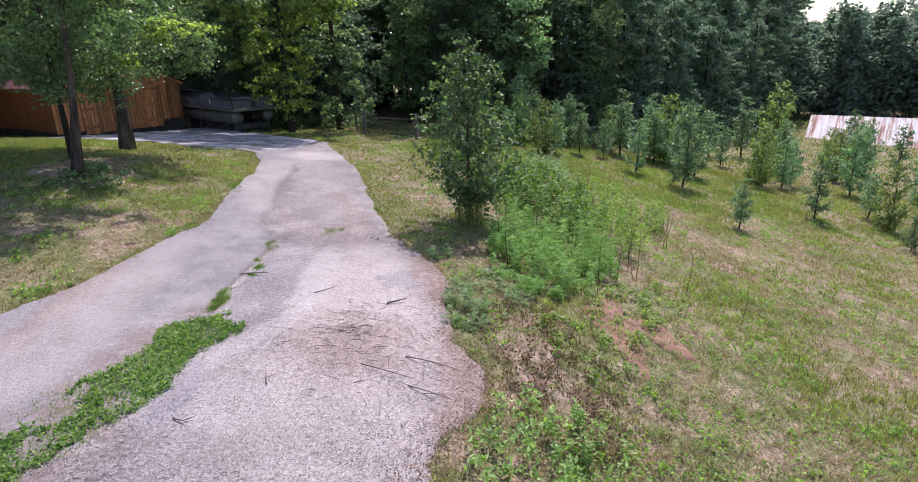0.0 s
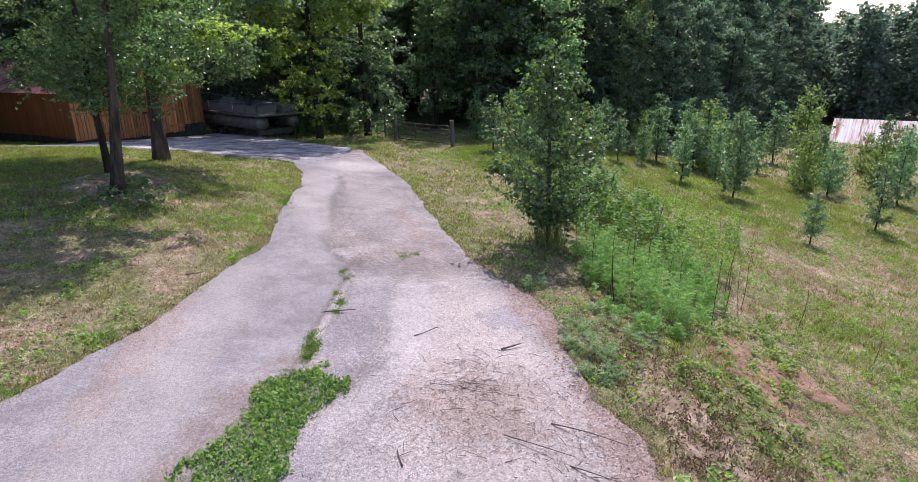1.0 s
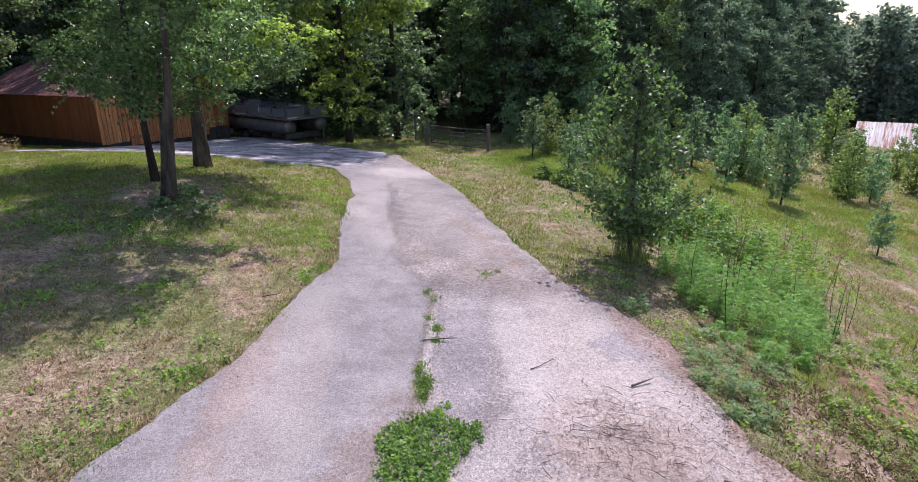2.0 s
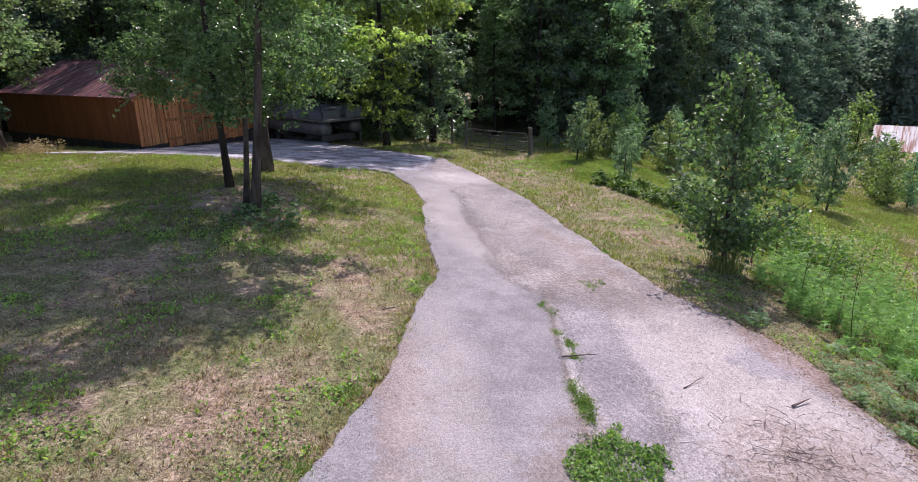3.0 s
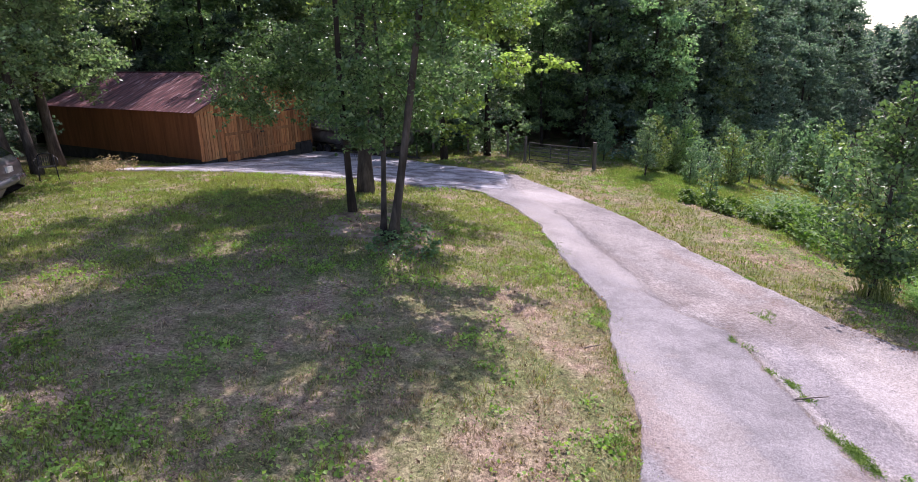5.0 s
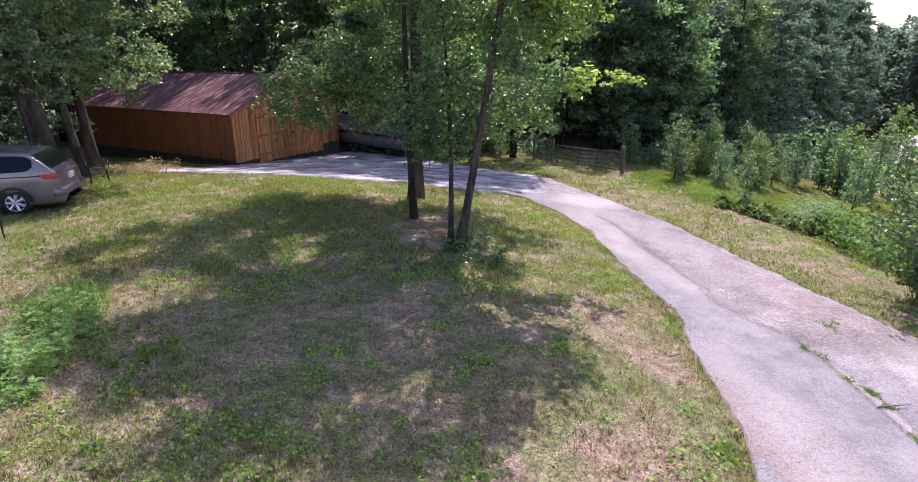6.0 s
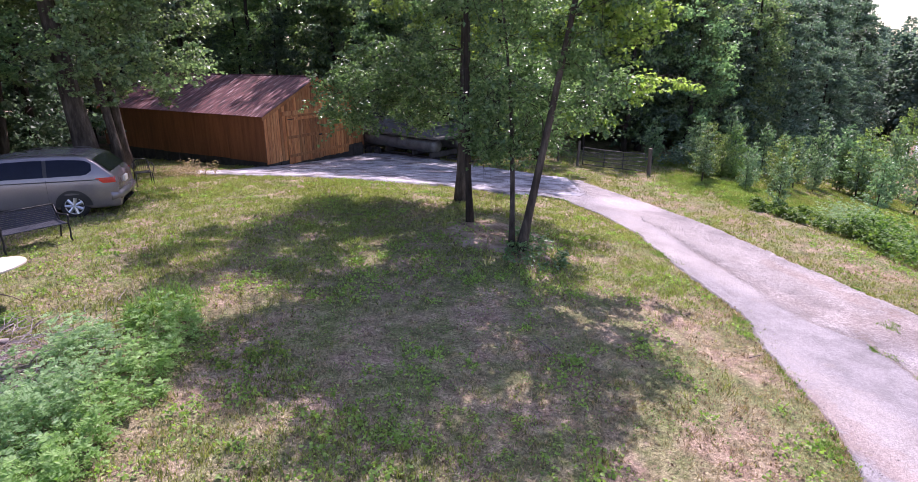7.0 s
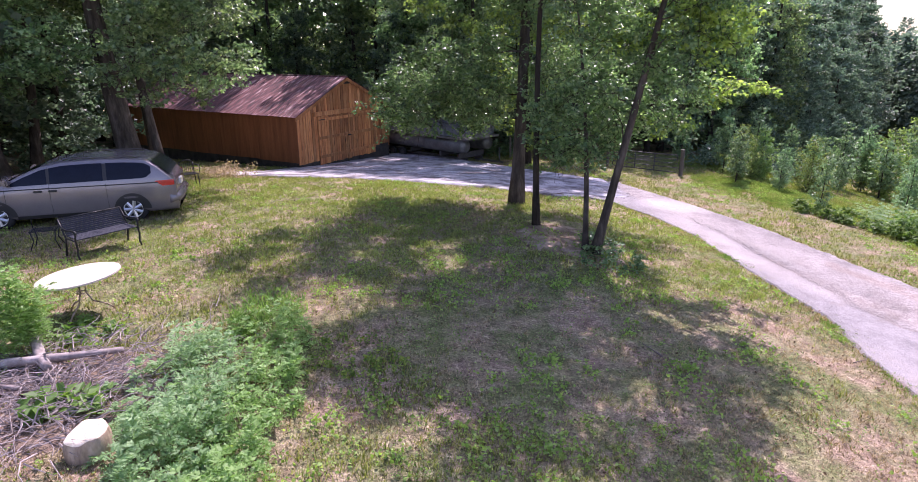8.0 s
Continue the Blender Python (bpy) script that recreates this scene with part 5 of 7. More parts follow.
        rows = [[(x, sy * (side(x, z) + 0.007), z) for x in np.linspace(-1.0, 1.0, 9)] for z in (0.23, 0.27, 0.31)]
        pane("rocker_panel", rows, BLACK_TRIM, "dark rocker panel")
        part("side_moulding", Shape().tube([(x, sy * (side(x, 0.92) + 0.004), 0.92) for x in np.linspace(-2.0, 1.9, 24)], 0.013, 5), BLACK_TRIM, van, "thin black side moulding")
        part("door_seam", Shape().tube([(0.27, sy * (side(0.27, z) + 0.001), z) for z in np.linspace(0.35, 1.38, 8)], 0.005, 4), BLACK_TRIM, van)
        part("door_seam", Shape().tube([(-0.88, sy * (side(-0.88, z) + 0.001), z) for z in np.linspace(0.35, 1.38, 8)], 0.005, 4), BLACK_TRIM, van)
        part("door_seam", Shape().tube([(1.15, sy * (side(1.15, z) + 0.001), z) for z in np.linspace(0.4, 1.0, 6)], 0.005, 4), BLACK_TRIM, van)
        for x in (0.12, 0.42):
            part("door_handle", Shape().box((x, sy * 0.935 - 0.012, 0.84), (x + 0.16, sy * 0.935 + 0.03 * sy + 0.012, 0.88)), BLACK_TRIM, van, bevel=0.006)
        part("mirror", Shape().box((1.0, sy * 0.95 - 0.1, 1.02), (1.14, sy * 0.95 + 0.12, 1.18)), CARPAINT, van, bevel=0.04)
        rows = []
        for f in np.linspace(0, 1, 5):
            z = 0.83 + 0.13 * f
            rows.append([(x, sy * (side(x, z) + 0.008), z) for x in np.linspace(-2.33, -1.92 - 0.16 * (1 - f), 7)])
        pane("tail_lamp", rows, RED_LENS, "red tail lamp")
        rows = [[(x, sy * (side(x, z) + 0.008), z) for x in np.linspace(2.05, 2.42, 6)] for z in (0.66, 0.72, 0.78)]
        pane("headlamp", rows, CLEAR_LENS, "clear headlamp")
        for wx in (-1.38, 1.38):
            # a black half-disc on the body stands for the shaded wheel well
            th = np.linspace(0, np.pi, 17)
            rows = []
            for q in (0.0, 0.5, 1.0):
                rows.append([(wx + 0.40 * q * math.cos(t), sy * (side(wx, 0.32 + 0.39 * q * math.sin(t)) + 0.006), 0.30 + 0.40 * q * math.sin(t)) for t in th])
            pane("wheel_arch", rows, BLACK_TRIM, "black half-disc painted as the wheel opening's shade")
            th = np.linspace(0, 2 * np.pi, 29)
            y = sy * 0.84
            wheel = part("wheel", Shape().tube(np.stack([wx + 0.235 * np.cos(th), 0 * th + y, 0.315 + 0.235 * np.sin(th)], 1), 0.095, 10, False), RUBBER, van, "black tyre", True)
            part("rim", Shape().tube([(wx, y + 0.02 * sy, 0.315), (wx, y + 0.075 * sy, 0.315)], [0.205, 0.195], 24), BLACK_TRIM, wheel)
            for j in range(7):
                a = 2 * math.pi * j / 7
                d = np.array([math.cos(a), 0, math.sin(a)])
                c = np.array([wx, y + 0.088 * sy, 0.315])
                part("spoke", Shape().tube([c + d * 0.02, c + d * 0.2], [0.034, 0.044], 6), CHROME, wheel)
            part("rim_ring", Shape().tube(np.stack([wx + 0.20 * np.cos(th), 0 * th + y + 0.085 * sy, 0.315 + 0.20 * np.sin(th)], 1), 0.013, 6, False), CHROME, wheel, smooth=True)
            part("hub_cap", Shape().tube([(wx, y + 0.07 * sy, 0.315), (wx, y + 0.115 * sy, 0.315)], [0.05, 0.04], 12), CHROME, wheel)
    ws = [[(x, 0.97 * f * side(x, roof(x) - 0.05), roof(x) + 0.016 - 0.02 * abs(f)) for f in np.linspace(-0.95, 0.95, 9)] for x in np.linspace(0.42, 1.2, 6)]
    pane("windscreen", ws, GLASS_DARK, "tinted windscreen")
    bw = [[(x - 0.012, 0.9 * f * side(x, roof(x) - 0.05), roof(x) + 0.012) for f in np.linspace(-0.95, 0.95, 9)] for x in np.linspace(-2.22, -1.86, 5)]
    pane("rear_window", bw, GLASS_DARK, "tinted rear window")
    for y in (-0.62, 0.62):
        part("roof_rail", Shape().tube([(-1.6, y, 1.475), (-1.5, y, 1.525), (-0.3, y, 1.535), (-0.15, y, 1.49)], 0.012, 6), GALV, van, smooth=True)
    part("rear_bumper", Shape().tube([(-2.18, -0.86, 0.5), (-2.35, -0.70, 0.5), (-2.39, 0, 0.5), (-2.35, 0.70, 0.5), (-2.18, 0.86, 0.5)], 0.11, 10), CARPAINT, van, smooth=True)
    part("front_bumper", Shape().tube([(2.2, -0.86, 0.42), (2.48, -0.62, 0.42), (2.54, 0, 0.42), (2.48, 0.62, 0.42), (2.2, 0.86, 0.42)], 0.12, 10), CARPAINT, van, smooth=True)
    part("number_plate", Shape().box((-2.40, -0.16, 0.72), (-2.34, 0.16, 0.86)), CLEAR_LENS, van)


build_van()


# ---- garden things on the lawn edge ----
def build_bench():
    b = thing("garden_bench", "black iron garden bench with dark slatted back", "bench", (-13.13, 11.52, 1.095), 54.5)
    # x along the bench, -y is its front
    W = 1.2
    for k in range(9):
        z = 0.42 + k * 0.034
        part("back_slat", Shape().box((-W / 2 + 0.03, 0.19 + k * 0.024, z), (W / 2 - 0.03, 0.212 + k * 0.024, z + 0.032)), BENCH_SLAT, b)
    part("top_rail", Shape().tube([(-W / 2, 0.415, 0.735), (W / 2, 0.415, 0.735)], 0.022, 8), BLACK, b, smooth=True)
    for k in range(7):
        y = -0.24 + k * 0.062
        part("seat_slat", Shape().box((-W / 2 + 0.03, y, 0.415), (W / 2 - 0.03, y + 0.05, 0.435)), BENCH_SLAT, b, bevel=0.004)
    for s in (-1, 1):
        x = s * W / 2
        part("back_leg", Shape().tube([(x, 0.30, 0), (x, 0.24, 0.2), (x, 0.185, 0.40), (x, 0.29, 0.57), (x, 0.415, 0.74)], 0.019, 8), BLACK, b, smooth=True)
        part("front_leg", Shape().tube([(x, -0.30, 0), (x, -0.22, 0.12), (x, -0.26, 0.28), (x, -0.23, 0.42), (x, -0.26, 0.53), (x, -0.22, 0.58)], 0.019, 8), BLACK, b, smooth=True)
        part("armrest", Shape().tube([(x, -0.30, 0.54), (x, -0.27, 0.60), (x, -0.1, 0.59), (x, 0.1, 0.56), (x, 0.29, 0.57)], 0.02, 8), BLACK, b, smooth=True)
        part("side_rail", Shape().tube([(x, -0.24, 0.40), (x, 0.19, 0.40)], 0.016, 8), BLACK, b, smooth=True)


build_bench()


def build_table():
    t = thing("garden_table", "round white garden table on thin curved legs", "table", (-11.75, 8.5, 1.09))
    top = Shape().tube([(0, 0, -0.02), (0, 0, -0.012), (0, 0, 0.012), (0, 0, 0.02)], [0.555, 0.575, 0.575, 0.555], 48)
    ob = part("tabletop", top, WHITE_TOP, t, "slightly tilted white round top")
    ob.matrix_basis = Matrix.Translation((0, 0, 0.63)) @ Matrix.Rotation(radians(-4.5), 4, Vector((-0.56, 0.83, 0))) @ Matrix.Rotation(radians(-3.0), 4, Vector((0.83, 0.56, 0)))
    for k in range(3):
        a = 2.1 * k + 0.5
        d = np.array([math.cos(a), math.sin(a), 0])
        part("leg", Shape().tube([d * 0.06 + (0, 0, 0.61), d * 0.05 + (0, 0, 0.36), d * 0.12 + (0, 0, 0.2), d * 0.3 + (0, 0, 0.11), d * 0.42 + (0, 0, 0.0)], 0.012, 8), TABLE_LEG, t, smooth=True)
    part("leg_ring", Shape().tube([(0.07 * math.cos(a), 0.07 * math.sin(a), 0.36) for a in np.linspace(0, 6.2832, 17)], 0.008, 6, False), TABLE_LEG, t)


build_table()


def build_plant_stand():
    p = thing("plant_stand", "low black wire plant stand on splayed legs", "plant stand", (-14.45, 11.75, 1.09), 20)
    for s in (-1, 1):
        for q in (-1, 1):
            part("leg", Shape().tube([(0.22 * s, 0.15 * q, 0.40), (0.19 * s, 0.13 * q, 0.2), (0.27 * s, 0.19 * q, 0.0)], 0.012, 6), BLACK, p, smooth=True)
    for y in np.linspace(-0.16, 0.16, 6):
        part("rod", Shape().tube([(-0.24, y, 0.40), (0.24, y, 0.40)], 0.007, 5), BLACK, p)
    for x in (-0.24, 0.24):
        part("side_rim", Shape().tube([(x, -0.17, 0.40), (x, 0.17, 0.40)], 0.011, 6), BLACK, p)
        part("back_scroll", Shape().tube([(x, 0.16, 0.4), (x * 1.05, 0.18, 0.55), (x * 0.9, 0.16, 0.62)], 0.010, 6), BLACK, p, smooth=True)


build_plant_stand()


def build_iron_chair():
    c = thing("iron_chair", "black iron garden chair with curled arms beside a dead bush", "chair", (-14.05, 17.75, float(terrain(-14.05, 17.75))), 35)
    for s in (-1, 1):
        part("front_leg", Shape().tube([(0.24 * s, -0.24, 0), (0.22 * s, -0.22, 0.42)], 0.016, 6), BLACK, c, smooth=True)
        part("back_leg", Shape().tube([(0.24 * s, 0.26, 0), (0.21 * s, 0.2, 0.42), (0.2 * s, 0.25, 0.72)], 0.016, 6), BLACK, c, smooth=True)
        part("arm", Shape().tube([(0.25 * s, -0.22, 0.42), (0.29 * s, -0.25, 0.58), (0.28 * s, -0.1, 0.66), (0.23 * s, 0.2, 0.66)], 0.015, 6), BLACK, c, smooth=True)
    for k in range(7):
        part("seat_bar", Shape().box((-0.22, -0.22 + 0.062 * k, 0.41), (0.22, -0.18 + 0.062 * k, 0.425)), BLACK, c)
    for k in range(7):
        x = -0.17 + 0.057 * k
        part("back_bar", Shape().tube([(x, 0.2, 0.44), (x, 0.25, 0.7)], 0.008, 5), BLACK, c)
    part("top_bow", Shape().tube([(-0.2, 0.25, 0.72), (-0.1, 0.26, 0.77), (0, 0.26, 0.785), (0.1, 0.26, 0.77), (0.2, 0.25, 0.72)], 0.015, 6), BLACK, c, smooth=True)


build_iron_chair()


def build_stump():
    """A chunk of sawn trunk: rounded, hacked faces, a pale top that dips to one side."""
    r = np.random.default_rng(3)
    s = thing("cut_log", "upright pale sawn log round on the brush heap", "log", (-9.70, 5.10, 1.06), 20)
    n = 40
    th = np.linspace(0, 2 * np.pi, n, endpoint=False)
    rim = 0.195 * (1 + 0.07 * np.cos(2 * th + 0.4) + 0.05 * np.cos(3 * th + 1.9) + 0.03 * np.cos(7 * th) + 0.012 * r.normal(size=n))

    def skin(prof):
        V = [(q * w * math.cos(a), q * w * math.sin(a), z + (0.05 * math.cos(a - 0.7) * q + 0.012 * math.sin(4 * a) * q) * (z > 0.2)) for q, z in prof for a, w in zip(th, rim)]
        F = []
        for i in range(len(prof) - 1):
            for j in range(n):
                p, q = i * n + j, i * n + (j + 1) % n
                F += [(p, q, q + n), (p, q + n, p + n)]
        return Shape().add(V, F)
    part("side", skin([(0.93, -0.05), (1.02, 0.05), (1.04, 0.15), (1.02, 0.21), (0.985, 0.265), (0.94, 0.292)]), LOG_SIDE, s, "tan debarked side", True)
    part("cut_face", skin([(0.94, 0.292), (0.87, 0.306), (0.6, 0.312), (0.3, 0.305), (0.01, 0.31)]), PALE_WOOD, s, "pale sawn top", True)


build_stump()


def build_brush():
    """Dead boughs and twigs by the log, and those lying on the drive."""
    r = np.random.default_rng(13)
    logs = [((-11.9, 6.62), (-10.35, 7.0), 0.06, 0.14, "long grey dead bough on the brush heap"), ((-11.62, 7.2), (-10.95, 6.42), 0.075, 0.22, "short thick sawn bough across the brush heap"), ((-12.3, 6.3), (-11.0, 6.1), 0.045, 0.1, "thin grey dead bough on the brush heap"), ((-10.6, 5.9), (-9.7, 6.5), 0.03, 0.08, "thin grey dead bough on the brush heap")]
    for a, b, rad, z, lab in logs:
        o = on_ground(a[0], a[1], z)
        d = np.array([b[0] - a[0], b[1] - a[1], 0.02])
        t = thing("dead_bough", lab, "bough", o, 0, "dead boughs")
        part("wood", Shape().tube(bough(r, (0, 0, 0), d, 0.03, 7), np.linspace(rad, rad * 0.65, 7) * (1 + 0.06 * r.normal(size=7)), 9), STRAW, t, smooth=True)
        part("twig", Shape().tube(bough(r, d * 0.6, d * 0.6 + np.array([r.normal() * 0.2, r.normal() * 0.2, 0.15]), 0.1, 4), np.linspace(0.015, 0.005, 4), 5), STRAW, t)
    heap = Shape()
    for k in range(1500):
        x, y = -10.9 + r.normal() * 0.85, 6.15 + r.normal() * 0.7
        if x > -9.9 and y < 5.6:
            continue
        L, a = r.uniform(0.15, 0.7), r.uniform(0, 6.28)
        p = np.array(on_ground(x, y, r.uniform(0.01, 0.16)))
        q = p + np.array([math.cos(a) * L, math.sin(a) * L, r.normal() * 0.08])
        heap.tube(bough(r, p, q, 0.13, 4), np.linspace(r.uniform(0.002, 0.012), 0.002, 4), 4, False)
    tagged(new("brush_heap", heap.mesh("brush_heap", STRAW)), "heap of grey dead twigs on bare ground", "brush", kind="stuff")
    # twigs on the drive
    sticks = Shape()
    for k in range(350):
        c, w = ((4.65, 5.25), 0.34) if k < 130 else (((4.9, 4.8), 0.65) if k < 260 else ((5.5, 4.1), 0.6))
        x, y = c[0] + r.normal() * w, c[1] + r.normal() * w
        L, a = r.uniform(0.04, 0.26), r.uniform(0, 6.28)
        p = np.array(on_ground(x, y, 0.055))
        q = np.array(on_ground(x + L * math.cos(a), y + L * math.sin(a), 0.06 + abs(r.normal()) * 0.02))
        sticks.tube(bough(r, p, q, 0.05, 4), np.linspace(r.uniform(0.0015, 0.005), 0.001, 4), 4, False)
    tagged(new("twig_litter", sticks.mesh("twig_litter", TWIG)), "scatter of thin dark dead twigs on the worn drive", "twigs", kind="stuff")
    needles = Shape()
    for k in range(1500):
        x, y, a, L = 4.85 + 0.62 * r.normal(), 4.75 + 0.5 * r.normal(), r.uniform(0, 6.28), r.uniform(0.04, 0.11)
        p = np.array(on_ground(x, y, 0.056))
        d = np.array([math.cos(a), math.sin(a), 0.05]) * L
        w = np.array([-math.sin(a), math.cos(a), 0]) * 0.0022
        needles.add([p - w, p + w, p + d], [(0, 1, 2)])
    tagged(new("needle_litter", needles.mesh("needle_litter", DEAD_LEAF)), "reddish-brown needle litter on the worn drive", "litter", kind="stuff")
    for x, y, L, a, rad in ((5.05, 6.15, 0.3, 0.5, 0.016), (3.9, 6.4, 0.4, 0.7, 0.008), (2.55, 7.0, 0.45, 0.1, 0.012), (5.0, 4.35, 0.75, -0.5, 0.008), (5.6, 3.95, 0.6, -0.55, 0.008), (4.05, 3.8, 0.25, 1.9, 0.009), (5.5, 4.6, 0.8, -0.5, 0.009), (3.35, 3.1, 0.2, -0.4, 0.01), (-3.0, 7.6, 0.5, 2.0, 0.012), (0.1, 8.0, 0.25, 0.3, 0.011)):
        st = thing("stick", "thin dead stick lying on the ground", "stick", on_ground(x, y, 0.058), 0, "fallen sticks")
        part("wood", Shape().tube(bough(r, (0, 0, 0), (L * math.cos(a), L * math.sin(a), 0.01), 0.015, 7), np.linspace(rad, rad * 0.4, 7), 6), TWIG, st, smooth=True)
        f = 0.6 * L
        part("twig", Shape().tube([(f * math.cos(a), f * math.sin(a), 0.0), (f * math.cos(a) + 0.12, f * math.sin(a) + 0.05, 0.02)], [rad * 0.5, rad * 0.2], 5), TWIG, st)


build_brush()


# ---- weeds and grass ----
def edge_litter():
    """Dry brown leaf bits blown against the bank side of the drive."""
    r = np.random.default_rng(19)
    n = 3400
    y = r.uniform(2.2, 9.5, n)
    x = drive_edges(y)[1] + 0.12 - 0.32 * np.abs(r.normal(size=n)) * (0.5 + 0.7 * r.uniform(size=n))
    x[::4] += r.uniform(0.0, 0.7, len(x[::4]))
    C = np.stack([x, y, terrain(x, y) + 0.058 + 0.012 * r.uniform(size=n)], 1)
    V, F = leaves(C, 0.03, 0.0, 0.25, 20, 0.8)
    tagged(new("edge_litter", np_mesh("edge_litter", V, F, DRY_LITTER)), "dry brown leaf litter along the drive's bank side", "litter", kind="stuff")


def in_poly(x, y, poly):
    inside = np.zeros(np.shape(x), bool)
    n = len(poly)
    for i in range(n):
        (x1, y1), (x2, y2) = poly[i], poly[(i + 1) % n]
        hit = ((y1 > y) != (y2 > y)) & (x < (x2 - x1) * (y - y1) / (y2 - y1 + 1e-12) + x1)
        inside ^= hit
    return inside


def plant_patch(name, label, poly, count, height, width, leaf, per, mat, slim=0.3, seed=1, droop=0.1, rim=0.0):
    """A stand of weeds: stems with leaflets all the way up, lower towards the rim of the patch."""
    r = np.random.default_rng(seed)
    P = np.array(poly)
    lo, hi = P.min(0), P.max(0)
    pts = lo + (hi - lo) * r.uniform(size=(count * 6, 2))
    pts = pts[in_poly(pts[:, 0], pts[:, 1], poly)][:count]
    C = []
    stems = Shape()
    for x, y in pts:
        h = r.uniform(*height) * (0.75 + 0.5 * noise.noise((x * 0.9, y * 0.9, seed)))
        d = np.array([r.normal() * 0.12, r.normal() * 0.12, 1]) * h
        o = np.array(on_ground(x, y))
        stems.add([o + (-0.005, 0, 0), o + (0.005, 0, 0), o + d], [(0, 1, 2)])
        k = max(8, int(per * h / height[1]))
        t = 0.12 + 0.88 * r.uniform(size=k) ** 0.8
        a = r.uniform(0, 6.28, k)
        q = width * (1.1 - 0.75 * t) * np.sqrt(r.uniform(size=k)) * (0.5 + 0.7 * h / height[1])
        C.append(o + d * t[:, None] + np.stack([q * np.cos(a), q * np.sin(a), 0.1 * q], 1))
    C = np.vstack(C)
    V, F = leaves(C, leaf, droop, slim, seed, 0.55 if slim > 0.2 else 0.0)
    s = Shape().add(V, F)
    s.add(np.vstack(stems.V), np.vstack(stems.F))
    tagged(new(name, s.mesh(name, mat)), label, "weeds", kind="stuff")


def frond_patch(name, label, poly, count, height, reach, leaf, mat, seed, tiers=9, lean=0.12, rise=(0.15, 0.75)):
    """Feathery weeds: upright stems with arching fronds, each frond set with fine leaflets in pairs."""
    r = np.random.default_rng(seed)
    P = np.array(poly)
    lo, hi = P.min(0), P.max(0)
    pts = lo + (hi - lo) * r.uniform(size=(count * 8, 2))
    pts = pts[in_poly(pts[:, 0], pts[:, 1], poly)][:count]
    s = Shape()
    tips, ways = [], []
    span = 0.22 * min(hi - lo)
    for x, y in pts:
        rim = 9.0
        for (ax, ay), (bx, by) in zip(poly, poly[1:] + poly[:1]):
            f = min(1, max(0, ((x - ax) * (bx - ax) + (y - ay) * (by - ay)) / ((bx - ax) ** 2 + (by - ay) ** 2)))
            rim = min(rim, math.hypot(x - ax - f * (bx - ax), y - ay - f * (by - ay)))
        h = r.uniform(*height) * (0.85 + 0.8 * noise.noise((x * 1.1, y * 1.1, seed))) * (0.5 + 0.5 * min(1, rim / span))
        o = np.array(on_ground(x, y))
        d = np.array([r.normal() * lean, r.normal() * lean, 1]) * h
        s.add([o + (-0.005, 0, 0), o + (0.005, 0, 0), o + d], [(0, 1, 2)])
        k = max(5, int(tiers * (0.5 + 0.6 * h / height[1])))
        t = np.linspace(0.15, 1.0, k)
        a = np.arange(k) * 2.4 + r.uniform(0, 6.28)
        L = reach * (1.05 - 0.72 * t) * r.uniform(0.7, 1.2, k) * (0.6 + 0.5 * h / height[1])
        for tt, aa, ll in zip(t, a, L):
            tips.append(o + d * tt)
            ways.append((math.cos(aa) * ll, math.sin(aa) * ll, ll * r.uniform(*rise)))
    A, W = np.array(tips), np.array(ways)
    side = np.cross(W, np.array([0, 0, 1.0]))
    side /= np.linalg.norm(side, axis=1)[:, None] + 1e-9
    up = np.cross(side, W / (np.linalg.norm(W, axis=1)[:, None] + 1e-9))
    q = []
    for f in np.linspace(0.2, 1.0, 9):
        base = A + W * f - np.array([0, 0, 1]) * (np.linalg.norm(W, axis=1) * 0.45 * f * f)[:, None]
        for sg in (-1, 1):
            n = len(base)
            ll = leaf * (1.25 - 0.8 * f) * r.uniform(0.7, 1.3, n)[:, None]
            dirn = side * sg + W / (np.linalg.norm(W, axis=1)[:, None] + 1e-9) * 0.7 + r.normal(size=(n, 3)) * 0.3
            dirn /= np.linalg.norm(dirn, axis=1)[:, None]
            wid = np.cross(dirn, up + r.normal(size=(n, 3)) * 0.3)
            wid /= np.linalg.norm(wid, axis=1)[:, None] + 1e-9
            q.append(np.stack([base, base + dirn * ll * 0.5 + wid * ll * 0.2, base + dirn * ll, base + dirn * ll * 0.5 - wid * ll * 0.2], 1).reshape(-1, 3))
    V = np.vstack(q)
    i = np.arange(len(V) // 4)[:, None] * 4
    s.add(V, np.hstack([i, i + 1, i + 2, i, i + 2, i + 3]).reshape(-1, 3))
    tagged(new(name, s.mesh(name, mat)), label, "weeds", kind="stuff")


frond_patch("feathery_weeds", "stand of tall feathery green weeds on the bank", [(6.6, 10.3), (6.7, 8.0), (7.0, 7.2), (7.9, 7.3), (9.2, 9.1), (9.5, 10.6), (8.4, 11.7), (7.0, 11.6)], 290, (0.3, 0.95), 0.20, 0.052, FERN_BRIGHT, 201, 16, 0.08, (0.5, 1.5))
plant_patch("broad_weeds", "stand of dark green leafy weeds on the bank", [(6.9, 12.2), (8.8, 11.2), (9.9, 13.0), (9.8, 16.0), (8.8, 18.4), (7.4, 17.6), (6.8, 15.0)], 210, (0.35, 1.2), 0.32, 0.10, 80, WEED_LEAF, 0.36, 202)
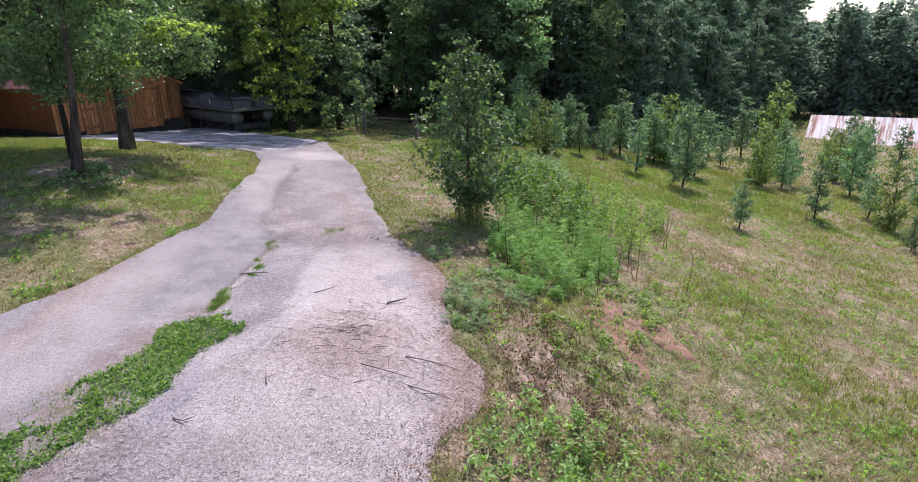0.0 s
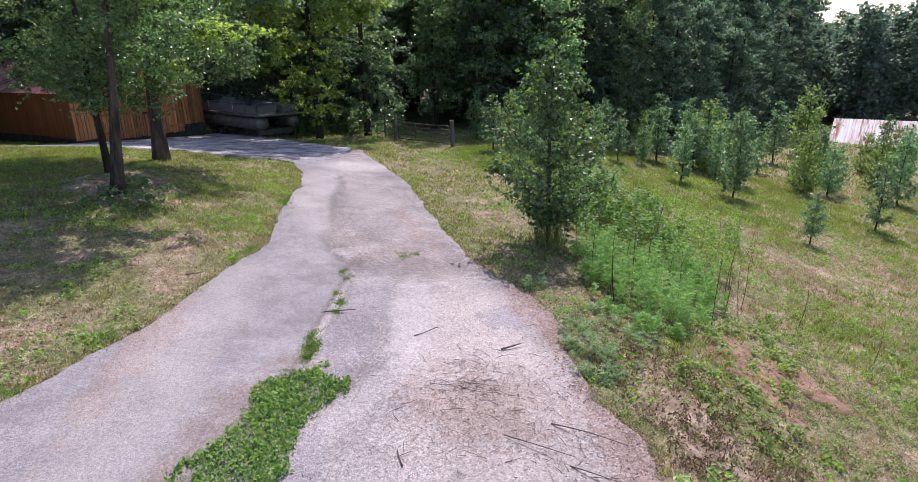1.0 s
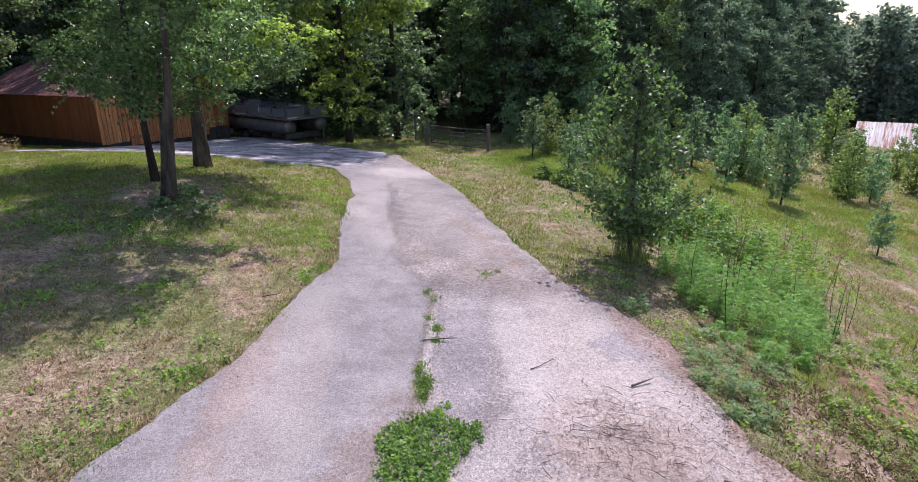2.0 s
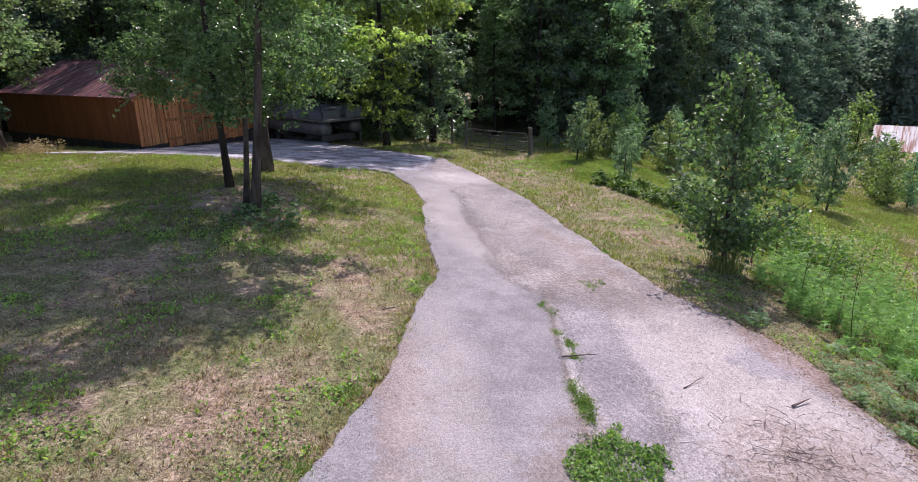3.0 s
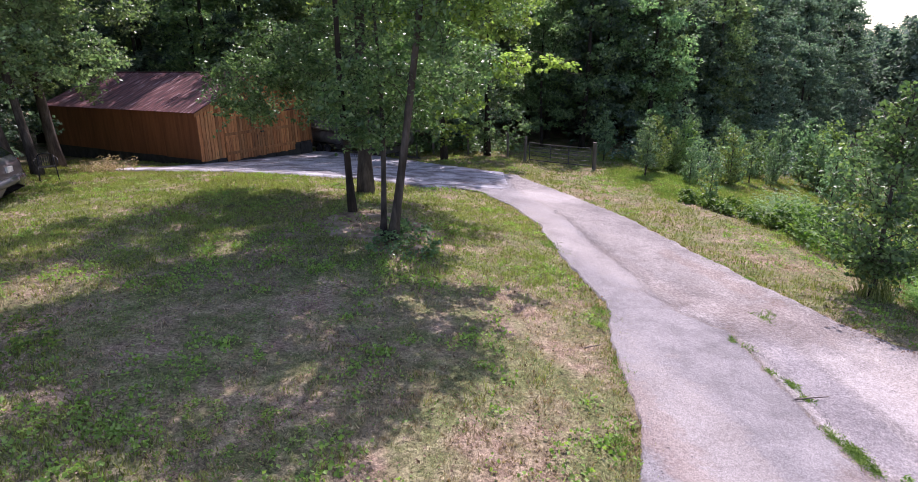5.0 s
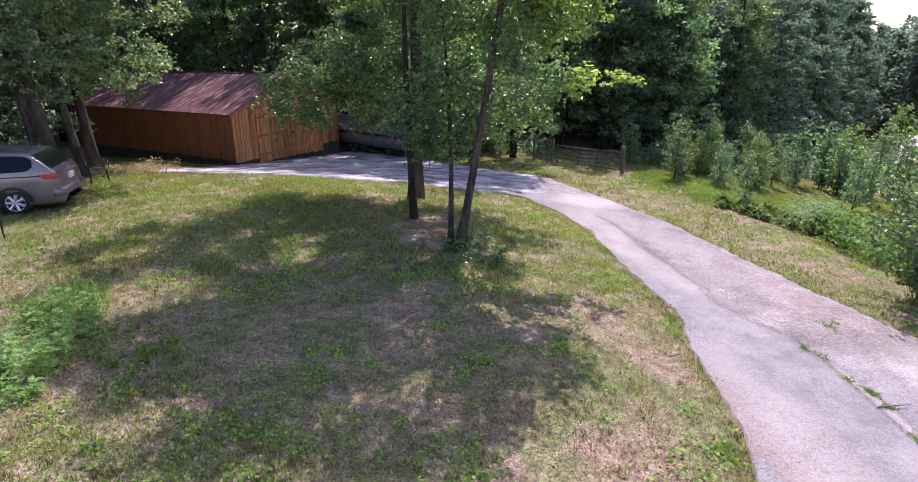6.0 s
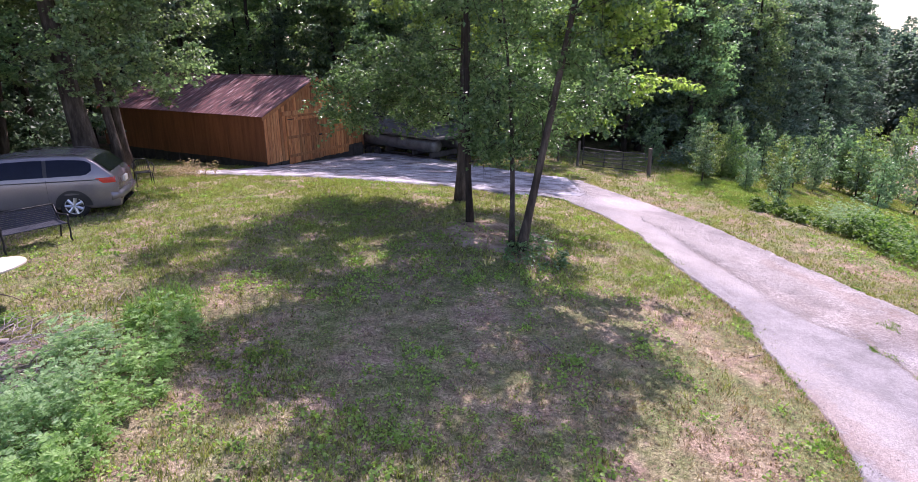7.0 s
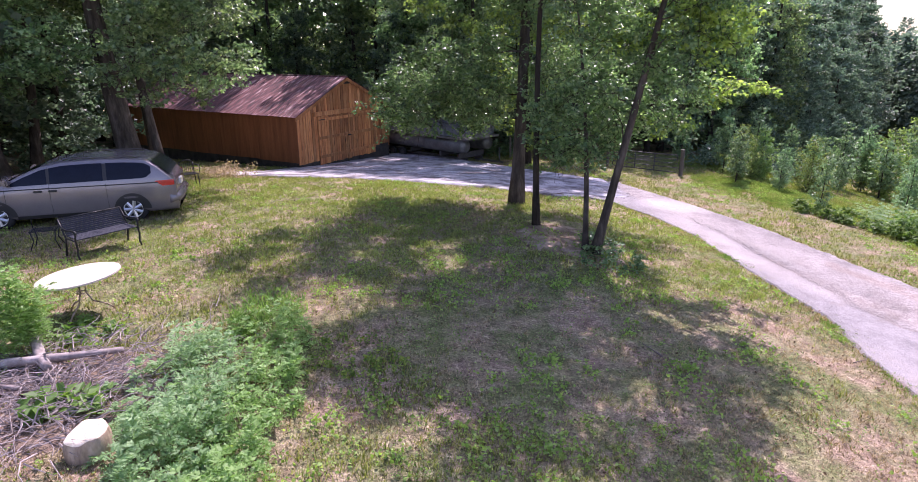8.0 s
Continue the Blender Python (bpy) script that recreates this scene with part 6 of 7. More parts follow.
plant_patch("goldenrod", "stand of bright yellow-green goldenrod on the bank", [(9.0, 9.4), (10.3, 11.4), (11.8, 14.2), (12.3, 17.2), (10.8, 18.4), (9.6, 16.4), (9.4, 12.6), (8.8, 10.8)], 150, (0.3, 1.3), 0.24, 0.085, 80, GOLDENROD, 0.22, 221, -0.1)
frond_patch("feathery_weeds", "stand of blue-green feathery weeds behind the bank weeds", [(7.2, 17.2), (8.6, 16.4), (9.8, 18.6), (9.2, 20.6), (8.0, 20.0)], 70, (0.5, 1.2), 0.30, 0.07, FERN_LEAF, 222, 14)
plant_patch("bank_brambles", "low tangled hedge of brambles along the bank", [(5.2, 18.5), (6.2, 17.0), (7.4, 15.2), (7.9, 16.2), (7.4, 17.6), (6.4, 18.6), (5.4, 19.2)], 115, (0.2, 0.5), 0.26, 0.10, 60, WEED_LEAF, 0.42, 203)
plant_patch("low_weeds", "low bright green leafy weeds at the drive's edge", [(6.25, 3.0), (6.55, 3.9), (6.95, 4.2), (7.1, 3.6), (7.6, 3.8), (8.0, 3.2), (7.6, 2.3), (6.4, 2.3)], 58, (0.10, 0.38), 0.11, 0.078, 34, FRESH_LEAF, 0.21, 204, -0.3)
plant_patch("dead_weeds", "brown dead weeds and litter along the drive's edge", [(6.1, 6.2), (6.7, 4.6), (6.9, 3.0), (7.8, 3.0), (8.3, 5.0), (7.6, 6.6), (6.7, 6.9)], 330, (0.05, 0.2), 0.14, 0.06, 22, DEAD_LEAF, 0.16, 216)
frond_patch("verge_weeds", "sparse blue-green weeds at the drive's edge", [(5.8, 5.8), (5.95, 7.0), (6.3, 8.0), (7.0, 8.2), (7.2, 6.6), (6.4, 5.5)], 62, (0.10, 0.36), 0.22, 0.045, FERN_LEAF, 205, 9)
frond_patch("verge_weeds", "two small blue-green weeds on the verge", [(5.5, 8.3), (5.9, 8.3), (5.9, 8.8), (5.5, 8.8)], 5, (0.2, 0.4), 0.22, 0.05, FERN_LEAF, 218, 9)
plant_patch("bank_weeds", "patchy low weeds down the bank", [(6.7, 6.4), (7.0, 4.4), (8.6, 3.4), (10.4, 4.4), (12.6, 7.6), (14.0, 11.2), (11.6, 11.4), (9.6, 8.4), (8.4, 6.6)], 520, (0.04, 0.15), 0.16, 0.032, 34, BRIGHT_WEED, 0.4, 206)
plant_patch("bank_weeds", "bright leafy weed clumps down the bank", [(7.2, 6.4), (7.6, 4.6), (8.9, 5.6), (10.4, 8.6), (10.4, 10.8), (9.8, 9.4), (9.0, 8.4), (8.2, 7.4)], 36, (0.10, 0.34), 0.18, 0.07, 50, BRIGHT_WEED, 0.4, 220)
frond_patch("feathery_weeds", "stand of blue-green feathery weeds at the lawn's edge", [(-9.3, 4.4), (-10.1, 6.2), (-9.9, 7.2), (-9.2, 7.4), (-8.5, 6.4), (-8.4, 4.6), (-8.7, 3.2)], 150, (0.15, 0.72), 0.30, 0.058, FERN_LEAF, 207, 13)
frond_patch("feathery_weeds", "stand of bright green feathery weeds at the lawn's edge", [(-8.6, 3.2), (-8.5, 6.2), (-9.3, 8.0), (-8.3, 8.1), (-7.8, 7.2), (-7.75, 5.6), (-7.9, 4.2)], 130, (0.15, 0.66), 0.28, 0.055, FERN_BRIGHT, 219, 13)
plant_patch("lawn_weeds", "low yellow-green weeds in the lawn beside the feathery weeds", [(-7.9, 6.6), (-7.0, 6.5), (-6.6, 7.0), (-7.2, 7.7), (-7.9, 7.6)], 60, (0.05, 0.16), 0.12, 0.045, 26, GOLDENROD, 0.4, 223)
plant_patch("lawn_weeds", "scattered bright weeds along the shade's rim", [(-6.4, 5.2), (-4.4, 5.0), (-2.4, 5.2), (-2.2, 5.9), (-4.2, 6.0), (-6.3, 6.3)], 70, (0.03, 0.11), 0.11, 0.04, 22, BRIGHT_WEED, 0.4, 224)
plant_patch("tall_grass", "clump of uncut bright grass behind the weeds", [(-9.4, 7.6), (-8.4, 7.7), (-8.3, 8.5), (-9.2, 8.6)], 60, (0.25, 0.55), 0.16, 0.16, 26, TURF, 0.06, 217, -0.6)
frond_patch("tall_weed", "tall feathery weed beside the brush heap", [(-12.5, 6.8), (-11.6, 6.7), (-11.4, 7.2), (-12.1, 7.6)], 20, (1.2, 1.8), 0.42, 0.07, FERN_BRIGHT, 208, 40)
plant_patch("low_weeds", "broad-leaved plants among the brush", [(-10.6, 5.4), (-9.95, 5.6), (-10.1, 6.2), (-10.7, 5.9)], 16, (0.15, 0.3), 0.2, 0.16, 20, WEED_LEAF, 0.3, 209)
plant_patch("low_weeds", "small leafy weeds beside the table", [(-11.6, 7.4), (-10.9, 7.3), (-10.8, 7.9), (-11.5, 8.0)], 16, (0.12, 0.25), 0.15, 0.10, 22, WEED_LEAF, 0.4, 210)
plant_patch("dead_bush", "low grey dry bush by the yard's edge", [(-15.0, 19.9), (-13.4, 19.6), (-12.8, 20.5), (-14.4, 21.0)], 60, (0.25, 0.6), 0.22, 0.07, 40, GRASS_DRY, 0.25, 211)
plant_patch("tree_foot_weeds", "leafy weeds and ivy round the shade trees' feet", [(-3.7, 11.0), (-2.4, 10.8), (-1.9, 11.6), (-2.5, 12.8), (-3.5, 12.2)], 46, (0.1, 0.42), 0.22, 0.085, 36, GREEN_LEAF, 0.42, 212)
plant_patch("wood_edge_weeds", "rank weeds and saplings at the wood's foot", [(-7, 30.0), (-2, 28.6), (0.8, 28.0), (1.5, 30), (0, 32), (-7, 32)], 160, (0.4, 1.4), 0.35, 0.14, 44, GREEN_LEAF, 0.42, 213)
plant_patch("wood_edge_weeds", "rank weeds at the wood's foot behind the field", [(4.2, 27.6), (6.5, 29.5), (11, 33), (17, 37.5), (22, 43), (24, 42), (18, 35), (11, 30.5), (6.0, 27.2)], 260, (0.5, 1.6), 0.5, 0.16, 50, DARK_LEAF, 0.42, 214)


def weed_flowers():
    """Small orange-yellow blossoms on top of the leafy weeds."""
    r = np.random.default_rng(231)
    x, y = 8.4 + 0.35 * r.normal(size=34), 13.6 + 0.5 * r.normal(size=34)
    V, F = leaves(np.stack([x, y, terrain(x, y) + r.uniform(0.6, 1.0, 34)], 1), 0.05, -0.2, 0.5, 232, 0.5)
    tagged(new("weed_flowers", np_mesh("weed_flowers", V, F, BLOSSOM)), "small orange-yellow blossoms on the bank weeds", "flowers", kind="stuff")


weed_flowers()


def dead_stalks():
    """Thin dark stalks with a few side twigs that stand out of the bank weeds."""
    r = np.random.default_rng(236)
    s = Shape()
    for k in range(46):
        x, y = (8.0 + 0.9 * r.normal(), 9.6 + 1.3 * r.normal()) if k < 22 else (9.6 + 1.1 * r.normal(), 13.2 + 2.0 * r.normal())
        o = np.array(on_ground(x, y))
        h = r.uniform(0.7, 1.35)
        q = o + np.array([r.normal() * 0.08, r.normal() * 0.08, h])
        way = bough(r, o, q, 0.03, 5)
        s.tube(way, np.linspace(0.008, 0.003, 5), 4, False)
        for f in (2, 3, 4):
            s.tube([way[f], way[f] + np.array([r.normal() * 0.09, r.normal() * 0.09, 0.13])], [0.004, 0.002], 3, False)
    tagged(new("dead_stalks", s.mesh("dead_stalks", DEAD_LEAF)), "thin dark dead stalks among the bank weeds", "stalks", kind="stuff")


dead_stalks()


def on_hard(x, y):
    """Whether a place lies on the drive, the yard or under the shed."""
    l, r_ = drive_edges(y)
    drive = (x > l - 0.03) & (x < r_ + 0.05) & (y < 22)
    south = np.interp(x, [-16.5, -13.9, -11.1, -8.65, -6.3, -4.6, -2.9, -1.6, 1.5], [21.9, 21.0, 20.3, 19.5, 18.6, 18.35, 17.9, 18.4, 19.6])
    north = np.interp(x, [-16.5, -13.5, -12, -10, -8.1, -6, -4.2, -2.5, -0.8, 1.5], [22.6, 23.0, 26.5, 30.0, 31.6, 28.8, 26.6, 24.8, 23.2, 21.6])
    yard = (x > -14.7) & (x < -0.1) & (y > south) & (y < north)
    c, s = math.cos(radians(SHED_AZ)), math.sin(radians(SHED_AZ))
    u = (x - SHED_C[0]) * c + (y - SHED_C[1]) * s
    v = -(x - SHED_C[0]) * s + (y - SHED_C[1]) * c
    return drive | yard | ((u > -0.1) & (u < GABLE) & (v > -0.1) & (v < LONG))


def blades(X, Y, h, w, per, seed, lift=0.0, lean=0.5):
    """Tufts of grass: so many narrow triangles at each place."""
    r = np.random.default_rng(seed)
    n = len(X) * per
    x, y, h = np.repeat(X, per) + r.normal(size=n) * 0.022, np.repeat(Y, per) + r.normal(size=n) * 0.022, np.repeat(h, per) * r.uniform(0.5, 1.3, n)
    z = terrain(x, y) + lift
    a = r.uniform(0, 6.28, n)
    w = w * r.uniform(0.6, 1.4, n)
    dx, dy = np.cos(a) * w, np.sin(a) * w
    b = r.uniform(0, 6.28, n)
    l = lean * h * r.uniform(0.2, 1.3, n)
    V = np.stack([np.stack([x - dx, y - dy, z], 1), np.stack([x + dx, y + dy, z], 1), np.stack([x + l * np.cos(b), y + l * np.sin(b), z + h], 1)], 1).reshape(-1, 3)
    return V, np.arange(3 * n).reshape(-1, 3)


def fast_noise(x, y, s, seed):
    """Cheap smooth noise from sines, about -1 to 1."""
    r = np.random.default_rng(seed)
    v = 0
    for k in range(7):
        a = r.uniform(0, 6.28)
        f = s * r.uniform(0.5, 1.9)
        v = v + np.sin((x * np.cos(a) + y * np.sin(a)) * f + r.uniform(0, 6.28))
    return v / 3.2


def lawn():
    r = np.random.default_rng(300)
    N = 460000
    x, y = r.uniform(-20, 29, N), 2.0 + 31 * r.uniform(size=N) ** 1.7
    ok = ~on_hard(x, y)
    x, y = x[ok], y[ok]
    green = fast_noise(x, y, 1.1, 1) * 0.55 + fast_noise(x, y, 3.4, 2) * 0.45
    # greener away from the drive and in the field, worn under the trees and beside the drive
    green = green + 0.7 * sig((y - 12) / 2) - 0.95 * np.exp(-((x + 0.6) / 1.7) ** 2) * sig((9.5 - y) / 1.5) - 1.2 * np.exp(-(((x + 4.5) / 1.6) ** 2 + ((y - 8.6) / 2.8) ** 2)) + 0.9 * sig((x - 4.5) / 0.6) * sig((y - 19.5) / 0.8) + 0.45 * sig((-x - 6) / 1.0) * sig((y - 8.5) / 1.0) + (0.8 * fast_noise(x, y, 0.8, 16) + 0.6 * fast_noise(x, y, 2.2, 17) - 0.55) * sig((x - 7) / 1.0) + 0.35 * fast_noise(x, y, 7.0, 12)
    red = np.exp(-(((x - 8.75) / 0.55) ** 2 + ((y - 7.0) / 1.3) ** 2))
    keep = r.uniform(size=len(x)) < np.clip(0.68 + 0.3 * fast_noise(x, y, 2.0, 3) + 0.35 * fast_noise(x, y, 8.0, 13) - 0.6 * np.exp(-(((x + 4.5) / 1.5) ** 2 + ((y - 8.6) / 2.6) ** 2)) - 0.8 * red, 0.06, 1)
    x, y, green = x[keep], y[keep], green[keep]
    isg = r.uniform(size=len(x)) < sig(green * 3.8 - 0.55)
    h = 0.03 + 0.03 * sig(green * 2) + 0.05 * np.clip(fast_noise(x, y, 11.0, 14) + 0.5 * fast_noise(x, y, 4.0, 15), 0, 1) + 0.03 * sig((x - 7) / 0.5) + 0.02 * sig((y - 20) / 2)
    # ragged grass along both edges of the drive
    ey = 2.3 + 16 * r.uniform(size=7000) ** 1.2
    el, er = drive_edges(ey)
    left = r.uniform(size=7000) < 0.6
    ex = np.where(left, el, er) + np.where(left, -1, 1) * (0.14 * r.normal(size=7000) - 0.12 * fast_noise(ey, ey * 0 + 3, 3.0, 31))
    x, y, h = np.r_[x, ex], np.r_[y, ey], np.r_[h, r.uniform(0.03, 0.06, 7000)]
    isg = np.r_[isg, r.uniform(size=7000) < 0.3]
    V, F = blades(x[isg], y[isg], h[isg], 0.0075, 3, 301)
    tagged(new("lawn_grass", np_mesh("lawn_grass", V, F, GRASS_GREEN)), "short patchy green lawn grass", "grass", kind="stuff")
    V, F = blades(x[~isg], y[~isg], h[~isg] * 0.8, 0.006, 3, 302, 0, 1.0)
    tagged(new("dry_grass", np_mesh("dry_grass", V, F, GRASS_DRY)), "short straw-coloured dry grass", "grass", kind="stuff")
    # lusher grass on the back lawn, beyond the drive's bend and beside the drive
    n = 150000
    x, y = np.r_[r.uniform(-14, -3.5, 60000), r.uniform(4.2, 20, 40000), r.uniform(-3.2, 0.6, 20000), r.uniform(3.5, 9.5, 30000)], np.r_[r.uniform(8.5, 20.5, 60000), r.uniform(18.5, 31, 40000), r.uniform(8.8, 17.5, 20000), r.uniform(18.4, 25, 30000)]
    rim = np.minimum.reduce([sig((x + 13.6) / 0.4), sig((-4.5 - x) / 0.8)]) * sig((y - 10.0) / 0.8) + sig((x - 4.2) / 0.4) * sig((y - 19.4 + 0.2 * (x - 4)) / 0.5) + 0.8 * sig((x + 3.0) / 0.5) * sig((y - 9.8) / 0.5) * sig((0.6 - x) / 0.2) * sig((17 - y) / 0.5)
    k = (~on_hard(x, y)) & (r.uniform(size=n) < rim * np.clip(0.6 + 0.5 * fast_noise(x, y, 1.5, 41) + 0.4 * fast_noise(x, y, 6.0, 42), 0.05, 1))
    x, y = x[k], y[k]
    h = 0.035 + 0.04 * np.clip(fast_noise(x, y, 9.0, 43), 0, 1) + 0.03 * sig((x - 4) / 0.5)
    field = x > 3.0
    for k, name, mat, lab in ((~field, "lush_grass", LUSH_GRASS, "lusher yellow-green grass on the back lawn"), (field, "orchard_grass", TURF, "lush green grass under the orchard saplings")):
        V, F = blades(x[k], y[k], h[k], 0.0085, 3, 308)
        tagged(new(name, np_mesh(name, V, F, mat)), lab, "grass", kind="stuff")
    n = 34000
    x, y = r.uniform(9, 75, n), 26 + 60 * r.uniform(size=n) ** 1.3
    k = (x > 29) | (y > 33)
    x, y = x[k], y[k]
    V, F = blades(x, y, 0.10 + 0.10 * r.uniform(size=len(x)), 0.035, 3, 306)
    tagged(new("field_grass", np_mesh("field_grass", V, F, GRASS_GREEN)), "rough green grass down the field", "grass", kind="stuff")
    # clover and plantain in the lawn: small distinct clumps
    m = 4000
    cx, cy = r.uniform(-18, 24, m * 3), 2.5 + 26 * r.uniform(size=m * 3) ** 1.3
    k = (~on_hard(cx, cy)) & (fast_noise(cx, cy, 1.6, 5) + 0.5 * fast_noise(cx, cy, 5, 6) + 0.5 * sig((cx - 6.5) / 0.5) > 0.3)
    cx, cy = cx[k][:m], cy[k][:m]
    ex, ey = r.uniform(-8.2, -1.0, 1000), r.uniform(3.6, 11, 1000)
    k = (~on_hard(ex, ey)) & (fast_noise(ex, ey, 2.2, 25) + 0.4 * fast_noise(ex, ey, 6, 26) > 0.35)
    cx, cy = np.r_[cx, ex[k]], np.r_[cy, ey[k]]
    per = r.integers(6, 22, len(cx))
    x, y = np.repeat(cx, per) + r.normal(size=per.sum()) * 0.075, np.repeat(cy, per) + r.normal(size=per.sum()) * 0.075
    k = ~on_hard(x, y)
    x, y = x[k], y[k]
    C = np.stack([x, y, terrain(x, y) + r.uniform(0.015, 0.075, len(x))], 1)
    V, F = leaves(C, 0.05, -0.15, 0.42, 303)
    tagged(new("lawn_clover", np_mesh("lawn_clover", V, F, BRIGHT_WEED)), "low broad-leaved clover patches in the lawn", "clover", kind="stuff")
    # fine clover leaves all through the sward
    n = 110000
    x, y = r.uniform(-14, 12, n), 3.0 + 13 * r.uniform(size=n) ** 1.3
    k = (~on_hard(x, y)) & (fast_noise(x, y, 3.0, 33) + 0.6 * fast_noise(x, y, 9.0, 34) + 0.5 * r.normal(size=n) - 0.7 * np.exp(-((x + 0.6) / 1.7) ** 2) > 0.25)
    x, y = x[k], y[k]
    V, F = leaves(np.stack([x, y, terrain(x, y) + r.uniform(0.02, 0.06, len(x))], 1), 0.026, -0.1, 0.45, 305, 0.5)
    tagged(new("fine_clover", np_mesh("fine_clover", V, F, WEED_LEAF)), "fine clover leaves all through the lawn", "clover", kind="stuff")
    # fallen leaves, brown ones and tan ones
    for n, size, mat, seed, lab in ((4200, 0.04, DEAD_LEAF, 304, "scattered brown fallen leaves on the lawn"), (9000, 0.032, DRY_LITTER, 307, "scattered small tan dead leaves on the lawn")):
        x, y = r.uniform(-16, 9, n), 3 + 16 * r.uniform(size=n) ** 1.3
        k = ~on_hard(x, y)
        x, y = x[k], y[k]
        V, F = leaves(np.stack([x, y, terrain(x, y) + 0.03 + 0.02 * r.uniform(size=len(x))], 1), size, 0.0, 0.4, seed, 0.4)
        tagged(new("fallen_leaves", np_mesh("fallen_leaves", V, F, mat)), lab, "leaves", kind="stuff")


lawn()


def drive_grass():
    """The grass strip and tufts that grow through the drive, and along its edges."""
    r = np.random.default_rng(320)
    strip = [(2.0, 1.2), (2.1, 2.3), (2.12, 2.8), (2.2, 3.3), (2.15, 3.7), (2.28, 4.2), (2.38, 4.8), (2.5, 5.35), (2.9, 5.5), (3.22, 5.1), (3.2, 4.7), (2.98, 4.3), (3.0, 3.6), (2.85, 3.0), (2.72, 2.6), (2.5, 2.2), (2.6, 1.2)]
    X, Y = r.uniform(1.9, 3.3, 7000), r.uniform(1.2, 5.6, 7000)
    k = in_poly(X + 0.05 * fast_noise(X, Y, 9, 1), Y, strip)
    X, Y = [X[k]], [Y[k]]
    for cx, cy, s, n in ((2.66, 5.98, 0.05, 150), (2.6, 6.35, 0.04, 90), (2.7, 7.38, 0.045, 80), (2.7, 7.05, 0.04, 60), (2.58, 7.7, 0.04, 50), (2.46, 8.64, 0.04, 60), (2.1, 3.3, 0.12, 260), (3.4, 9.6, 0.07, 90), (3.6, 9.75, 0.05, 60), (2.6, 8.4, 0.05, 60), (0.62, 9.4, 0.08, 90), (0.5, 8.9, 0.06, 60), (0.2, 12.7, 0.08, 60), (4.0, 11.5, 0.06, 40), (0.1, 5.9, 0.08, 90), (-0.1, 4.5, 0.10, 120)):
        X.append(cx + s * r.normal(size=n))
        Y.append(cy + 1.6 * s * r.normal(size=n))
    # fringe along both edges
    y = r.uniform(2.5, 18.5, 5200)
    y = y[fast_noise(y, y * 0, 2.2, 9) + 0.4 * r.normal(size=5200) > 1.2]
    l, rr = drive_edges(y)
    m = len(y)
    X.append(np.where(r.uniform(size=m) < 0.6, l - 0.02 + 0.08 * r.normal(size=m), rr + 0.06 + 0.10 * r.normal(size=m)))
    Y.append(y)
    X, Y = np.concatenate(X), np.concatenate(Y)
    n = 21000
    x, y = r.uniform(1.9, 3.3, n), r.uniform(1.2, 5.7, n)
    k = in_poly(x + 0.14 * fast_noise(x, y, 6, 1) + 0.07 * fast_noise(x, y, 17, 4), y + 0.15 * fast_noise(x, y, 6, 2), strip) & (fast_noise(x, y, 9, 3) + 0.5 * r.normal(size=n) > -0.7)
    V, F = leaves(np.stack([x[k], y[k], terrain(x[k], y[k]) + 0.05 + 0.04 * r.uniform(size=k.sum())], 1), 0.042, -0.15, 0.36, 322)
    tagged(new("strip_clover", np_mesh("strip_clover", V, F, TURF)), "dense low clover in the drive's grass strip", "clover", kind="stuff")
    # dense little mats of clover along the seam
    mats = []
    for cx, cy, sx, sy, n in ((2.66, 5.92, 0.05, 0.13, 1500), (2.57, 6.22, 0.03, 0.06, 300), (2.67, 5.66, 0.03, 0.05, 240), (2.7, 7.38, 0.022, 0.05, 130), (2.7, 7.04, 0.022, 0.035, 80), (2.58, 7.7, 0.02, 0.04, 50), (2.46, 8.62, 0.02, 0.04, 50)):
        mats.append(np.stack([cx + sx * r.normal(size=n), cy + sy * r.normal(size=n)], 1))
    mats = np.concatenate(mats)
    V, F = leaves(np.stack([mats[:, 0], mats[:, 1], terrain(mats[:, 0], mats[:, 1]) + 0.045 + 0.025 * r.uniform(size=len(mats))], 1), 0.022, -0.1, 0.3, 323)
    tagged(new("seam_clover", np_mesh("seam_clover", V, F, TURF)), "small dense clover mats in the drive's seam", "clover", kind="stuff")
    V, F = blades(X, Y, np.full(len(X), 0.032) * (0.5 + 1.0 * r.uniform(size=len(X))), 0.0075, 4, 321, 0.03, 0.8)
    tagged(new("drive_grass", np_mesh("drive_grass", V, F, TURF)), "grass growing through the cracked drive", "grass", kind="stuff")


drive_grass()
edge_litter()


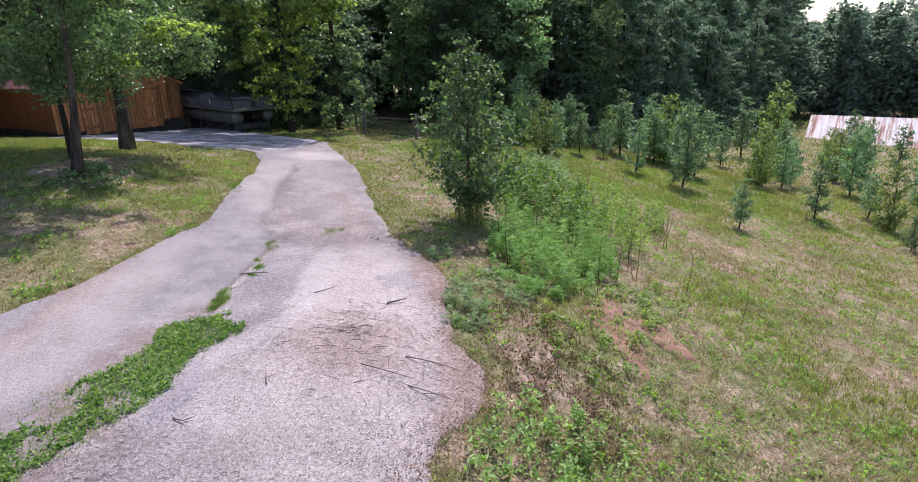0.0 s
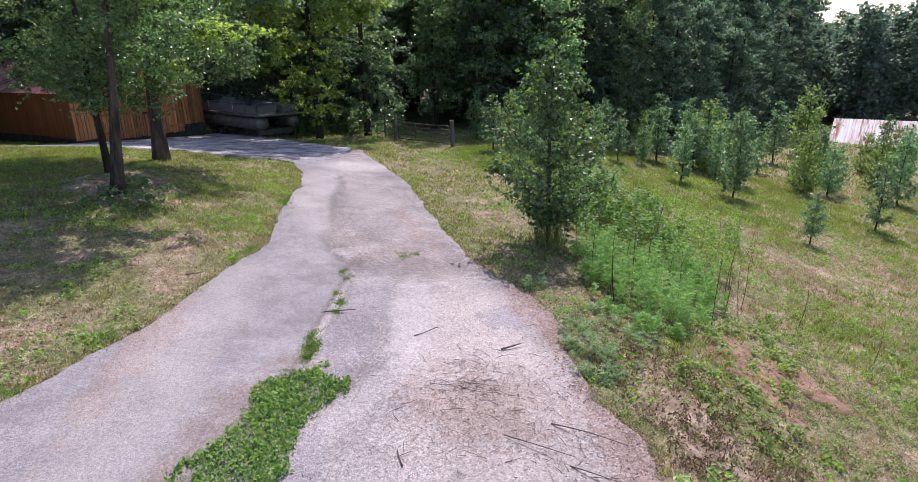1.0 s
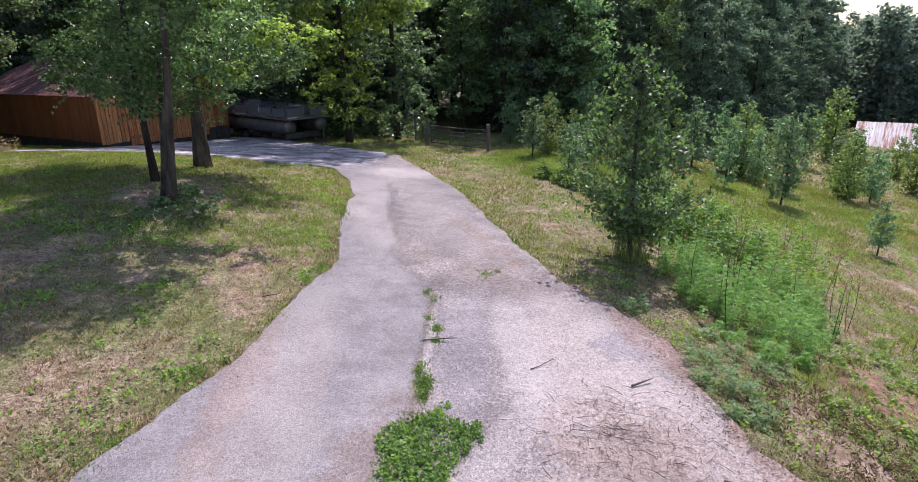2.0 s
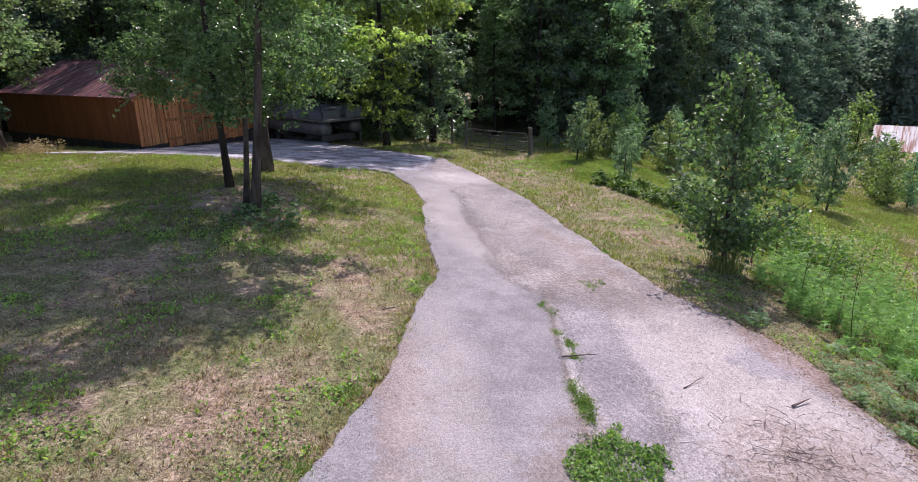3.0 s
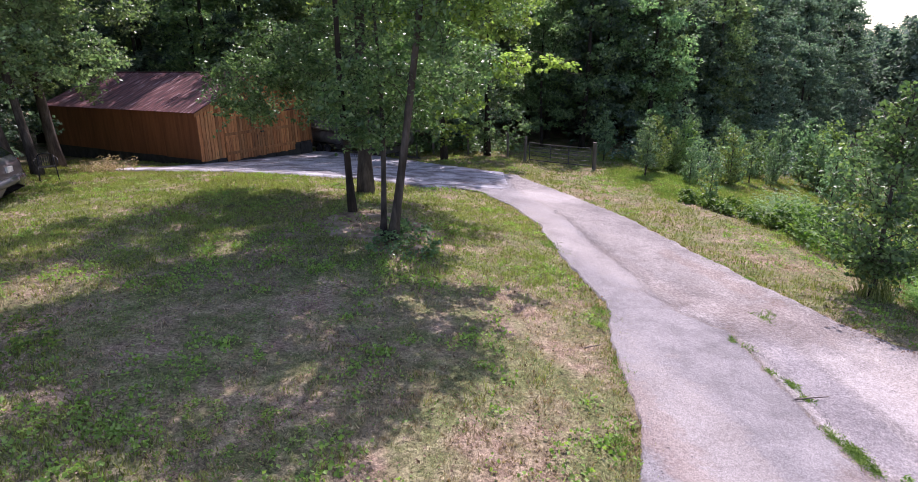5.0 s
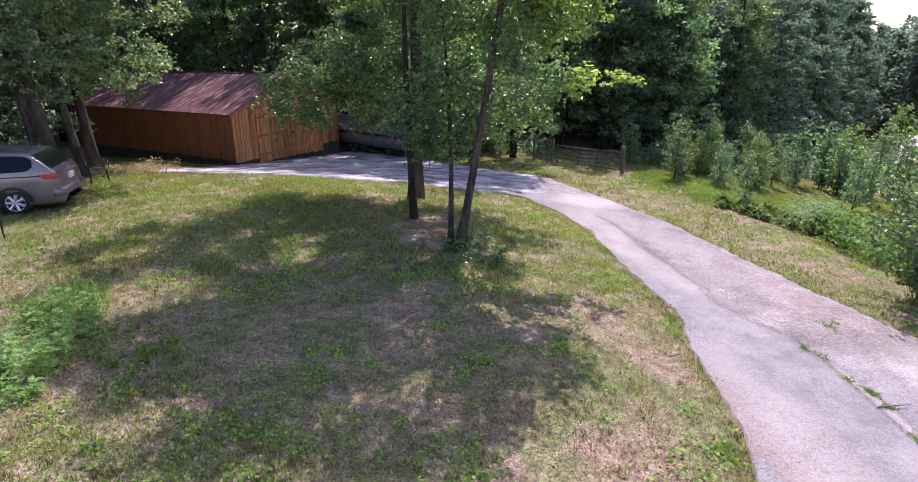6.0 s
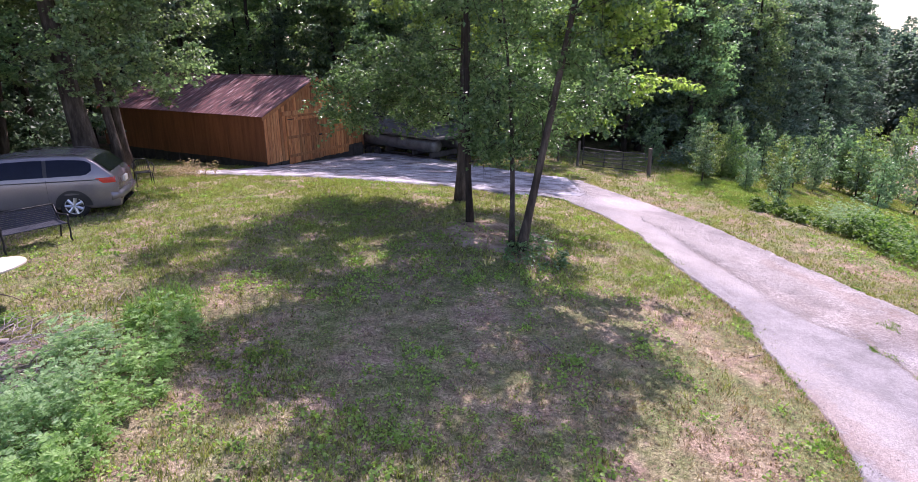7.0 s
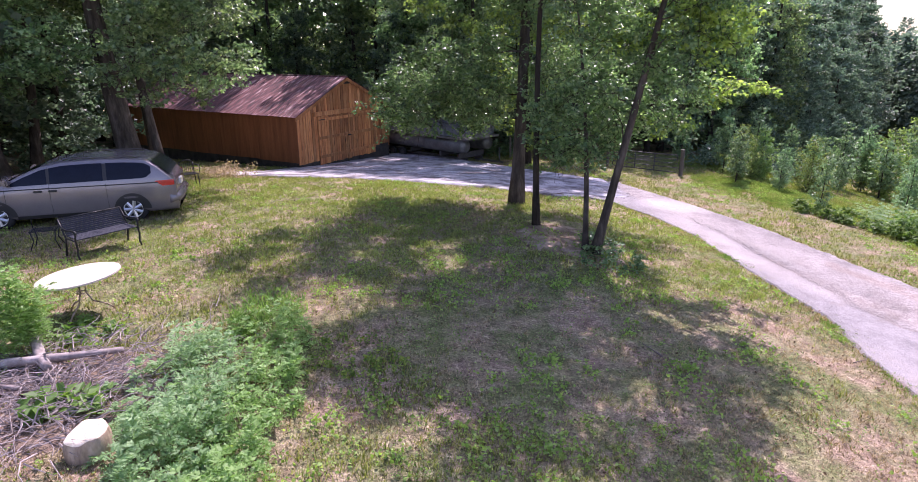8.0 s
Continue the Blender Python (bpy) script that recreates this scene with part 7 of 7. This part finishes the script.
def patch_sheet(name, label, category, cx, cy, rx, ry, mat, lift, seed, turn=0.0):
    """A bare patch of ground with a ragged rim, a little proud of the ground in its middle."""
    th = np.linspace(0, 2 * np.pi, 60)
    q = np.linspace(0, 1, 12)
    rag = 1 + 0.22 * fast_noise(np.cos(th) * 2, np.sin(th) * 2, 1.4, seed) + 0.08 * fast_noise(np.cos(th) * 6, np.sin(th) * 6, 2, seed + 1)
    rag[-1] = rag[0]
    c, s = math.cos(turn), math.sin(turn)
    U, W = rx * q[:, None] * rag * np.cos(th), ry * q[:, None] * rag * np.sin(th)
    X, Y = cx + U * c - W * s, cy + U * s + W * c
    Z = terrain(X, Y) + lift - (lift + 0.06) * np.clip((q[:, None] - 0.82) / 0.18, 0, 1) ** 1.5 + 0.012 * fast_noise(X, Y, 6, seed + 2)
    tagged(new(name, grid_mesh(name, X, Y, Z, mat)), label, category, kind="structure")


patch_sheet("bare_soil_patch", "bare reddish soil slip on the bank", "bare soil", 8.62, 6.95, 0.45, 1.5, RED_SOIL, 0.04, 41, 0.0)
patch_sheet("bare_soil_patch", "bare red-brown soil on the bank", "bare soil", 9.3, 6.9, 0.35, 0.8, RED_SOIL, 0.03, 49, 0.3)
patch_sheet("bare_soil_patch", "dark litter-strewn soil beside the drive", "bare soil", 7.15, 5.3, 0.5, 1.3, MULCH, 0.03, 51, 0.1)
patch_sheet("litter_patch", "bare ground with dry litter under the brush", "bare soil", -11.0, 6.2, 1.6, 1.3, DARK_SOIL, 0.05, 43)
patch_sheet("bare_soil_patch", "dark bare soil along the shed's side wall", "bare soil", -14.9, 23.3, 4.2, 1.5, DARK_SOIL, 0.035, 53, 2.62)
patch_sheet("litter_patch", "dry litter round a dead bush", "leaf litter", -14.0, 20.3, 1.5, 0.9, MULCH, 0.02, 55)
patch_sheet("leaf_litter_patch", "dry leaf litter round the shade trees' feet", "leaf litter", -3.4, 12.4, 1.3, 1.1, MULCH, 0.04, 47)


def pebbles():
    """Loose stones on the worn side of the drive, along its seam and edges, and in the yard."""
    r = np.random.default_rng(340)
    n1, n2, n3 = 26000, 16000, 5000
    y = 2.2 + 15 * r.uniform(size=n1) ** 1.3
    l, rr = drive_edges(y)
    seam = np.interp(y, [1.0, 5.4, 9.0, 9.6, 10.8, 13.1, 15.2, 19.0], [2.5, 2.6, 2.52, 1.95, 1.76, 1.3, 1.05, 0.0])
    x = seam + (rr - seam) * r.uniform(size=n1) ** 1.2 + 0.08 * r.normal(size=n1)
    loose = r.uniform(size=n1) < 0.12
    x[loose] = (l + (rr - l) * r.uniform(size=n1))[loose]
    edge = r.uniform(size=n1) < 0.1
    x[edge] = (l + 0.15 * np.abs(r.normal(size=n1)))[edge]
    k = fast_noise(x, y, 2.5, 21) + 0.6 * r.normal(size=n1) > -0.3
    x, y = x[k], y[k]
    y3 = 2.2 + 14 * r.uniform(size=n3)
    x3 = np.interp(y3, [1.0, 5.4, 9.0, 9.6, 10.8, 13.1, 15.2, 19.0], [2.5, 2.6, 2.52, 1.95, 1.76, 1.3, 1.05, 0.0]) + 0.09 * r.normal(size=n3) + 0.08 * fast_noise(y3, y3 * 0, 5, 3)
    x, y = np.r_[x, x3], np.r_[y, y3]
    x2, y2 = r.uniform(-13, 0, n2), r.uniform(18.6, 27, n2)
    k = on_hard(x2, y2)
    X, Y = np.r_[x, x2[k]], np.r_[y, y2[k]]
    s = 0.0035 + 0.008 * r.uniform(size=len(X)) ** 2.2
    s[len(x):] *= r.uniform(1.0, 3.0, len(X) - len(x))
    Z = terrain(X, Y) + 0.05
    o = np.array([(1, 0, 0), (-1, 0, 0), (0, 1, 0), (0, -1, 0), (0, 0, 0.7)])
    V = (np.stack([X, Y, Z], 1)[:, None] + (o[None] * r.uniform(0.6, 1.3, (len(X), 5, 1))) * s[:, None, None]).reshape(-1, 3)
    f = np.array([(0, 2, 4), (2, 1, 4), (1, 3, 4), (3, 0, 4)])
    F = (f[None] + 5 * np.arange(len(X))[:, None, None]).reshape(-1, 3)
    tagged(new("loose_gravel", np_mesh("loose_gravel", V, F, STONES)), "loose pale stones on the drive and yard", "gravel", kind="stuff")


pebbles()
